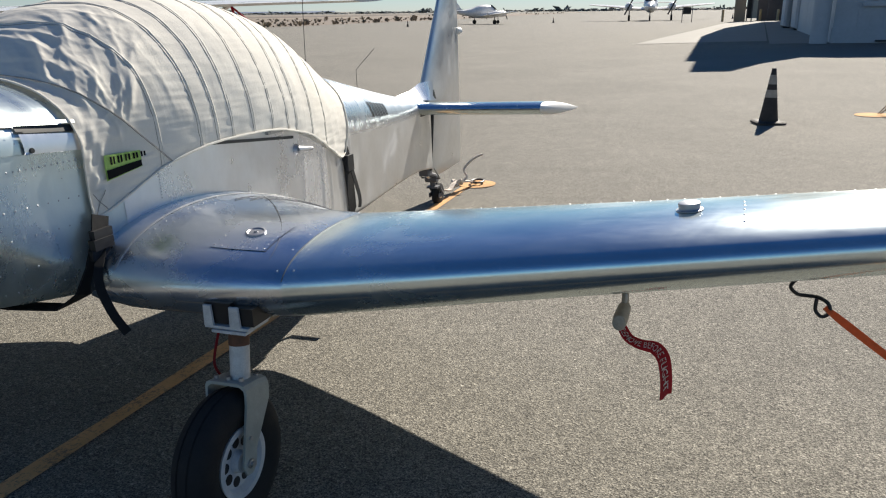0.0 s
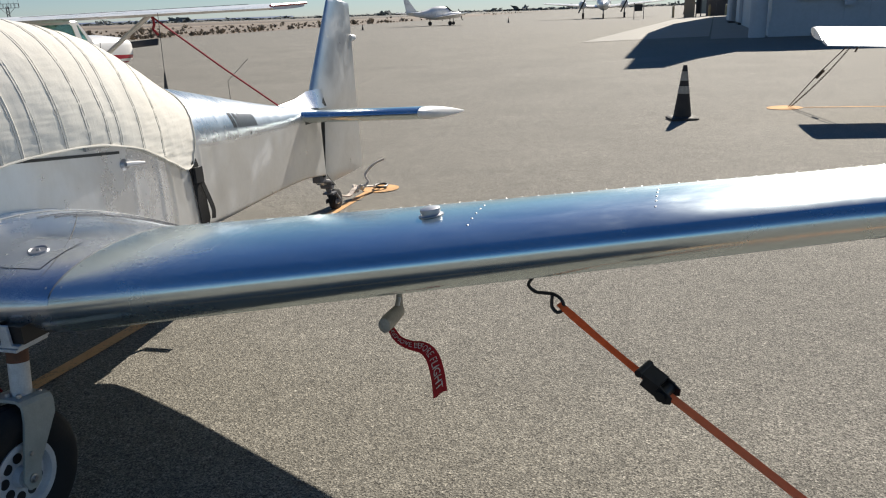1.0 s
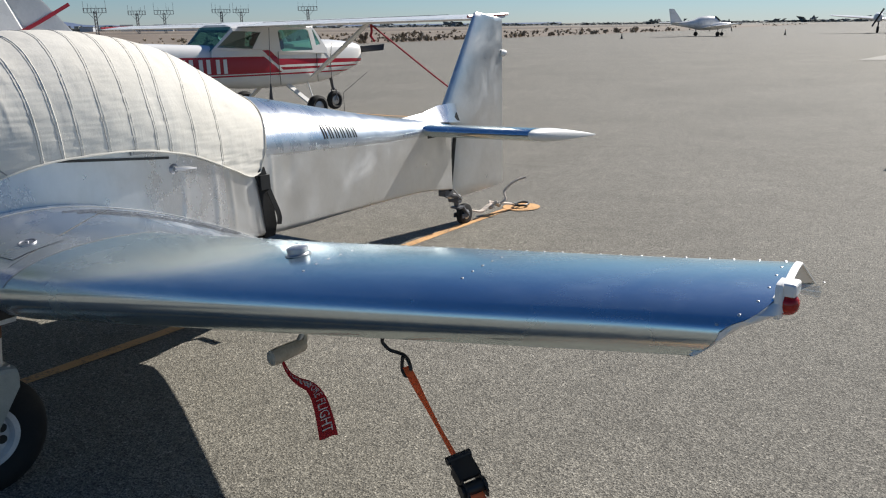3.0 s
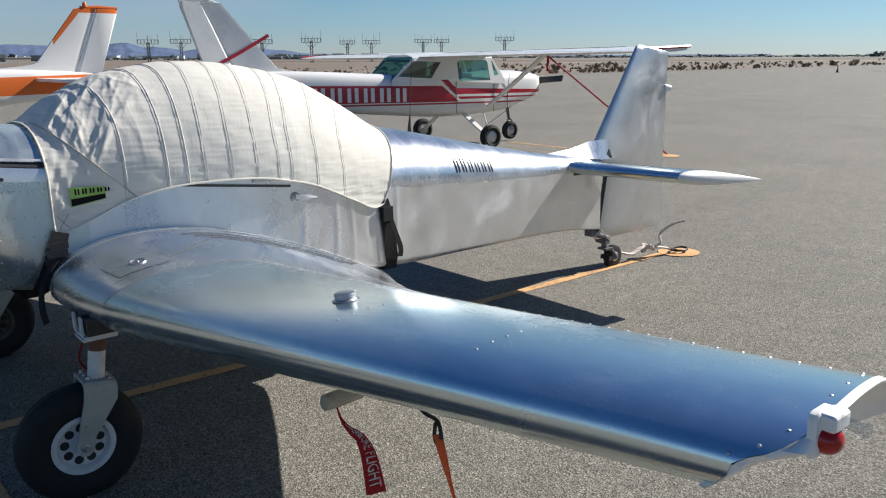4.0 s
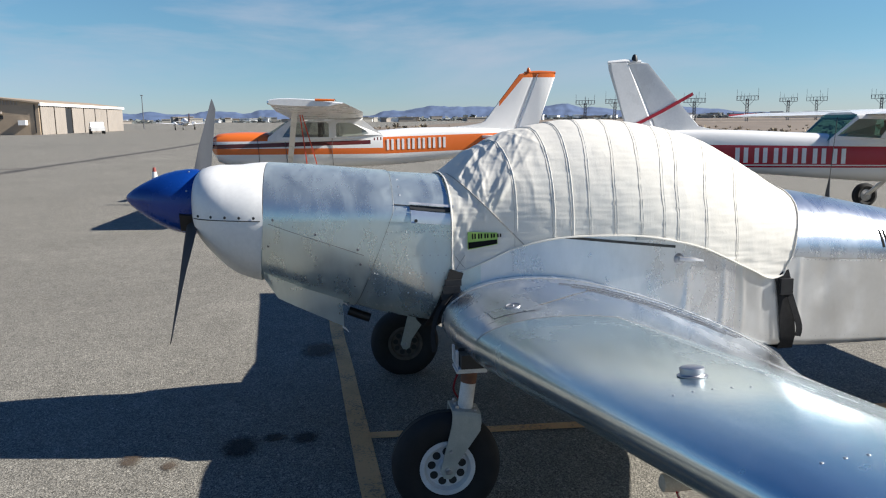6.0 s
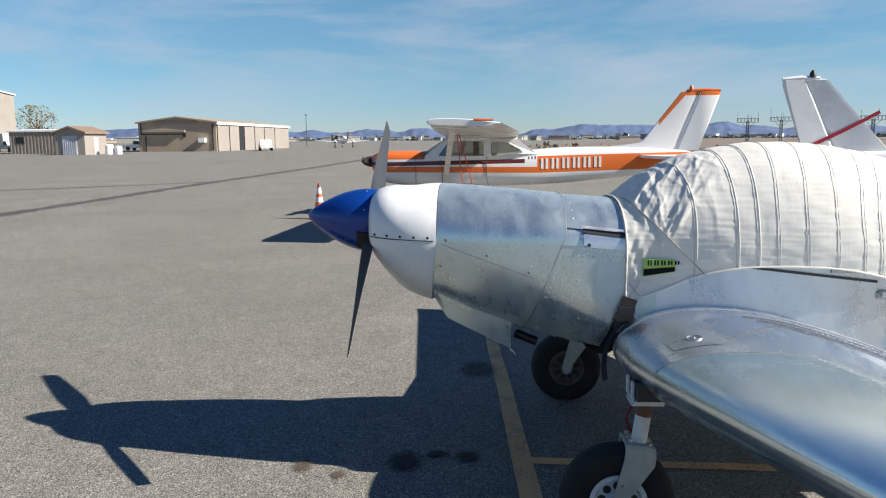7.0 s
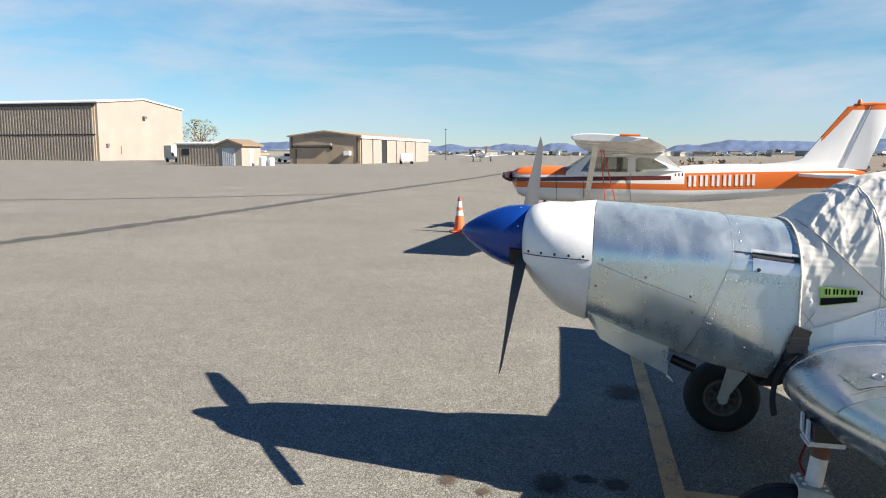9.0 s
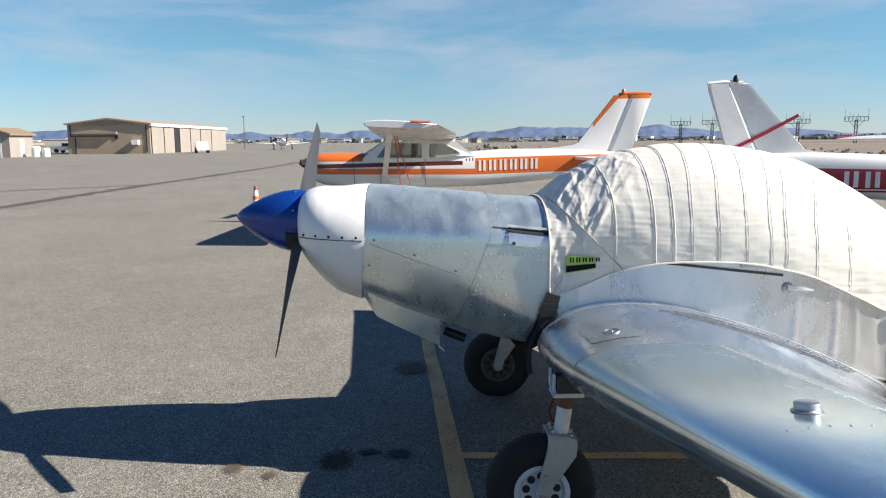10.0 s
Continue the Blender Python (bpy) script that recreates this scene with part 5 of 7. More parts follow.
fg = Shape().loft([[flag_point(t, s) for s in (-1, -0.5, 0, 0.5, 1)] for t in steps(0, 1, 24)], False)
flag = part("flag", fg.done("flag", M["flag"]), pcov, "dark red cloth flag with pale lettering")


def words(text, size):
    """Flat letters as a mesh, from the built-in font."""
    cu = bpy.data.curves.new("words", "FONT")
    cu.body, cu.size, cu.resolution_u = text, size, 2
    ob = bpy.data.objects.new("words", cu)
    scene.collection.objects.link(ob)
    me = bpy.data.meshes.new_from_object(ob)
    bpy.data.objects.remove(ob)
    return me


me = words("REMOVE BEFORE FLIGHT", 1.0)
xs = [v.co.x for v in me.vertices]
ys = [v.co.y for v in me.vertices]
for sgn, nm in ((1, "a"), (-1, "b")):
    m2 = me.copy()
    for v in m2.vertices:
        t = 0.04 + 0.90 * (v.co.x - min(xs)) / (max(xs) - min(xs))
        s = (v.co.y - min(ys)) / (max(ys) - min(ys)) * 1.1 - 0.55
        p = flag_point(t, s * sgn)
        e = (flag_point(min(1, t + 0.02), 0) - flag_point(t - 0.02, 0)).cross(flag_point(t, 1) - flag_point(t, -1)).normalized()
        v.co = p + e * 0.0015 * sgn
    m2.materials.clear()
    m2.materials.append(M["pale_text"])
    part("lettering", m2, flag)

# boarding step behind the wing root, unseen and added for its bent ground shadow
part("boarding_step", Shape().tube([(0.30, 2.56, 0.33), (0.34, 2.60, 0.27), (0.405, 2.765, 0.255)], 0.011, 8).tube([(0.40, 2.76, 0.255), (0.55, 2.775, 0.262)], 0.013, 8).done("boarding_step", M["black_metal"]), plane, "dark tubular step, unseen, added to cast a bent shadow")

# ---------------------------------------------------------------- wing tie-down with ratchet
tie = thing("wing_tiedown", "orange ratchet strap from wing hook to apron anchor", "tie-down strap")
hk = curve_at([(2.385, 1.47, 0.795), (2.372, 1.47, 0.772), (2.39, 1.475, 0.752), (2.415, 1.48, 0.748), (2.44, 1.475, 0.748), (2.462, 1.465, 0.738), (2.468, 1.462, 0.716), (2.452, 1.463, 0.702), (2.436, 1.468, 0.716), (2.436, 1.472, 0.746)], 5)
part("hook", Shape().tube(hk, 0.0048, 8).tube([(2.385, 1.47, 0.795), (2.40, 1.47, 0.81), (2.42, 1.47, 0.80)], 0.0048, 8).done("hook", M["black_metal"]), tie, "black steel S-hook")
A0, A1 = Vector((2.455, 1.462, 0.728)), Vector((2.70, 1.352, 0.587))
A2 = on_ground(3.60, 0.95, 0.05)
nrm = (0.45, -0.35, 0.82)
edge_on = (A1 - A0).normalized().cross(Vector(nrm)).normalized()
turned = [Vector(nrm).lerp(edge_on, 0.93 * math.sin(math.pi * min(1, t / 1.25)) ** 0.8) for t in steps(0, 1, 14)]
part("upper_webbing", Shape().strap([A0.lerp(A1, t) - Vector((0, 0, 0.003 * math.sin(math.pi * t))) for t in steps(0, 1, 14)], 0.020, 0.002, turned).done("upper_webbing", M["orange_strap"]), tie, "orange webbing")
part("lower_webbing", Shape().strap([A1.lerp(A2, t) for t in steps(0.04, 1, 10)], 0.036, 0.003, (0.48, -0.08, 0.88)).done("lower_webbing", M["pink_strap"]), tie, "sun-bleached orange webbing")
d = (A2 - A1).normalized()
s = d.cross(Vector(nrm)).normalized()
u = s.cross(d)
mm = Matrix(((d.x, s.x, u.x, A1.x), (d.y, s.y, u.y, A1.y), (d.z, s.z, u.z, A1.z), (0, 0, 0, 1)))
rt = Shape()
for sy in (-0.022, 0.022):
    pr = [(-0.012, -0.010), (0.060, -0.012), (0.075, 0.0), (0.070, 0.018), (0.030, 0.026), (-0.010, 0.020)]
    rt.loft([[mm @ Vector((a, sy - 0.002, c)) for a, c in pr], [mm @ Vector((a, sy + 0.002, c)) for a, c in pr]])
part("ratchet", rt.done("ratchet", M["black_metal"], True, 30), tie, "black ratchet side plates")
part("spool", Shape().tube([mm @ Vector((0.045, -0.030, 0.004)), mm @ Vector((0.045, 0.030, 0.004))], 0.015, 12).done("spool", M["black_metal"]), tie)
part("ratchet_handle", Shape().box(-0.026, 0.030, -0.026, 0.026, 0.014, 0.026, mm).tube([mm @ Vector((-0.026, -0.029, 0.02)), mm @ Vector((-0.026, 0.029, 0.02))], 0.010, 10).done("ratchet_handle", M["black_metal"], True, 30), tie)
# ---------------------------------------------------------------- apron markings
def marking(name, pts, width, material, label, ragged=0.004, up=0.004):
    ob = part(name, ribbon(Shape(), pts, width, up, 0.35, ragged).done(name, material, False))
    return tagged(ob, label, "marking", kind="structure")


marking("lead_line", [(0.105, 0.78), (0.10, 2.2), (0.055, 4.2), (0.03, 5.85)], 0.080, M["yellow"], "worn yellow painted lead-in line on the asphalt")
marking("stop_line", [(-6.0, 0.40), (-2.12, 0.617), (0.935, 0.78), (4.5, 0.97)], 0.096, M["yellow"], "worn yellow painted parking line across the stand", up=0.006)


def ring_mark(name, x, y, r):
    v = [on_ground(x, y, 0.007)] + [on_ground(x + r * math.cos(a), y + r * math.sin(a), 0.007) for a in (2 * math.pi * k / 28 for k in range(28))]
    ob = part(name, mesh_of(name, v, [(0, k + 1, (k + 1) % 28 + 1) for k in range(28)], M["yellow"], False))
    return tagged(ob, "yellow painted disc round a tie-down anchor", "marking", kind="structure")


ring_mark("anchor_mark", 0.10, 5.96, 0.17)
ring_mark("anchor_mark", 4.12, 11.45, 0.24)
ring_mark("anchor_mark", -4.15, 11.9, 0.22)
marking("lead_line", [(4.3, 11.47), (9.0, 11.4)], 0.06, M["yellow"], "thin yellow painted line beside a tie-down anchor")
marking("lead_line", [(-4.2, 11.9), (-5.9, 11.2), (-7.2, 11.0)], 0.07, M["yellow"], "thin yellow painted line under the parked aircraft")
M["sealer"] = painted("black_crack_sealer", (0.075, 0.066, 0.058), 0.9, 0.25, 2)
marking("sealed_joint", [(-3.0, -10.9), (-7.5, -10.6), (-24.0, -10.5), (-45.0, -9.7), (-62.5, -9.6), (-95.0, -8.5)], 0.52, M["sealer"], "dark crack-sealer stripe across the apron", 0.10)
marking("sealed_joint", [(-15.0, -29.0), (-18.7, -21.9), (-20.05, -18.7), (-22.3, -15.3), (-24.8, -12.2), (-26.5, -10.45)], 0.42, M["sealer"], "narrow dark sealed joint in the apron", 0.06)
marking("sealed_joint", [(-50, -60), (-52, -36), (-56, -12)], 0.4, M["sealer"], "narrow dark sealed joint in the apron", 0.12)


def stain(x, y, rx, ry, seed, material=None, up=0.0085, turn=0.0):
    v = [Vector((0, 0, 0))]
    for k in range(36):
        a = 2 * math.pi * k / 36
        v.append(Vector((1.35 * math.cos(a), 1.35 * math.sin(a), 0)))
    ob = part("oil_stain", mesh_of("oil_stain", v, [(0, k + 1, (k + 1) % 36 + 1) for k in range(36)], material or M["oil"], False))
    g = ground_z(x, y)
    gx, gy = (ground_z(x + 0.1, y) - g) / 0.1, (ground_z(x, y + 0.1) - g) / 0.1
    ob.matrix_basis = Matrix(((rx, 0, 0, x), (0, ry, 0, y), (gx * rx, gy * ry, 1, g + up), (0, 0, 0, 1)))
    return tagged(ob, "black oil drip stain soaked into the asphalt", "stain", kind="structure")


stain(0.17, 0.165, 0.16, 0.11, 3)
stain(0.09, 0.47, 0.085, 0.085, 5)
stain(0.07, 0.32, 0.06, 0.08, 8, up=0.0095)
M["patch"] = stain_material("brown_soaked_asphalt", (0.09, 0.065, 0.045), 0.7)
stain(0.264, -0.307, 0.09, 0.06, 11, M["patch"])
stain(0.35, -0.12, 0.06, 0.05, 12, M["patch"])
stain(-1.5, 0.5, 0.24, 0.16, 14, M["patch"])

# tail tie-down: pale rope, loop and ground ring
rope = thing("tail_tiedown", "frayed pale rope and rusty chain at the tail anchor", "tie-down rope")
M["rope"] = painted("frayed_pale_webbing", (0.72, 0.62, 0.53), 0.9, 0.2, 40, 0.4)
g = ground_z(0.05, 5.6)
part("rope_line", Shape().strap(curve_at([(0.0, 5.27, g + 0.10), (0.02, 5.42, g + 0.06), (0.02, 5.55, g + 0.09), (0.05, 5.70, g + 0.08), (0.08, 5.85, g + 0.05)], 5), 0.035, 0.012, (0.2, 0.2, 1)).done("rope_line", M["rope"]), rope)
part("rope_tail", Shape().tube(curve_at([(0.05, 5.66, g + 0.08), (0.08, 5.72, g + 0.12), (0.04, 5.76, g + 0.18), (0.10, 5.84, g + 0.26), (0.16, 5.92, g + 0.29)], 5), 0.011, 7).done("rope_tail", M["rope"]), rope)
part("rope_knot", Shape().tube(curve_at([(0.0, 5.58, g + 0.05), (0.06, 5.60, g + 0.11), (0.04, 5.68, g + 0.06), (-0.02, 5.62, g + 0.10), (0.05, 5.55, g + 0.07)], 5), 0.014, 7).done("rope_knot", M["rope"]), rope)
part("ground_ring", Shape().tube([(0.10 + 0.055 * math.cos(a), 5.97 + 0.075 * math.sin(a), g + 0.03) for a in (2 * math.pi * k / 20 for k in range(21))], 0.010, 7).tube(curve_at([(0.08, 5.84, g + 0.05), (0.09, 5.90, g + 0.03), (0.10, 5.93, g + 0.02)], 3), 0.014, 6).done("ground_ring", M["black_metal"]), rope, "dark steel anchor ring")


# ---------------------------------------------------------------- cones
def cone(x, y, body, band, tip, height, label, yaw=0.0):
    c = thing("traffic_cone", label, "traffic cone", Matrix.Translation(on_ground(x, y, 0.004)) @ Matrix.Rotation(yaw, 4, "Z"), "traffic cones")
    k = height / 0.71
    b = 0.185 * k
    part("base", Shape().loft([[(sx * r, sy * r, z) for sx, sy in ((-1, -0.8), (-0.8, -1), (0.8, -1), (1, -0.8), (1, 0.8), (0.8, 1), (-0.8, 1), (-1, 0.8))]
                               for r, z in ((b, 0), (b, 0.022), (b * 0.93, 0.034), (0.14 * k, 0.040))]).done("base", body), c)
    def rad(z):
        return (0.125 - 0.098 * z / 0.71) * k
    cuts = [0.036, 0.345, 0.445, 0.515, 0.635, 0.71]
    mats = [body, band, body, band, tip]
    names = ["cone_body", "reflective_band", "cone_body", "reflective_band", "cone_tip"]
    for a, bb, mt, nm in zip(cuts, cuts[1:], mats, names):
        out = 0.002 if mt is band else 0.0
        pr = [(a * k, rad(a) + out), (bb * k, rad(bb) + out)]
        if nm == "cone_tip":
            pr += [(bb * k + 0.008, rad(bb) * 0.8), (bb * k + 0.008, 0.0)]
        part(nm, Shape().spin(pr, (0, 0, 0), (0, 0, 1), 28).done(nm, mt), c)
    return c


cone(2.73, 10.42, M["cone_dark"], M["cone_band"], M["cone_dark"], 0.71, "sooty blackened traffic cone with two grey bands on the apron", 0.3)
M["cone_white"] = painted("white_reflective_band", (0.75, 0.74, 0.72), 0.5, 0.08, 10)
M["cone_red"] = painted("dull_red_cone_tip", (0.30, 0.045, 0.03), 0.6, 0.15, 10)
cone(-12.45, -3.05, M["cone_orange"], M["cone_white"], M["cone_red"], 0.76, "orange traffic cone with white bands beyond the propeller", 0.5)
for px, py in ((-33.6, 84.5), (-21.0, 106.0), (2.0, 118.0)):
    cone(px, py, M["cone_dark"], M["cone_band"], M["cone_orange"], 0.71, "distant orange and dark traffic cone on the apron")


# ---------------------------------------------------------------- high-wing neighbours
def striped(name, base, bands):
    """White aircraft paint with colour bands; a band is (colour, z at y=0, slope, height, height slope, y from, y to, lean of its ends), in the aircraft's own axes."""
    m = base_material(name, base, 0.27)
    c = node(m, "ShaderNodeTexCoord")
    s = node(m, "ShaderNodeSeparateXYZ")
    wire(m, c.outputs["Object"], s.inputs["Vector"])
    v = coords(m)
    col = ramp(m, noisy(m, 1.5, 5, 0.6, v), [(0.3, tuple(x * 0.92 for x in base)), (0.7, base)])
    for colour, z0, sl, h, hs, ya, yb, *skew in bands:
        lo = maths(m, "ADD", maths(m, "MULTIPLY", s.outputs["Y"], sl), z0)
        hi = maths(m, "ADD", maths(m, "ADD", maths(m, "MULTIPLY", s.outputs["Y"], hs), h), lo)
        k = maths(m, "MULTIPLY", maths(m, "GREATER_THAN", s.outputs["Z"], lo), maths(m, "LESS_THAN", s.outputs["Z"], hi))
        along = maths(m, "SUBTRACT", s.outputs["Y"], maths(m, "MULTIPLY", maths(m, "SUBTRACT", s.outputs["Z"], 1.0), skew[0] if skew else 0.0))
        k = maths(m, "MULTIPLY", k, maths(m, "MULTIPLY", maths(m, "GREATER_THAN", along, ya), maths(m, "LESS_THAN", along, yb)))
        col = mix(m, k, col, colour)
    wire(m, col, bsdf(m).inputs["Base Color"])
    return m


def holed_panel(outer, holes, side, thick=0.02):
    """A cabin side of sheet with window openings cut through; side(y, z) gives the outer x."""
    loops = [[Vector((y, z, 0)) for y, z in lp] for lp in [outer] + holes]
    flat = [p for lp in loops for p in lp]
    tris = geometry.tessellate_polygon(loops)
    n = len(flat)
    sg = 1 if side(outer[0][0], outer[0][1]) > 0 else -1
    v = [(side(p.x, p.y), p.x, p.y) for p in flat] + [(side(p.x, p.y) - sg * thick, p.x, p.y) for p in flat]
    f = [tuple(t) for t in tris] + [tuple(i + n for i in t[::-1]) for t in tris]
    k = 0
    for lp in loops:
        m = len(lp)
        f += [(k + i, k + (i + 1) % m, n + k + (i + 1) % m, n + k + i) for i in range(m)]
        k += m
    return Shape().add(v, f)


def high_wing(name, label, at, P, body_mat, tail_mat, trim, nose_mat, glass):
    """A strut-braced high-wing light aeroplane. Nose towards -y, wheels on z = 0; P holds its lines."""
    a = thing(name, label, "aircraft", at, "parked high-wing aircraft")
    S = P["body"]

    def ring(y):
        w, zb, zt = spline(S, y)
        out = []
        for i in range(32):
            t = 2 * math.pi * i / 32
            cx, cz = math.cos(t), math.sin(t)
            out.append((w * math.copysign(abs(cx) ** 0.55, cx), y, (zb + zt) / 2 + (zt - zb) / 2 * math.copysign(abs(cz) ** 0.6, cz)))
        return out

    part("fuselage", Shape().loft([ring(y) for y in steps(S[0][0], S[-1][0], 48)]).done("fuselage", body_mat), a)
    # cabin: roof, sides with window openings, glass
    sill, top = P["sill"], P["roof"]
    y0, y1, y3, y4 = P["screen_foot"], P["screen_top"], P["rear_top"], P["rear_foot"]
    w0, w1 = 0.535, 0.47

    def side(sd):
        return lambda y, z: sd * (w0 + (w1 - w0) * (z - sill) / (top - sill) - 0.16 * max(0.0, (y - y3) / (y4 - y3 + 0.3)))

    part("cabin_roof", Shape().loft([[(sx * w, y, z) for sx, z in ((-1, zr - 0.07), (-0.93, zr - 0.02), (-0.6, zr + 0.015), (0.6, zr + 0.015), (0.93, zr - 0.02), (1, zr - 0.07))]
                                     for y, w, zr in ((y1 - 0.05, w1, top - 0.02), (y1 + 0.25, w1 + 0.01, top + 0.03), ((y1 + y3) / 2, w1 + 0.01, top + 0.03), (y3, w1, top - 0.01))]).done("cabin_roof", M["white_paint"]), a)
    for sd in (1, -1):
        sf = side(sd)
        outer = [(y0 - 0.02, sill - 0.12), (y0, sill - 0.02), (y1 - 0.03, top - 0.05), (y3, top - 0.05), (y4 - 0.02, sill + 0.0), (y4, sill - 0.12)]
        panel = part("cabin_side", holed_panel(outer, P["windows"], sf).done("cabin_side", P.get("cabin", M["white_paint"]), False), a, "white cabin side with window openings")
        for wn_ in P["windows"]:
            lp = [(sf(y, z) - sd * 0.012, y, z) for y, z in wn_]
            part("side_window", Shape().add(lp, [tuple(range(len(lp)))]).done("side_window", glass, False), panel, "tinted side window")
    sf = side(1)
    ws = Shape().loft([[(sx * sf(y0, sill), y0 - d, sill - 0.03 + 0.02 * (1 - abs(sx))) for sx, d in ((-1, 0.0), (-0.6, 0.13), (0, 0.17), (0.6, 0.13), (1, 0.0))],
                       [(sx * sf(y1, top - 0.05), y1 - d, top - 0.05 + 0.02 * (1 - abs(sx))) for sx, d in ((-1, 0.03), (-0.6, 0.06), (0, 0.08), (0.6, 0.06), (1, 0.03))]], False)
    part("windscreen", ws.done("windscreen", glass), a, "clear acrylic windscreen")
    part("rear_window", Shape().loft([[(sx * sf(y3, top), y3, top - 0.03) for sx in (-0.98, -0.4, 0.4, 0.98)], [(sx * sf(y4, sill) * 0.96, y4, sill - 0.02) for sx in (-1, -0.4, 0.4, 1)]], False).done("rear_window", glass), a)
    part("instrument_panel", Shape().box(-0.42, 0.42, y0 + 0.12, y0 + 0.2, sill - 0.3, sill + 0.03).done("instrument_panel", M["cone_dark"], False), a)
    for sx in (-0.24, 0.24):
        yy = P["seat"]
        part("seat", Shape().loft([[(sx + u * w, yy + 0.1 * k2, z) for u, k2 in ((-1, 0), (1, 0), (1, 1), (-1, 1))]
                                       for w, z in ((0.2, sill - 0.35), (0.2, sill + 0.10), (0.17, sill + 0.16), (0.11, sill + 0.18), (0.11, sill + 0.27), (0.08, sill + 0.29))]).done("seat", M["cone_dark"]), a)
    # wings
    half, zw, di = P["span"] / 2, P["wing"], P["dihedral"]
    yl0, ch = P["wing_front"], P["chord"]
    for sd in (1, -1):
        rings = []
        rows_ = [(0.0, 1.0, 0.0, 0.0), (half * 0.46, 1.0, 0.0, 0.0), (half * 0.95, 0.72, 0.16, 0.0)]
        rows_ += [(half * 0.985, 0.70, 0.18, -0.05), (half, 0.66, 0.21, -P["droop"])] if P["droop"] else [(half * 0.985, 0.66, 0.21, 0.0), (half, 0.55, 0.28, 0.0)]
        for x, c, le, dz in rows_:
            c *= ch
            yl, z = yl0 + le, zw + di * x
            th = c / 1.6
            pr = []
            for q in (1, 0.8, 0.55, 0.3, 0.15, 0.06, 0.015):
                pr.append((sd * x, yl + c * q, z + th * 0.18 * math.sqrt(q) * (1 - q) - 0.035 * q + dz * 0.55))
            pr.append((sd * x, yl, z - 0.01 + dz * 0.7))
            for q in (0.02, 0.08, 0.3, 0.6, 0.85):
                pr.append((sd * x, yl + c * q, z - th * 0.075 * math.sqrt(q) * (1 - q) - 0.045 * q - 0.01 + dz))
            rings.append(pr if sd > 0 else pr[::-1])
        wg = part("wing", Shape().loft(rings).done("wing", M["white_paint"]), a, "white painted tapering wing")
        tx, tz = half * 1.0, zw + di * half
        part("tip_trim", Shape().tube([(sd * tx, yl0 + 0.23 + q * ch * 0.6, tz + 0.03 - 0.035 * q - P["droop"] * 0.25) for q in P["trim_span"]], 0.02, 6).done("tip_trim", trim), wg)
        part("aileron_gap", Shape().strap([(sd * half * u, yl0 + ch * (0.74 if u < 0.5 else 0.78 - 0.05 * u), zw + di * half * u + 0.030) for u in (0.12, 0.5, 0.93)], 0.012, 0.006).done("aileron_gap", M["seam"]), wg)
        s0, s1 = P["strut"]
        part("wing_strut", Shape().strap([(sd * s0[0], s0[1], s0[2]), (sd * s1[0], s1[1], s1[2])], 0.11, 0.035, (0.3, 0.1, 1)).done("wing_strut", M["white_paint"]), a, "pale lift strut")
    # tail
    for nm, poly in (("fin", P["fin"]), ("rudder", P["rudder"])):
        n = len(poly)
        mid_y, mid_z = sum(p[0] for p in poly) / n, sum(p[1] for p in poly) / n
        ins = [(mid_y + (y - mid_y) * 0.86, mid_z + (z - mid_z) * 0.97) for y, z in poly]
        v = [(0.035, y, z) for y, z in ins] + [(0.004, y, z) for y, z in poly] + [(-0.004, y, z) for y, z in poly] + [(-0.035, y, z) for y, z in ins]
        f = [tuple(range(n)), tuple(range(4 * n - 1, 3 * n - 1, -1))]
        for r in range(3):
            f += [(r * n + i, r * n + (i + 1) % n, (r + 1) * n + (i + 1) % n, (r + 1) * n + i) for i in range(n)]
        part(nm, Shape().add(v, f).done(nm, tail_mat), a)
    (fy, fz), (ry, rz) = P["cap"]
    part("fin_cap", Shape().tube([(0, fy, fz), (0, (fy + ry) / 2, (fz + rz) / 2 + 0.012), (0, ry, rz)], [0.03, 0.04, 0.03], 8).done("fin_cap", P["cap_mat"]), a)
    part("beacon", Shape().spin([(0, 0.05), (0.05, 0.045), (0.09, 0.03), (0.11, 0)], (0, fy + 0.1, fz + 0.015), (0, 0, 1), 12, True).done("beacon", P["beacon"]), a, "rotating beacon on the fin")
    tpy, tpz = P["tailplane"]
    for sd in (1, -1):
        pl = [(0.05, 0.0), (0.05, 1.0), (1.55, 0.88), (1.6, 0.75), (1.54, 0.26)]
        sh = Shape().loft([[(sd * x, tpy + y, tpz - 0.03) for x, y in pl][::sd], [(sd * x, tpy + y, tpz + 0.03) for x, y in pl][::sd]])
        part("tailplane", sh.done("tailplane", M["white_paint"], False), a)

    # gear
    def wheel(x, y, r, w):
        t = part("wheel", Shape().spin([(-w * 0.7, r * 0.5), (-w, r * 0.75), (-w * 0.7, r * 0.96), (0, r), (w * 0.7, r * 0.96), (w, r * 0.75), (w * 0.7, r * 0.5)], (x, y, r), (1, 0, 0), 28).done("wheel", M["rubber"]), a, "black tyre with pale hub")
        part("hub", Shape().spin([(-w * 0.75, 0), (-w * 0.75, r * 0.3), (-w * 0.6, r * 0.52), (w * 0.6, r * 0.52), (w * 0.75, r * 0.3), (w * 0.75, 0)], (x, y, r), (1, 0, 0), 18).done("hub", M["steel"]), t)

    gy, ny, bz = P["gear"], P["nose_gear"], P["belly"]
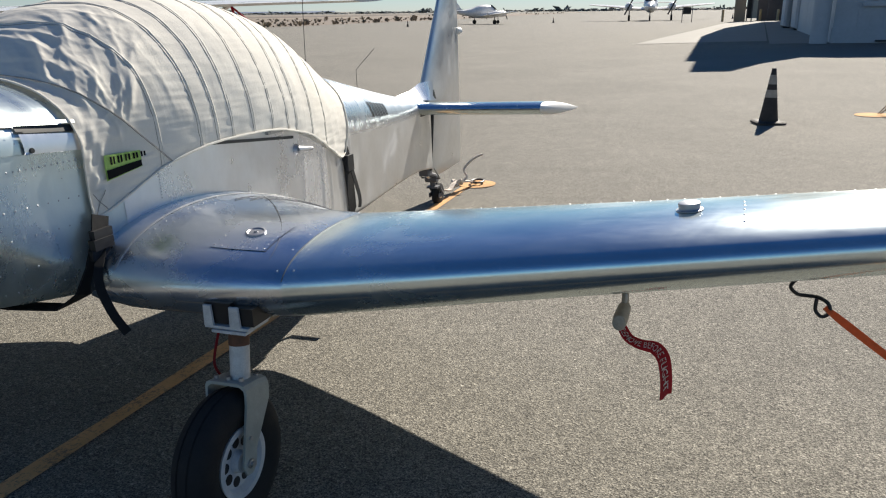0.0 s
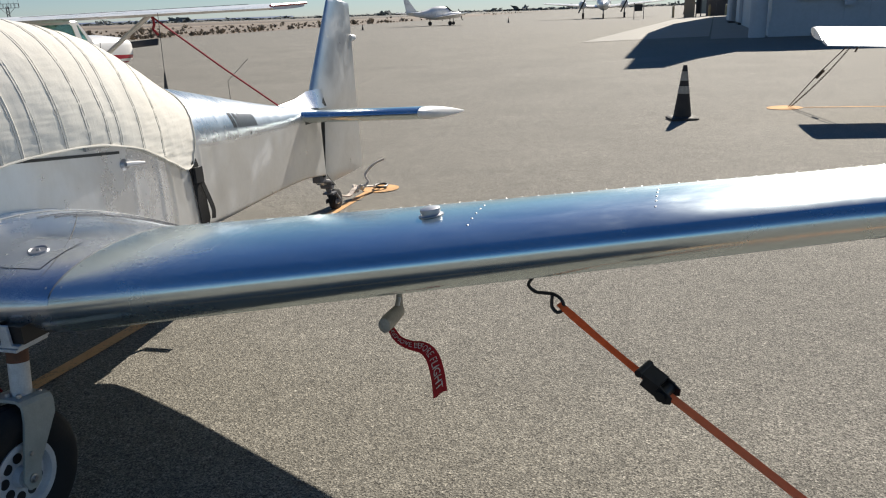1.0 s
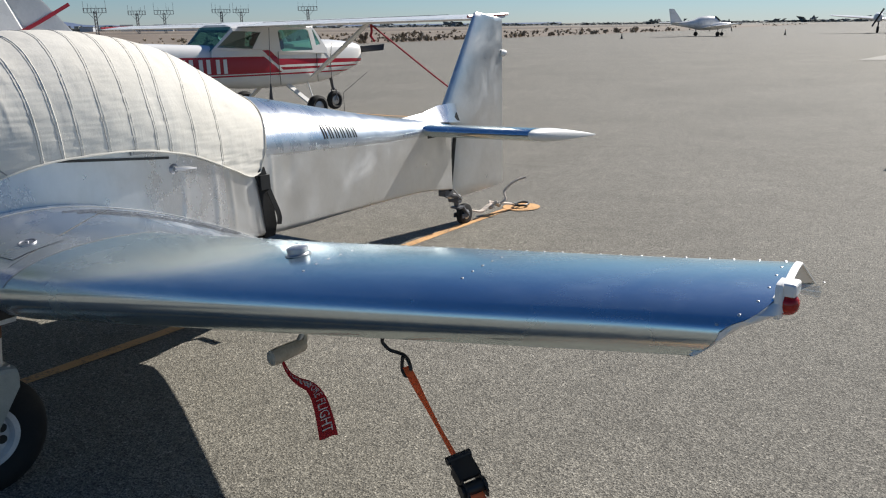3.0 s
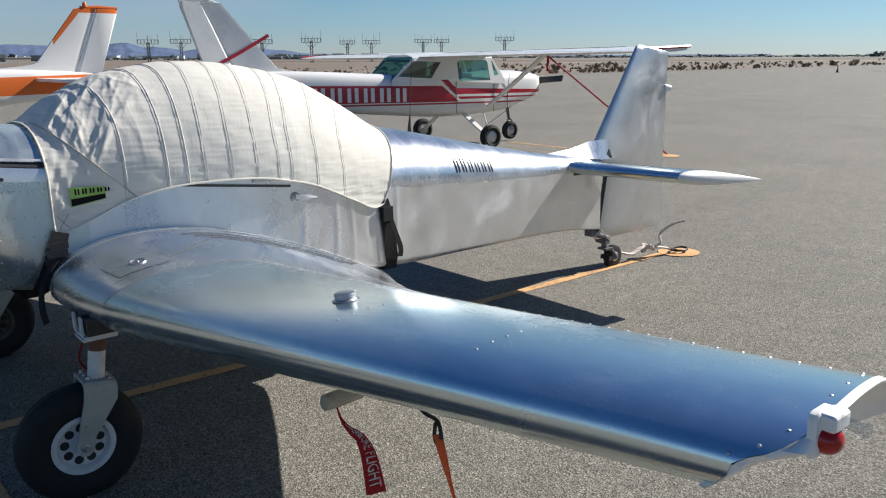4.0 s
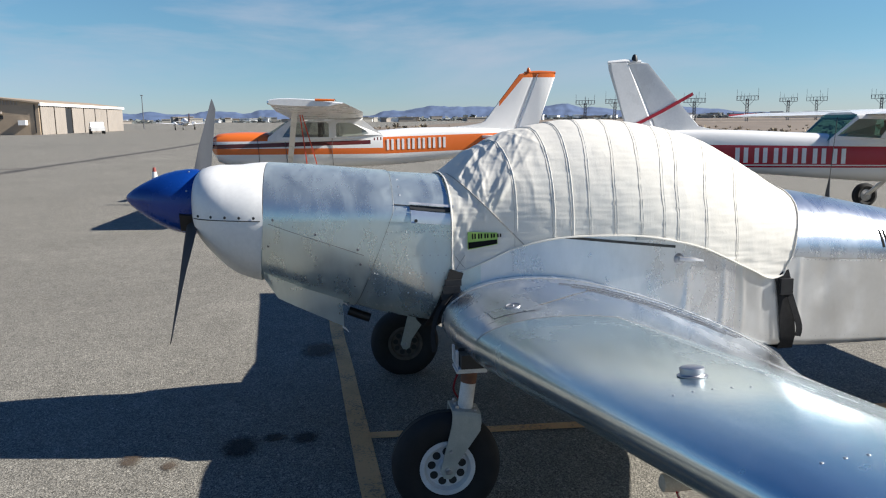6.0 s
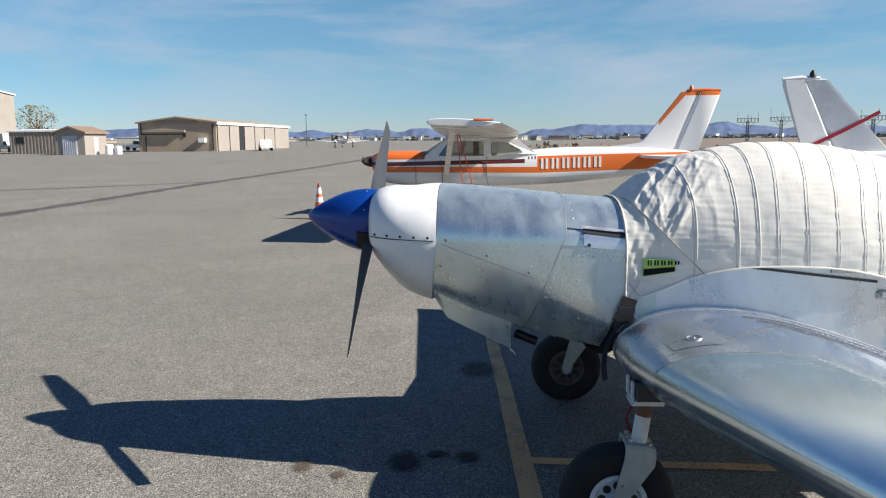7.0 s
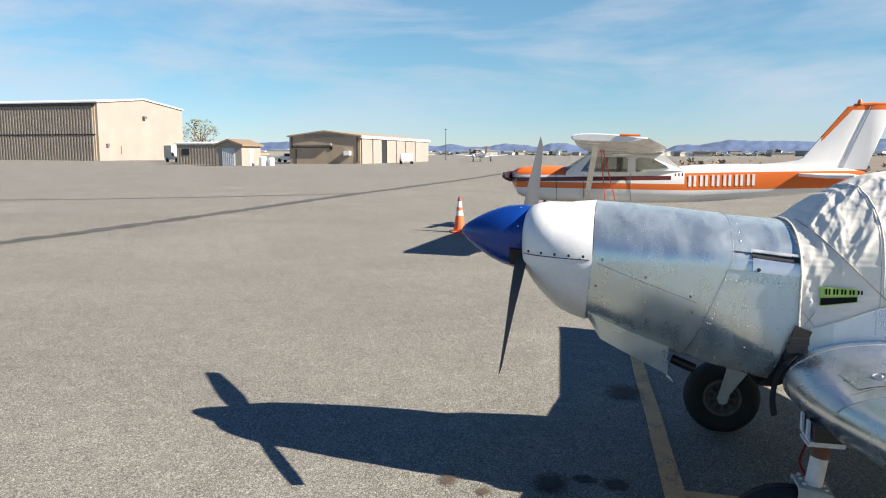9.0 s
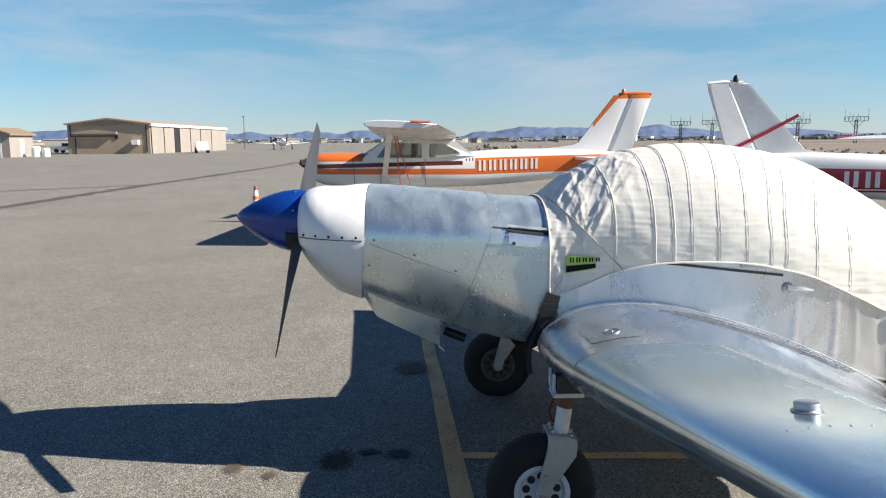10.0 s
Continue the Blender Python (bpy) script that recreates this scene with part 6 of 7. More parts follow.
    for sd in (1, -1):
        part("gear_leg", Shape().strap([(sd * 0.38, gy + 0.06, bz + 0.04), (sd * 0.72, gy + 0.03, bz * 0.62 + 0.05), (sd * 1.03, gy, 0.22)], 0.10, 0.03, (0, 0.1, 1)).done("gear_leg", M["white_paint"]), a)
        wheel(sd * 1.09, gy, 0.215, 0.075)
        part("axle", Shape().tube([(sd * 1.0, gy, 0.215), (sd * 1.09, gy, 0.215)], 0.02, 8).done("axle", M["steel"]), a)
    wheel(0, ny, 0.185, 0.06)
    part("nose_leg", Shape().tube([(0, ny + 0.1, bz + 0.18), (0, ny + 0.03, 0.44), (0, ny, 0.40)], 0.032, 10).done("nose_leg", M["lattice"]), a)
    part("nose_fork", Shape().tube([(-0.078, ny, 0.185), (-0.07, ny + 0.01, 0.40), (0.07, ny + 0.01, 0.40), (0.078, ny, 0.185)], 0.014, 6).done("nose_fork", M["lattice"]), a)
    part("boarding_step", Shape().tube([(0.5 * P["sd"], gy - 0.3, bz + 0.08), (0.62 * P["sd"], gy - 0.3, bz - 0.2), (0.72 * P["sd"], gy - 0.3, bz - 0.2)], 0.012, 6).done("boarding_step", M["white_paint"]), a)
    hz = P["hub"]
    part("spinner", Shape().spin([(0.0, 0.13), (0.10, 0.12), (0.2, 0.085), (0.27, 0.03), (0.28, 0)], (0, S[0][0] + 0.0, hz), (0, -1, 0), 20, True).done("spinner", nose_mat), a)
    yb = S[0][0] - 0.06
    for sg in (1, -1):
        dx, dz = P["blade"]
        bl = Shape().strap([(sg * dx * u, yb - 0.01 * u, hz + sg * dz * u) for u in (0.08, 0.3, 0.6, 0.9)], 0.12, 0.022, (0.25, 1, 0.35))
        part("propeller_blade", bl.done("propeller_blade", M["black_metal"]), a)
    # cowl seam, door edge, lower fairing line
    sd = P["sd"]
    for line in P["lines"]:
        part("panel_line", Shape().tube([(sd * (spline(S, y)[0] + 0.002) if z < sill - 0.04 else side(sd)(y, z) + sd * 0.003, y, z) for y, z in line], 0.006, 4).done("panel_line", M["seam"]), a)
    # registration as plain bars
    yA, yB, zA, zB, h, count = P["marks"]
    step_y = (yB - yA) / count
    for i in range(count):
        y = yA + step_y * i
        z = zA + (zB - zA) * i / count
        for q in (0.06, 0.50):
            pts = [(y + step_y * q, z), (y + step_y * (q + 0.22), z), (y + step_y * (q + 0.22), z + h), (y + step_y * q, z + h)]
            v = [(sd * (spline(S, yy)[0] + o), yy, zz) for o in (0.006, 0.0) for yy, zz in pts]
            part("registration_bar", Shape().add(v, [(0, 1, 2, 3), (4, 7, 6, 5), (0, 4, 5, 1), (1, 5, 6, 2), (2, 6, 7, 3), (3, 7, 4, 0)]).done("registration_bar", P["mark_mat"], False), a, "pale registration marking bar")
    return a


ORANGE, MAROON, RED = (0.68, 0.15, 0.025), (0.10, 0.02, 0.02), (0.36, 0.012, 0.03)
WHITE = (0.78, 0.77, 0.75)
M["orange_white"] = striped("white_paint_orange_stripes", WHITE, [(ORANGE, 0.985, -0.008, 0.13, 0.0, 0.0, 4.03), (ORANGE, 0.845, 0.026, 0.39, -0.006, 4.03, 9.0), (MAROON, 1.10, 0.018, 0.09, 0.0, 0.3, 3.76), (ORANGE, 1.26, 0.0, 0.5, 0.0, 0.0, 1.75), (MAROON, 1.18, 0.018, 0.09, 0.0, 3.83, 3.86), (MAROON, 1.18, 0.018, 0.09, 0.0, 3.90, 3.93), (MAROON, 1.18, 0.018, 0.09, 0.0, 3.97, 4.0)])
M["red_white"] = striped("white_paint_red_stripes", WHITE, [(RED, 0.80, 0.014, 0.26, 0.008, 2.70, 9.0, 1.25), (RED, 0.93, 0.014, 0.055, 0.022, 0.2, 2.62, 1.25), (RED, 0.86, 0.006, 0.020, 0.012, 0.2, 2.62, 1.25), (RED, 0.96, 0.0, 0.27, 0.0, 2.45, 2.60, 1.25), (RED, 0.762, 0.012, 0.028, 0.0, 0.2, 9.0)])
M["orange"] = painted("orange_trim_paint", ORANGE, 0.35, 0.08, 4)
M["red"] = painted("red_trim_paint", RED, 0.35, 0.08, 4)
M["maroon"] = painted("maroon_nose_paint", (0.14, 0.03, 0.02), 0.4, 0.1, 6)

ORANGE_PLANE = dict(
    body=[(0.30, 0.22, 1.04, 1.34), (0.36, 0.38, 0.88, 1.40), (0.55, 0.47, 0.76, 1.435), (1.0, 0.51, 0.68, 1.455), (1.5, 0.53, 0.66, 1.44), (2.1, 0.54, 0.65, 1.40), (3.3, 0.54, 0.655, 1.38), (3.9, 0.50, 0.67, 1.45),
          (4.6, 0.40, 0.71, 1.50), (5.5, 0.29, 0.79, 1.505), (6.5, 0.18, 0.90, 1.47), (7.3, 0.08, 1.03, 1.41), (7.55, 0.03, 1.10, 1.36)],
    sill=1.36, roof=1.745, screen_foot=1.56, screen_top=2.05, rear_top=3.60, rear_foot=4.05, seat=2.62,
    windows=[[(1.86, 1.34), (2.86, 1.33), (2.86, 1.62), (2.80, 1.65), (2.12, 1.66), (2.06, 1.62)], [(3.02, 1.33), (3.60, 1.37), (3.72, 1.40), (3.64, 1.48), (3.38, 1.62), (3.30, 1.635), (3.06, 1.64), (3.02, 1.60)]],
    span=10.9, wing=1.765, dihedral=0.045, wing_front=1.98, chord=1.63, droop=0.05, trim_span=(0.7, 0.85, 1.0), strut=((0.52, 2.0, 0.73), (2.6, 2.33, 1.86)),
    fin=[(5.1, 1.47), (5.9, 1.53), (6.25, 1.58), (6.36, 1.63), (7.28, 2.70), (7.60, 2.71), (7.05, 1.40)], rudder=[(7.06, 1.40), (7.61, 2.71), (8.0, 2.70), (7.99, 2.60), (7.56, 1.38)],
    cap=((7.28, 2.70), (8.0, 2.70)), beacon=M["orange"], cap_mat=M["orange"], tailplane=(6.25, 1.29), gear=2.5, nose_gear=0.95, belly=0.65, hub=1.21, blade=(0.93, 0.06), sd=1,
    lines=[[(1.35, 0.70), (1.35, 1.0), (1.33, 1.30)], [(2.94, 0.72), (2.92, 1.0), (2.93, 1.31)], [(1.95, 0.74), (1.92, 1.3)]],
    marks=(4.10, 5.50, 1.035, 1.07, 0.235, 6), mark_mat=M["white_paint"])
M["orange_tail"] = striped("white_tail_orange_edge", WHITE, [(ORANGE, 2.60, 0.0, 0.4, 0.0, 0, 9), (ORANGE, -5.83, 1.163, 3.0, 0.0, 6.70, 7.5), (ORANGE, 1.0, 0.0, 0.40, 0.0, 6.9, 9.0)])
at_b = Matrix.Translation(on_ground(-13.75, -2.35)) @ Matrix.Rotation(radians(-2), 4, "Z")
high_wing("orange_white_aircraft", "white high-wing light aircraft with orange and maroon stripes, tied down", at_b, ORANGE_PLANE, M["orange_white"], M["orange_tail"], M["orange"], M["maroon"], M["window"])

RED_PLANE = dict(
    body=[(0.22, 0.20, 1.00, 1.24), (0.30, 0.34, 0.90, 1.28), (0.55, 0.43, 0.80, 1.33), (1.2, 0.49, 0.62, 1.385), (1.55, 0.52, 0.58, 1.36), (2.7, 0.53, 0.55, 1.30), (3.5, 0.48, 0.60, 1.33), (4.2, 0.38, 0.655, 1.36),
          (5.0, 0.28, 0.73, 1.40), (5.8, 0.19, 0.82, 1.42), (6.5, 0.12, 0.93, 1.40), (6.95, 0.05, 1.04, 1.34)],
    sill=1.25, roof=1.66, screen_foot=1.42, screen_top=1.70, rear_top=3.45, rear_foot=3.88, seat=2.35,
    windows=[[(1.76, 1.20), (2.46, 1.20), (2.50, 1.24), (2.50, 1.54), (2.46, 1.565), (1.84, 1.57), (1.80, 1.54)], [(1.55, 1.30), (1.66, 1.28), (1.70, 1.55), (1.68, 1.56)], [(2.86, 1.54), (3.10, 1.26), (3.76, 1.30), (3.44, 1.56)]],
    span=10.2, wing=1.665, dihedral=0.004, wing_front=1.75, chord=1.55, droop=0.0, trim_span=(0.0, 0.5, 1.0), strut=((0.52, 1.78, 0.72), (2.45, 2.15, 1.66)),
    fin=[(4.6, 1.35), (5.55, 1.42), (5.78, 1.47), (6.76, 2.47), (6.98, 2.475), (6.42, 1.33)], rudder=[(6.43, 1.33), (6.99, 2.475), (7.28, 2.46), (7.27, 2.36), (6.92, 1.31)],
    cap=((6.76, 2.47), (7.28, 2.46)), beacon=M["black_metal"], cap_mat=M["white_paint"], tailplane=(6.05, 1.12), gear=2.2, nose_gear=0.80, belly=0.55, hub=1.15, blade=(0.90, -0.06), sd=-1,
    lines=[[(1.30, 0.62), (1.30, 1.0), (1.28, 1.3)], [(2.55, 0.62), (2.56, 1.2)], [(1.66, 0.62), (1.66, 1.2)]],
    marks=(5.30, 3.52, 0.900, 0.862, 0.235, 6), mark_mat=M["white_paint"], cabin=M["red_white"])
at_c = Matrix.Translation((-7.48, 12.14, ground_z(-7.0, 10.0))) @ Matrix.Rotation(radians(180 - 3.2), 4, "Z") @ Matrix.Rotation(radians(0.5), 4, "Y")
red_plane = high_wing("red_white_aircraft", "white high-wing light aircraft with dark red stripes and green-tinted windows", at_c, RED_PLANE, M["red_white"], M["white_paint"], M["red"], M["black_metal"], M["green_window"])
part("fin_strap", Shape().strap([at_c.inverted() @ (at_c @ Vector((-0.045, y, z))) for y, z in ((5.92, 1.98), (6.4, 1.72), (6.85, 1.50))], 0.05, 0.012, (1, 0, 0)).done("fin_strap", M["red"]), red_plane, "red webbing round the fin")

# tie-downs of the neighbours
rt_c = thing("red_tiedown", "dark red rope from a wing strut to the apron anchor", "tie-down rope")
top_c = at_c @ Vector((-2.45, 2.12, 1.62))
part("rope", Shape().tube([top_c, top_c.lerp(on_ground(-4.15, 11.9, 0.03), 0.5) - Vector((0, 0, 0.02)), on_ground(-4.15, 11.9, 0.03)], 0.016, 6).done("rope", M["red"]), rt_c)
part("knot", Shape().tube(curve_at([top_c, top_c + Vector((0.06, -0.05, -0.10)), top_c + Vector((-0.04, 0.04, -0.18)), top_c + Vector((0.08, -0.02, -0.26))], 4), 0.022, 6).done("knot", M["red"]), rt_c)
for ya, yb in ((2.46, 2.88), (2.42, 2.56)):
    ot = thing("orange_tiedown", "orange webbing hanging from the wing of the striped aircraft", "tie-down strap")
    w_top, w_low = at_b @ Vector((2.5, ya, 1.80)), at_b @ Vector((2.7, yb, 0.02))
    part("webbing", Shape().strap([w_top, w_top.lerp(w_low, 0.5) + Vector((0, 0.03, 0)), w_low], 0.020, 0.005, (1, 0, 0)).done("webbing", M["red_strap"]), ot)
# ---------------------------------------------------------------- far buildings
def ribs(sh, along, x0, x1, at, z0, z1, pitch, depth):
    """Raised ribs on a wall that runs along x or y; depth is signed, outwards."""
    n = max(1, int(abs(x1 - x0) / pitch))
    p = (x1 - x0) / n
    for i in range(n):
        a, b = sorted((x0 + p * (i + 0.2), x0 + p * (i + 0.6)))
        c, d = sorted((at, at + depth))
        if along == "x":
            sh.box(a, b, c, d, z0, z1)
        else:
            sh.box(c, d, a, b, z0, z1)
    return sh


def gable_house(ob, x0, x1, y0, y1, base, eave, ridge, ridge_along, wall_mat, roof_mat, over=0.4):
    """Walls and pitched roof of a shed."""
    w = Shape()
    if ridge_along == "y":
        xm = (x0 + x1) / 2
        v = [(x0, y0, base), (x1, y0, base), (x1, y0, eave), (xm, y0, ridge), (x0, y0, eave)]
        w.loft([v, [(a, y1, c) for a, b, c in v]])
    else:
        ym = (y0 + y1) / 2
        v = [(x0, y0, base), (x0, y1, base), (x0, y1, eave), (x0, ym, ridge), (x0, y0, eave)]
        w.loft([v, [(x1, b, c) for a, b, c in v]])
    part("wall", w.done("wall", wall_mat, False), ob)
    r = Shape()
    t = 0.22
    if ridge_along == "y":
        xm = (x0 + x1) / 2
        sl = (ridge - eave) / (xm - x0)
        pr = [(x0 - over, eave - over * sl), (xm, ridge), (x1 + over, eave - over * sl), (x1 + over, eave - over * sl + t), (xm, ridge + t), (x0 - over, eave - over * sl + t)]
        r.loft([[(a, y0 - over, c) for a, c in pr], [(a, y1 + over, c) for a, c in pr]])
    else:
        ym = (y0 + y1) / 2
        sl = (ridge - eave) / (ym - y0)
        pr = [(y0 - over, eave - over * sl), (ym, ridge), (y1 + over, eave - over * sl), (y1 + over, eave - over * sl + t), (ym, ridge + t), (y0 - over, eave - over * sl + t)]
        r.loft([[(x0 - over, b, c) for b, c in pr], [(x1 + over, b, c) for b, c in pr]])
    part("roof", r.done("roof", roof_mat, False), ob)


def corrugated(x0, x1, at, z0, z1, pitch, depth):
    """One folded sheet along x, facing +y."""
    n = max(2, int(abs(x1 - x0) / pitch))
    row = []
    for i in range(n):
        a = x0 + (x1 - x0) * i / n
        w = (x1 - x0) / n
        row += [(a, at), (a + w * 0.4, at), (a + w * 0.5, at + depth), (a + w * 0.9, at + depth)]
    row.append((x1, at))
    return Shape().loft([[(x, y, z0) for x, y in row], [(x, y, z1) for x, y in row]], False)


def ground_low(x0, x1, y0, y1):
    return min(ground_z(a, b) for a in (x0, x1) for b in (y0, y1)) - 0.1


h1 = thing("beige_hangar", "large beige metal hangar with ribbed brown sliding doors", "hangar")
gb = ground_low(-141.4, -114.7, -150, -91.8)
gable_house(h1, -141.4, -114.7, -150.0, -91.8, gb, 10.7, 12.0, "y", M["beige"], M["white_roof"], 0.3)
door = part("hangar_door", Shape().box(-114.72, -114.5, -149, -92.3, gb, 10.1).done("hangar_door", M["tan"], False), h1, "brown ribbed sliding door leaves")
part("door_ribs", ribs(Shape(), "y", -149, -92.4, -114.5, gb, 10.0, 0.62, 0.16).done("door_ribs", M["beige"], False), door)
part("door_rail", Shape().box(-114.6, -114.2, -150, -92, 10.15, 10.55).box(-114.6, -114.3, -149, -92.3, 4.9, 5.1).done("door_rail", M["dark"], False), h1)
part("wall_lamp", Shape().box(-128.4, -127.6, -91.8, -91.2, 8.3, 8.8).done("wall_lamp", M["lattice"], False), h1)
part("meter_box", Shape().box(-117.2, -116.6, -91.8, -91.5, 2.8, 3.4).done("meter_box", M["lattice"], False), h1)
part("conduit", Shape().box(-120.9, -120.7, -91.8, -91.6, 1.6, 3.0).done("conduit", M["tan"], False), h1)

h2 = thing("tan_hangar", "long tan metal hangar with open bays and pale sliding doors", "hangar")
gb = ground_low(-156, -113, -54, -41.6)
gable_house(h2, -156.0, -113.0, -54.0, -41.6, gb, 4.35, 5.15, "x", M["tan"], M["tan"], 0.35)
for x0_, y0_, y1_, z0_, z1_ in ((-112.9, -53.6, -46.6, 2.55, 2.68), (-112.9, -53.6, -53.45, 2.6, 4.25), (-112.9, -52.9, -52.78, gb, 2.3), (-112.9, -42.2, -42.05, 0.2, 4.2), (-112.9, -46.9, -46.4, 2.2, 2.75)):
    part("drain_pipe", Shape().box(-113.0, x0_, y0_, y1_, z0_, z1_).done("drain_pipe", M["dark"], False), h2, "dark pipe and trim run on the wall")
part("gable_ribs", ribs(Shape(), "y", -51.5, -44.2, -112.99, 4.2, 4.75, 0.35, 0.08).done("gable_ribs", M["beige"], False), h2)
part("door_beam", Shape().box(-113, -112.5, -53.0, -46.5, 2.95, 3.25).done("door_beam", M["beige"], False), h2)
part("wall_unit", Shape().box(-113, -112.2, -44.2, -43.2, 1.3, 2.0).done("wall_unit", M["white_roof"], False), h2)
for i, (a, b) in enumerate(((-113.3, -118.5), (-118.9, -123.5), (-126.5, -132.0), (-132.4, -138.0), (-138.4, -145.0), (-145.4, -155.7))):
    part("bay_door", corrugated(b, a, -41.42, gb, 3.95, 0.8, 0.08).done("bay_door", M["beige"], False), h2)
# flat dark box in place of the bay's shaded interior
part("open_bay", Shape().box(-126.4, -123.6, -41.65, -41.5, gb, 3.8).done("open_bay", M["dark"], False), h2)
part("fascia", Shape().box(-156.2, -112.7, -41.45, -41.15, 4.05, 4.45).done("fascia", M["white_roof"], False), h2)

hut = thing("small_garage", "small stucco garage with brown shingle roof and grey roll-up door", "shed")
gb = ground_low(-95, -90, -54, -50)
gable_house(hut, -95.5, -90.0, -54.1, -50.3, gb, 2.7, 3.35, "x", M["beige"], M["brown_roof"], 0.35)
part("rollup_door", ribs(Shape().box(-90.02, -89.93, -53.2, -51.3, gb, 2.35), "y", -53.2, -51.3, -89.93, gb, 2.3, 0.24, 0.03).done("rollup_door", M["grey_wall"], False), hut, "grey roll-up door")
part("side_door", Shape().box(-93.2, -92.3, -50.31, -50.22, gb, 2.1).done("side_door", M["white_roof"], False), hut)
shed = thing("ribbed_shed", "low tan ribbed metal shed beside the garage", "shed")
gb = ground_low(-106, -99, -66, -58)
gable_house(shed, -106.0, -99.0, -66.0, -58.5, gb, 3.0, 3.2, "y", M["tan"], M["white_roof"], 0.2)
part("wall_ribs", ribs(Shape(), "y", -66, -58.5, -99.0, gb, 2.95, 0.5, 0.08).done("wall_ribs", M["beige"], False), shed)
part("shed_window", Shape().box(-99.02, -98.88, -65, -63.8, 1.4, 2.3).done("shed_window", M["dark"], False), shed)
tanks = thing("white_tank", "white plastic storage tank beside the garage", "tank", Matrix.Translation(on_ground(-92.8, -48.6)))
part("tank", Shape().spin([(0, 0.55), (1.15, 0.55), (1.3, 0.4), (1.35, 0)], (0, 0, 0), (0, 0, 1), 20, True).spin([(0, 0.45), (0.95, 0.45), (1.1, 0.3), (1.1, 0)], (-0.2, 1.15, 0), (0, 0, 1), 20, True).done("tank", M["white_roof"]), tanks)


def pickup(name, label, x, y, yaw, paint):
    a = thing(name, label, "truck", Matrix.Translation(on_ground(x, y)) @ Matrix.Rotation(yaw, 4, "Z"))
    body = [(-2.6, 0.45), (2.6, 0.45), (2.65, 0.95), (1.15, 1.05), (0.75, 1.7), (-0.55, 1.75), (-0.75, 1.08), (-2.6, 1.05)]
    part("body", Shape().loft([[(u, -0.9, w) for u, w in body], [(u, -0.95, w) for u, w in body], [(u, 0.95, w) for u, w in body], [(u, 0.9, w) for u, w in body]]).done("body", paint, False), a)
    win = [(0.98, 1.12), (0.70, 1.60), (-0.45, 1.63), (-0.55, 1.12)]
    part("cab_glass", Shape().loft([[(u, -0.96, w) for u, w in win], [(u, 0.96, w) for u, w in win]]).done("cab_glass", M["dark"], False), a)
    for u in (-1.7, 1.65):
        for v in (-0.88, 0.88):
            part("wheel", Shape().spin([(-0.12, 0.2), (-0.12, 0.36), (0.12, 0.36), (0.12, 0.2), (0.13, 0)], (u, v, 0.36), (0, 1, 0), 18, True).done("wheel", M["rubber"]), a)
    return a


pickup("pickup_truck", "white pickup truck parked before the tan hangar", -116.5, -34.9, radians(20), M["white_paint"])
pickup("pickup_truck", "pale pickup truck parked between the sheds and hangar", -128.0, -61.0, radians(80), M["white_paint"])
util = pickup("service_truck", "olive box service truck beside the beige hangar", -113.9, -75.7, radians(60), M["gear_paint"])
part("box_body", Shape().box(-2.6, 0.1, -1.0, 1.0, 0.9, 2.9).done("box_body", M["gear_paint"], False), util)

# shaded metal building by the apron with concrete pad
bld = thing("grey_building", "blue-grey ribbed metal building in shade beside a concrete pad", "building")
gb = -0.5
part("wall", Shape().box(5.95, 30, 34.6, 56, gb, 5.2).done("wall", M["grey_wall"], False), bld)
part("wall", Shape().box(7.9, 30, 56, 97, gb, 8.8).done("wall", M["grey_wall"], False), bld)
part("wall_ribs", ribs(Shape(), "x", 6.6, 30, 34.6, gb + 0.9, 5.2, 0.9, -0.02).done("wall_ribs", M["grey_wall"], False), bld)
part("plinth", Shape().box(5.9, 30, 34.52, 34.6, gb, 0.62).done("plinth", M["grey_wall"], False), bld, "smooth grey plinth")


# unseen roof outline, bent to fit the shadow it throws on the pad
def canopy(y, x0, lift=0.0):
    low = [(x0, 8.75), (x0 + 0.95, 8.75), (x0 + 1.3, 6.9), (x0 + 2.1, 5.1), (x0 + 3.1, 5.4), (31, 5.2)]
    return [(x, y, z + lift) for x, z in low] + [(x, y, z + 0.25 + lift) for x, z in low[::-1]]


part("roof", Shape().loft([canopy(33.0, 3.3), canopy(37.2, 3.25), canopy(37.4, 2.95), canopy(59.2, 2.6), canopy(78.0, 3.7, 0.2), canopy(99.0, 7.2, 0.3)]).done("roof", M["white_roof"], False), bld)
part("column", Shape().spin([(gb, 0.335), (5.3, 0.335)], (5.47, 34.55, 0), (0, 0, 1), 28, True).done("column", M["grey_wall"]), bld, "stout round blue-grey column")
for x, y, w in ((5.40, 59.0, 0.50), (5.72, 53.0, 0.46), (5.92, 47.0, 0.42)):
    leaf = [(x, y + 0.5), (x + 0.04, y + 0.12), (x + w * 0.4, y), (x + w * 0.85, y + 0.06), (x + w, y + 0.4), (x + w, y + 3.0), (x, y + 3.0)]
    part("door_leaf", Shape().loft([[(a, b, z + (0.10 if z < 1 else 0) * (x + w - a) / w) for a, b in leaf] for z in (0.10, 8.6)]).done("door_leaf", M["grey_wall"], True, 40), bld, "folded blue-grey hangar door leaf")
    # dark block fills the gap below the leaf and stands for its shade
    part("leaf_gap_shade", Shape().box(x + 0.05, x + w, y + 0.5, y + 2.8, gb, 0.12).done("leaf_gap_shade", M["dark"], False), bld)
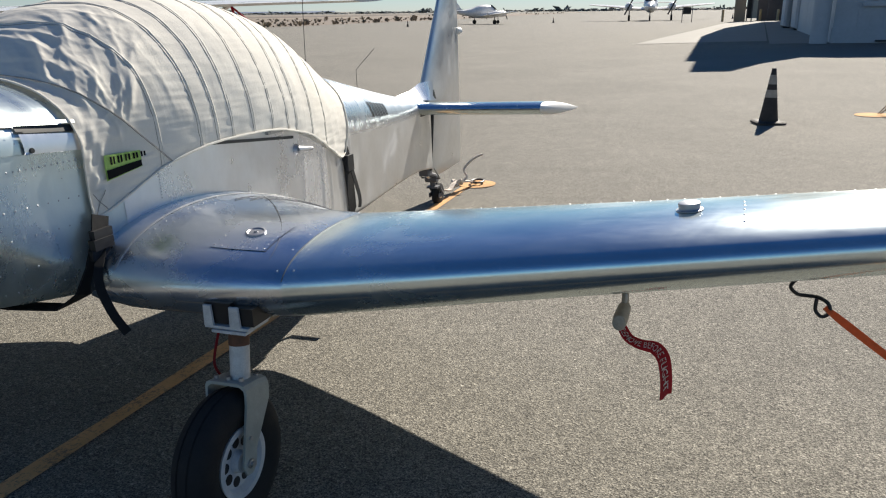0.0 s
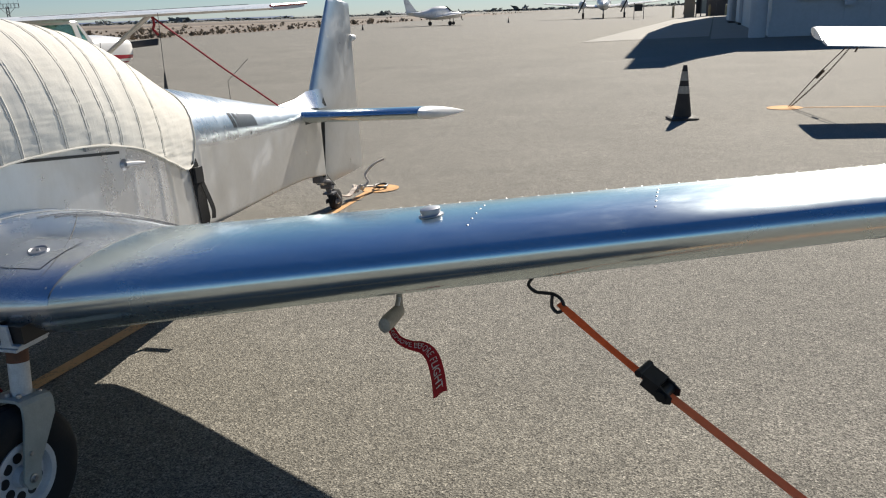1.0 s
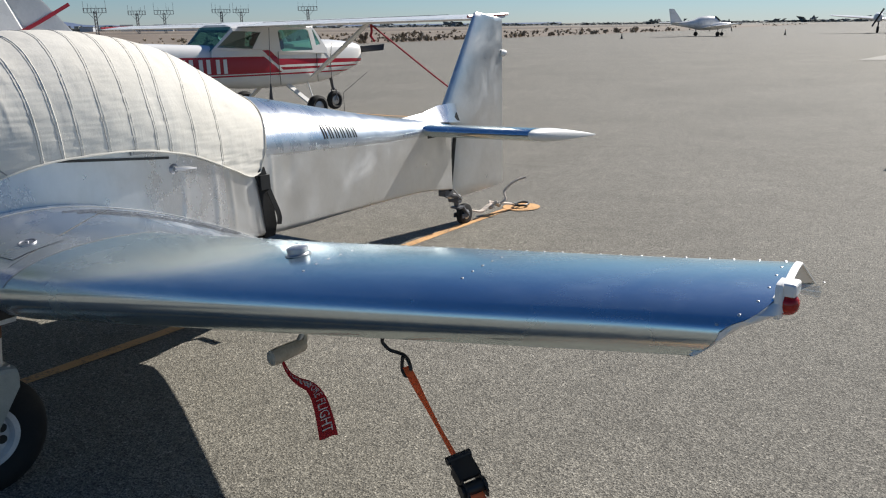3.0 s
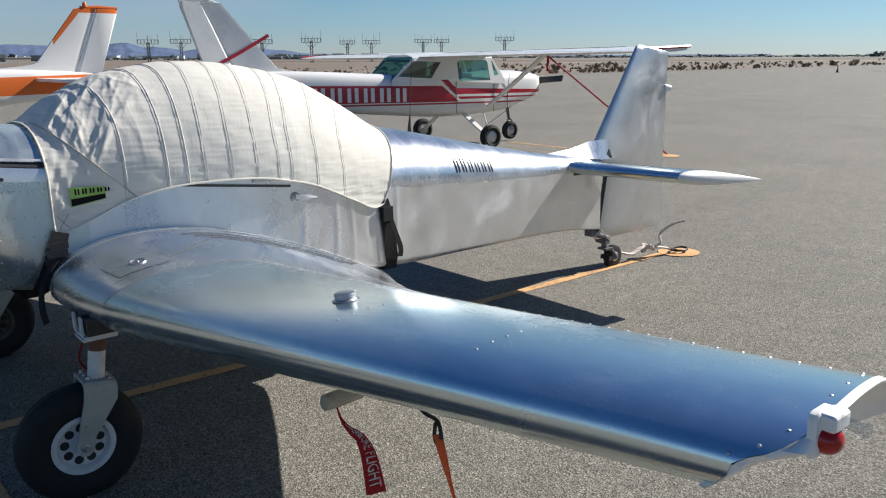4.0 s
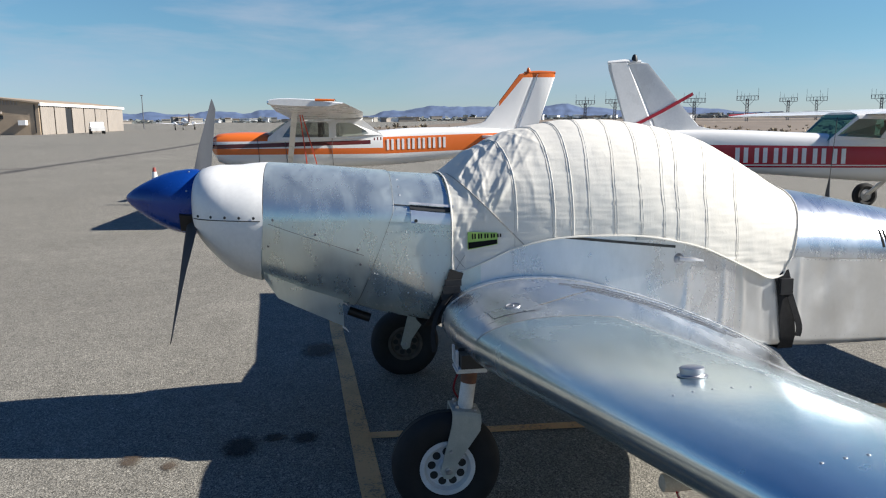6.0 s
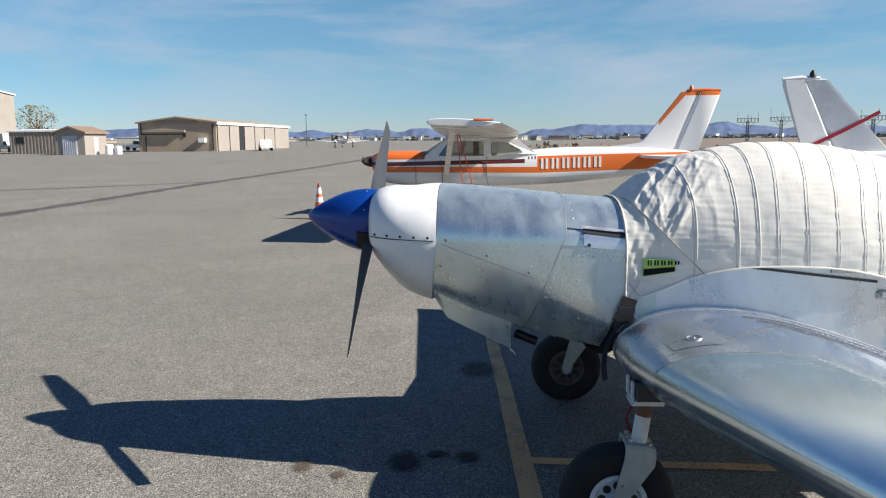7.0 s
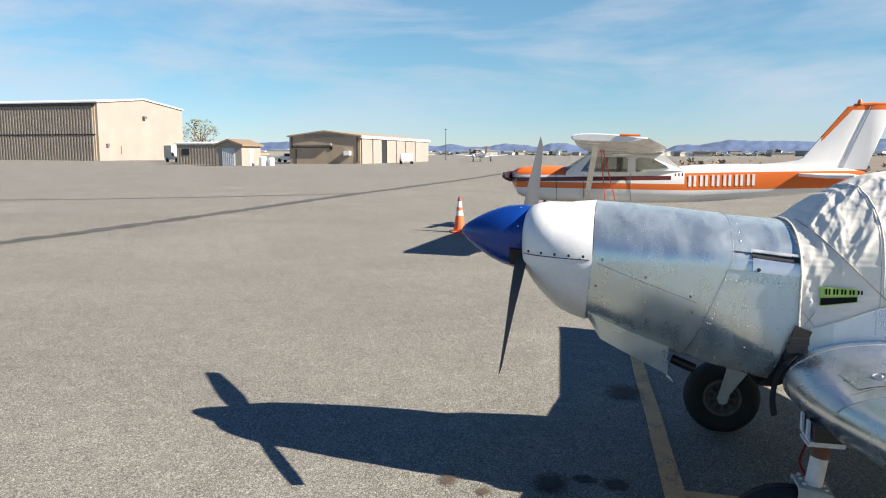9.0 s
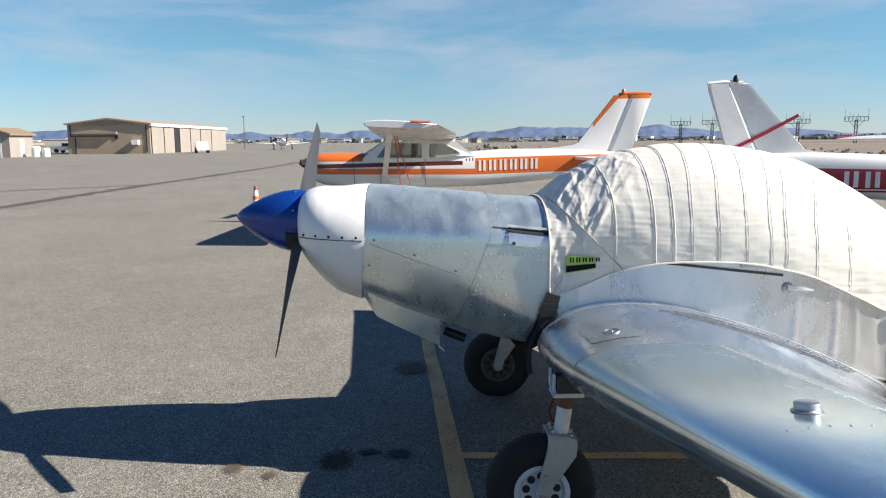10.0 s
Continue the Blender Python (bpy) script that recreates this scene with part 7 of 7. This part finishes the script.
part("cable_tray", Shape().box(6.9, 9.4, 34.42, 34.52, 1.45, 1.62).box(7.4, 7.6, 34.42, 34.52, 1.62, 2.4).box(8.6, 9.0, 34.36, 34.52, 1.2, 1.62).done("cable_tray", M["grey_wall"], False), bld, "painted conduit and boxes on the wall")
part("wall_drain", Shape().box(7.5, 8.1, 34.40, 34.6, 0.10, 0.16).done("wall_drain", M["dark"], False), bld)


def pad_slab(xl, xr, y0, y1, count):
    """Slab whose long sides lean over to the building."""
    ys = steps(y0, y1, count)
    v = [on_ground(xl(y) + (xr(y) - xl(y)) * i / 4, y, 0.012) for y in ys for i in range(5)]
    f = [(j * 5 + i, j * 5 + i + 1, (j + 1) * 5 + i + 1, (j + 1) * 5 + i) for j in range(count) for i in range(4)]
    return tagged(part("concrete_pad", mesh_of("concrete_pad", v, f, M["concrete"], False)), "pale concrete pad beside the building", "pavement", kind="structure")


def joint_x(y):
    return 3.66 + (y - 36) * 0.0295


pad_slab(lambda y: -2.2 + (y - 37) * 0.075, lambda y: joint_x(y) - 0.04, 37.6, 90, 24)
pad_slab(lambda y: joint_x(y) + 0.04, lambda y: 7.8, 34.6, 90, 24)
gate = thing("equipment_rack", "tan pillar, glazed screens and bollards beside the grey building", "fence")
part("pillar", Shape().box(2.15, 3.30, 91.8, 92.8, -0.3, 4.2).done("pillar", M["tan"], False), gate, "tan pillar")
for x in (3.45, 3.95, 4.55, 5.6):
    part("post", Shape().box(x - 0.06, x + 0.06, 91.9, 92.1, -0.3, 3.6).done("post", M["lattice"], False), gate)
part("pane", Shape().box(3.51, 3.89, 91.98, 92.02, 0.3, 3.4).done("pane", M["dark"], False), gate)
part("pane", Shape().box(4.01, 4.49, 91.98, 92.02, 0.3, 3.4).done("pane", M["gear_paint"], False), gate)
# the back wall is coloured dark in place of the shade on it
part("back_wall", Shape().box(4.6, 7.8, 96.4, 96.8, -0.3, 4.2).done("back_wall", M["lattice"], False), gate, "back wall with its shade put into a dark colour")
for x, y in ((0.95, 95.0), (6.55, 91.0), (4.9, 94.0)):
    part("bollard", Shape().spin([(-0.3, 0.14), (1.15, 0.14), (1.22, 0.09), (1.24, 0.0)], (x, y, 0), (0, 0, 1), 14, True).done("bollard", M["bollard"]), gate, "weathered yellow bollard")
sgn = thing("apron_sign", "small dark sign on two posts at the apron edge", "sign", Matrix.Translation(on_ground(-3.1, 98)))
part("post", Shape().box(-0.6, -0.52, -0.04, 0.04, 0, 1.9).done("post", M["lattice"], False), sgn)
part("post", Shape().box(0.52, 0.6, -0.04, 0.04, 0, 1.9).done("post", M["lattice"], False), sgn)
part("board", Shape().box(-0.5, 0.42, -0.08, -0.04, 0.95, 1.75).done("board", M["dark"], False), sgn)


# ---------------------------------------------------------------- low-wing neighbour, only its port wing reaches into view
low = thing("white_low_wing_aircraft", "white low-wing light aircraft with squared wing, chained to the apron", "aircraft")
def plain_wing(x0, x1, ya, yb, za, zb, sh=None):
    rings = []
    for x in (x0, x0 + 0.05, x1):
        k = 0.8 if x == x0 else 1.0
        c = yb - ya
        rise = 0.06 * (4.1 - x)
        up = [(x, ya + c * s, za + (zb - za) * s + sym_foil(s, 0.13) * c * k + rise * 0.5) for s in SC[::-1]]
        lo = [(x, ya + c * s, za + (zb - za) * s - sym_foil(s, 0.13) * c * k + rise * 0.5) for s in SC[1:-1]]
        rings.append(up + lo)
    return (sh or Shape()).loft(rings)


part("wing", plain_wing(4.34, 8.6, 11.35, 10.25, 1.08, 0.98).done("wing", M["white_paint"]), low, "white square-tipped wing")
part("aileron", Shape().loft([[(5.10, 10.28, 1.0), (5.10, 9.96, 0.885), (5.10, 9.96, 0.872), (5.10, 10.28, 0.94)], [(8.0, 10.28, 0.91), (8.0, 9.96, 0.80), (8.0, 9.96, 0.787), (8.0, 10.28, 0.855)]]).done("aileron", M["white_paint"], False), low)
part("wing_edge", Shape().loft([[(4.34, 10.27, 1.01), (4.36, 10.0, 0.935), (4.36, 10.0, 0.922), (4.34, 10.27, 0.95)], [(5.07, 10.27, 0.985), (5.07, 10.0, 0.905), (5.07, 10.0, 0.892), (5.07, 10.27, 0.925)]]).done("wing_edge", M["white_paint"], False), low)
fr = []
for y, w, zb, zt in ((7.2, 0.05, 1.1, 1.25), (8.5, 0.3, 0.85, 1.35), (10.0, 0.52, 0.62, 1.55), (11.3, 0.55, 0.6, 1.95), (12.3, 0.5, 0.65, 1.3), (13.4, 0.3, 0.8, 1.15)):
    fr.append([(9.05 + w * math.copysign(abs(math.cos(t)) ** 0.7, math.cos(t)), y, (zb + zt) / 2 + (zt - zb) / 2 * math.sin(t)) for t in (2 * math.pi * k / 20 for k in range(20))])
part("fuselage", Shape().loft(fr).done("fuselage", M["white_paint"]), low)
for y, x in ((10.9, 7.6), (12.7, 9.05)):
    gz0 = ground_z(x, y)
    part("wheel", Shape().spin([(-0.07, 0.1), (-0.07, 0.2), (0.07, 0.2), (0.07, 0.1)], (x, y, gz0 + 0.2), (1, 0, 0), 20, True).done("wheel", M["rubber"]), low)
    part("gear_leg", Shape().tube([(x, y, gz0 + 0.2), (x, y, 0.95)], 0.035, 10).done("gear_leg", M["gear_white"]), low)
chain = thing("wing_chain", "rusty chain and rope from the white wing to an apron anchor", "tie-down rope")
ca, cb = Vector((4.80, 10.75, 0.985)), on_ground(4.17, 11.45, 0.02)
pts = [ca.lerp(cb, t) + Vector((0.03, 0, -0.05 * math.sin(math.pi * t))) for t in steps(0, 1, 40)]
ch = Shape()
for i, (p, q) in enumerate(zip(pts, pts[1:])):
    dd = (q - p).normalized()
    s1 = dd.orthogonal().normalized() if i % 2 else dd.cross(dd.orthogonal()).normalized()
    o = (p + q) / 2
    ch.tube([o + dd * 0.022 * math.cos(t) + s1 * 0.010 * math.sin(t) for t in (2 * math.pi * k / 8 for k in range(9))], 0.004, 4)
part("chain_links", ch.done("chain_links", M["old_chain"]), chain)
part("rope_line", Shape().tube([ca + Vector((0, 0, 0)), ca.lerp(cb, 0.5) + Vector((-0.02, 0, 0.01)), cb], 0.007, 6).tube([ca.lerp(cb, 0.45), ca.lerp(cb, 0.5), ca.lerp(cb, 0.56)], 0.018, 6).tube([ca, ca + Vector((0.03, 0, -0.13)), ca + Vector((0.01, 0.02, -0.18))], 0.012, 6).done("rope_line", M["old_chain"]), chain)


# ---------------------------------------------------------------- distant twins
def twin(x, y, yaw, label, stripe, size=1.0):
    a = thing("twin_engine_aircraft", label, "aircraft", Matrix.Translation(on_ground(x, y)) @ Matrix.Rotation(yaw, 4, "Z") @ Matrix.Scale(size, 4), "distant parked aircraft")
    S = [(0.0, 0.06, 1.15, 1.3), (0.5, 0.3, 0.95, 1.5), (1.6, 0.55, 0.75, 1.75), (2.4, 0.62, 0.7, 2.3), (4.2, 0.62, 0.7, 2.3), (5.5, 0.45, 0.9, 1.95), (7.5, 0.2, 1.2, 1.7), (8.8, 0.05, 1.4, 1.6)]
    def ring(v):
        w, zb, zt = spline(S, v)
        return [(w * math.cos(t), v, (zb + zt) / 2 + (zt - zb) / 2 * math.sin(t)) for t in (2 * math.pi * k / 20 for k in range(20))]
    part("fuselage", Shape().loft([ring(v) for v in steps(0.0, 8.8, 28)]).done("fuselage", M["white_paint"]), a)
    part("windscreen", Shape().loft([[(-0.5, 1.55, 1.75), (0.5, 1.55, 1.75)], [(-0.42, 2.35, 2.32), (0.42, 2.35, 2.32)]], False).done("windscreen", M["dark"], False), a)
    part("side_stripe", Shape().box(-0.635, 0.635, 2.0, 4.6, 1.35, 1.5).done("side_stripe", stripe, False), a)
    for sd in (1, -1):
        part("wing", Shape().loft([[(sd * u, v0 + c * s, 0.95 + 0.09 * u + th * f) for s, f in ((0, 0), (0.1, 0.5), (0.4, 1), (1, 0), (0.5, -0.5), (0.1, -0.4))] for u, v0, c, th in ((0.3, 2.6, 2.0, 0.2), (3.2, 2.8, 1.6, 0.15), (5.6, 3.1, 1.0, 0.07))]).done("wing", M["white_paint"]), a)
        part("nacelle", Shape().spin([(0, 0.12), (0.08, 0.3), (0.6, 0.38), (1.8, 0.36), (3.0, 0.1)], (sd * 1.9, 1.5, 1.25), (0, 1, 0), 16, True).done("nacelle", M["white_paint"]), a)
        part("propeller", Shape().strap([(sd * 1.9 - 0.35, 1.42, 0.55), (sd * 1.9, 1.42, 1.25), (sd * 1.9 + 0.35, 1.42, 1.95)], 0.13, 0.03, (0, 1, 0)).done("propeller", M["black_metal"]), a)
        part("tailplane", Shape().loft([[(sd * u, v, 1.65 + dz) for v, dz in ((v0, 0), (v0 + 0.4, 0.05), (v0 + c, 0), (v0 + 0.4, -0.05))] for u, v0, c in ((0.0, 7.7, 1.1), (2.4, 8.0, 0.7))]).done("tailplane", M["white_paint"], False), a)
        part("wheel", Shape().spin([(-0.09, 0.1), (-0.09, 0.26), (0.09, 0.26), (0.09, 0.1)], (sd * 1.9, 3.3, 0.26), (1, 0, 0), 16, True).done("wheel", M["rubber"]), a)
        part("gear_leg", Shape().tube([(sd * 1.9, 3.3, 0.26), (sd * 1.9, 3.3, 1.1)], 0.05, 8).done("gear_leg", M["lattice"]), a)
    part("wheel", Shape().spin([(-0.07, 0.1), (-0.07, 0.22), (0.07, 0.22), (0.07, 0.1)], (0, 0.9, 0.22), (1, 0, 0), 16, True).done("wheel", M["rubber"]), a)
    part("gear_leg", Shape().tube([(0, 0.9, 0.22), (0, 0.9, 1.0)], 0.045, 8).done("gear_leg", M["lattice"]), a)
    part("fin", Shape().loft([[(0.05, 7.0, 1.6), (0.05, 8.8, 1.6), (0.03, 9.2, 3.2), (0.03, 8.5, 3.2)], [(-0.05, 7.0, 1.6), (-0.05, 8.8, 1.6), (-0.03, 9.2, 3.2), (-0.03, 8.5, 3.2)]]).done("fin", stripe, False), a)
    return a


twin(-27.6, 104.0, radians(150), "white twin-engined aircraft with dark stripe on the far apron", M["white_paint"], 1.05)
twin(-9.1, 115.0, radians(5), "white twin-engined aircraft seen nose-on on the far apron", M["white_paint"], 1.6)
twin(-160.0, -31.0, radians(-70), "small white aircraft with maroon tail far across the apron", M["maroon"])

# ---------------------------------------------------------------- radio masts, horizon clutter, scrub, hills
def mast(x, y, h, seed):
    rnd = random.Random(seed)
    a = thing("antenna_mast", "grey lattice mast with a wide tray of antenna rods", "antenna mast", Matrix.Translation(on_ground(x, y)) @ Matrix.Rotation(math.atan2(-x, y) + rnd.uniform(-0.35, 0.35), 4, "Z"), "antenna masts")
    t = Shape()
    for sx in (-0.35, 0.35):
        for sy in (-0.35, 0.35):
            t.box(sx - 0.06, sx + 0.06, sy - 0.06, sy + 0.06, 0, h)
    n = int(h / 0.9)
    for i in range(n):
        z0, z1 = h * i / n, h * (i + 1) / n
        for s in (-0.35, 0.35):
            t.tube([(-0.35, s, z0), (0.35, s, z1)], 0.04, 4).tube([(0.35, s, z0), (-0.35, s, z1)], 0.04, 4)
    part("lattice_tower", t.done("lattice_tower", M["lattice"], False), a)
    c = Shape()
    w = rnd.uniform(2.7, 3.3)
    for y in (-0.5, 0.5):
        for z in (h - 0.5, h + 0.75):
            c.box(-w, w, y - 0.05, y + 0.05, z, z + 0.12)
        for i in range(7):
            u = -w + 2 * w * i / 6
            c.box(u - 0.045, u + 0.045, y - 0.045, y + 0.045, h - 0.5, h + 0.85)
    for i in range(7):
        u = -w + 2 * w * i / 6
        c.box(u - 0.04, u + 0.04, -0.5, 0.5, h - 0.48, h - 0.40)
    for sg in (-1, 1):
        c.tube([(sg * 0.35, 0, h - 2.2), (sg * w * 0.62, 0, h - 0.45)], 0.06, 4)
    part("antenna_tray", c.done("antenna_tray", M["lattice"], False), a)
    for u, hh in ((-w, rnd.uniform(1.6, 3.0)), (w, rnd.uniform(1.6, 3.0)), (rnd.uniform(-0.6, 0.6) * w, rnd.uniform(0.8, 2.6)), (rnd.uniform(-0.6, 0.6) * w, rnd.uniform(0.6, 1.6)), (rnd.uniform(-0.6, 0.6) * w, rnd.uniform(0.6, 1.6))):
        part("antenna_rod", Shape().box(u - 0.035, u + 0.035, -0.035, 0.035, h, h + 0.75 + hh).done("antenna_rod", M["lattice"], False), a)


for i, (u, v, d, h) in enumerate(((-0.949, 0.316, 265, 6.6), (-0.936, 0.351, 265, 6.8), (-0.898, 0.439, 250, 6.4), (-0.870, 0.493, 250, 6.8), (-0.847, 0.532, 290, 6.8), (-0.830, 0.557, 290, 6.9),
                                  (-0.792, 0.611, 300, 7.4), (-0.777, 0.629, 300, 7.4), (-0.724, 0.690, 280, 7.6))):
    mast(3.6 + u * d, 0.6 + v * d, h, i)
pole = thing("light_pole", "thin dark lamp pole beyond the tan hangar", "pole", Matrix.Translation(on_ground(-191, -46)))
part("pole", Shape().tube([(0, 0, 0), (0, 0, 8.0)], [0.12, 0.08], 8).box(-0.5, 0.5, -0.2, 0.2, 7.9, 8.1).done("pole", M["lattice"]), pole)

rnd = random.Random(7)
far_mats = [M["white_roof"], M["beige"], M["tan"], M["grey_wall"], M["concrete"]]
far_shapes = [Shape() for _ in far_mats]
for i in range(260):
    a = rnd.uniform(radians(52), radians(128))
    d = rnd.uniform(520, 1200)
    x, y = 3.6 - math.sin(a) * d, math.cos(a) * d
    w, h = rnd.uniform(4, 16) * (2.2 if rnd.random() < 0.12 else 1), rnd.uniform(2.2, 5.0)
    k = rnd.choice((0, 0, 1, 2, 3, 4))
    mt = Matrix.Translation((x, y, ground_z(x, y) - 0.5)) @ Matrix.Rotation(a + rnd.uniform(-0.4, 0.4), 4, "Z")
    far_shapes[k].box(-w / 2, w / 2, -4, 4, 0, h, mt).box(-w / 2 - 0.4, w / 2 + 0.4, -4.4, 4.4, h, h + 0.4, mt)
town = thing("distant_buildings", "strip of low pale buildings along the horizon", "buildings", kind="stuff")
for sh, mt in zip(far_shapes, far_mats):
    part("building_row", sh.done("building_row", mt, False), town)

M["dirt"] = painted("dry_desert_dirt", (0.20, 0.155, 0.115), 0.95, 0.2, 0.15, 0.4)
M["bush"] = painted("dry_grey_green_brush", (0.22, 0.18, 0.13), 0.95, 0.3, 2.0)
M["tree_leaf"] = painted("pale_olive_foliage", (0.20, 0.19, 0.10), 0.9, 0.3, 1.0)
EDGE = [(-150, 5), (-80, 22), (-53, 55), (-52, 95), (-54, 165), (-75, 400)]
dv, df = [], []
for i in range(len(EDGE) - 1):
    for k in range(8):
        p = Vector(EDGE[i]).lerp(Vector(EDGE[i + 1]), k / 8)
        nrm2 = Vector((-0.96, 0.28))
        for j, dist in enumerate((0, 12, 40, 100, 250, 700)):
            q = p + nrm2 * dist
            dv.append(on_ground(q.x, q.y, 0.06 if dist else 0.015))
n_rows = len(dv) // 6
df = [(i * 6 + j, i * 6 + j + 1, (i + 1) * 6 + j + 1, (i + 1) * 6 + j) for i in range(n_rows - 1) for j in range(5)]
tagged(part("desert_strip", mesh_of("desert_strip", dv, df, M["dirt"], False)), "dry brown desert verge beyond the apron edge", "ground", kind="structure")
M["brush_pale"] = painted("pale_dry_brush", (0.36, 0.29, 0.20), 0.95, 0.3, 2.0)
for which, count, mat_name in ((0, 130, "bush"), (1, 560, "brush_pale")):
    bs = Shape()
    for i in range(count):
        e = rnd.choice((0, 1, 1, 2, 2, 2, 3, 3, 3, 4))
        p = Vector(EDGE[e]).lerp(Vector(EDGE[e + 1]), rnd.random())
        q = p + Vector((-0.96, 0.28)) * (rnd.random() ** 2.2 * (60 if which else 35) + 0.8)
        o = on_ground(q.x, q.y, 0.0)
        s = rnd.uniform(0.18, 0.45) * (1.8 if rnd.random() < 0.10 else 1) * (0.8 if which else 1.0)
        for k in range(22):
            a, lean = rnd.uniform(0, 6.283), rnd.uniform(0.1, 1.2)
            tip = o + Vector((math.cos(a) * math.sin(lean), math.sin(a) * math.sin(lean), math.cos(lean) * 0.9 + 0.1)) * s * rnd.uniform(0.8, 1.5)
            root = o + Vector((rnd.uniform(-0.3, 0.3), rnd.uniform(-0.3, 0.3), 0)) * s
            w = Vector((rnd.uniform(-1, 1), rnd.uniform(-1, 1), 0.3)) * s * 0.28
            bs.add([root - w * 0.4, root + w * 0.4, tip + w, tip - w * 0.6 + Vector((0, 0, s * 0.15))], [(0, 1, 2, 3)])
    tagged(part("desert_brush", bs.done("desert_brush", M[mat_name], False)), "low dry brush along the apron edge", "brush", kind="stuff")

# dark tree line and tracks in the desert towards the horizon
M["far_green"] = painted("hazy_dark_far_trees", (0.14, 0.155, 0.15), 1.0, 0.2, 0.05)
tl_ = Shape()
for i in range(1500):
    a = rnd.uniform(radians(-12), radians(128))
    d = rnd.uniform(650, 1000)
    x, y = 3.6 - math.sin(a) * d, math.cos(a) * d
    h = rnd.uniform(1.2, 2.8) * (2.2 if rnd.random() < 0.08 else 1)
    w = rnd.uniform(3, 9)
    o = Vector((x, y, ground_z(x, y) - 0.5))
    for k in range(5):
        c = o + Vector((rnd.uniform(-w, w), rnd.uniform(-w, w), h * rnd.uniform(0.3, 0.7)))
        v = [c + Vector((rnd.uniform(-1, 1) * w * 0.5, rnd.uniform(-1, 1) * w * 0.5, rnd.uniform(-0.6, 0.5) * h)) for _ in range(5)]
        tl_.add(v, [(0, 1, 2), (0, 2, 3), (0, 3, 4), (1, 2, 4), (2, 3, 4), (0, 1, 4)])
tagged(part("far_tree_line", tl_.done("far_tree_line", M["far_green"], False)), "hazy dark line of trees along the horizon", "trees", kind="stuff")
M["far_track"] = painted("pale_desert_track", (0.36, 0.30, 0.23), 0.95, 0.1, 0.1)
for pts, w, mt, lab in (([(-70, 420), (-95, 240), (-130, 160), (-220, 110)], 9, M["far_track"], "pale dirt track across the desert"), ([(-130, 420), (-150, 260), (-220, 180), (-330, 130)], 14, M["sealer"], "dark far road strip across the desert"), ([(-190, 500), (-230, 330), (-330, 230), (-520, 170)], 16, M["far_track"], "pale far taxiway strip across the desert")):
    tagged(part("far_track", ribbon(Shape(), pts, w, 0.10, 6.0, 0.8).done("far_track", mt, False)), lab, "track", kind="structure")

tree = thing("desert_tree", "pale olive feathery tree behind the beige hangar", "tree", Matrix.Translation(on_ground(-150, -93)))
tr = Shape().tube([(0, 0, 0), (0.2, 0.1, 2.5), (0, 0.3, 5)], [0.3, 0.22, 0.12], 8)
for k in range(7):
    a = k * 0.9
    tr.tube([(0.1, 0.1, 2.2 + 0.3 * k), (math.cos(a) * 1.6, math.sin(a) * 1.6, 4.5 + 0.4 * k), (math.cos(a) * 3.0, math.sin(a) * 3.0, 5.5 + 0.45 * k)], [0.12, 0.08, 0.03], 5)
part("trunk", tr.done("trunk", M["rust"]), tree)
lf = Shape()
for i in range(1500):
    a, r, z = rnd.uniform(0, 6.283), 4.2 * math.sqrt(rnd.random()), rnd.uniform(3.0, 8.8)
    r *= math.sqrt(max(0.05, 1 - ((z - 5.6) / 3.4) ** 2))
    if noise.noise(Vector((math.cos(a) * r * 0.7, math.sin(a) * r * 0.7, z * 0.7))) < -0.12:
        continue
    c = Vector((math.cos(a) * r, math.sin(a) * r, z))
    v = [c + Vector((rnd.uniform(-1, 1), rnd.uniform(-1, 1), rnd.uniform(-1, 1))) * 0.28 for _ in range(3)]
    lf.add(v, [(0, 1, 2)])
part("crown", lf.done("crown", M["tree_leaf"], False), tree)

# distance haze is put into the hills' blue colour
M["hills"] = painted("haze_blue_distant_rock", (0.078, 0.118, 0.215), 1.0, 0.12, 0.004)
hv, hf = [], []
NH, NR = 900, 14
for i in range(NH + 1):
    a = radians(28) + radians(125) * i / NH
    k = max(0.0, min(1.0, (a - radians(54)) / radians(16)))
    ridge = 0.40 + 0.62 * noise.noise(Vector((a * 10, 0.4, 0))) + 0.42 * noise.noise(Vector((a * 24, 3, 0))) + 0.15 * noise.noise(Vector((a * 46, 5, 0))) + 0.06 * noise.noise(Vector((a * 110, 8, 0)))
    h = 8 + k * (14 + 58 * max(0.0, ridge))
    ux, uy = -math.sin(a), math.cos(a)
    for j in range(NR):
        u = j / (NR - 1)
        d = 2700 + 900 * u
        gully = (noise.noise(Vector((a * 55 + u, u * 2.5, 1))) * 0.20 + noise.noise(Vector((a * 140, u * 6, 4))) * 0.10) * (1 - u) * 2.0 + noise.noise(Vector((a * 210, u * 9, 7))) * 0.035
        hv.append((ux * d, uy * d, -3 + h * (u ** 0.9) * (1 + gully)))
hf = [(i * NR + j, i * NR + j + 1, (i + 1) * NR + j + 1, (i + 1) * NR + j) for i in range(NH) for j in range(NR - 1)]
tagged(part("distant_hills", mesh_of("distant_hills", hv, hf, M["hills"], True, 180)), "jagged desert mountains on the horizon, distance haze painted in as blue-grey", "mountains", kind="structure")
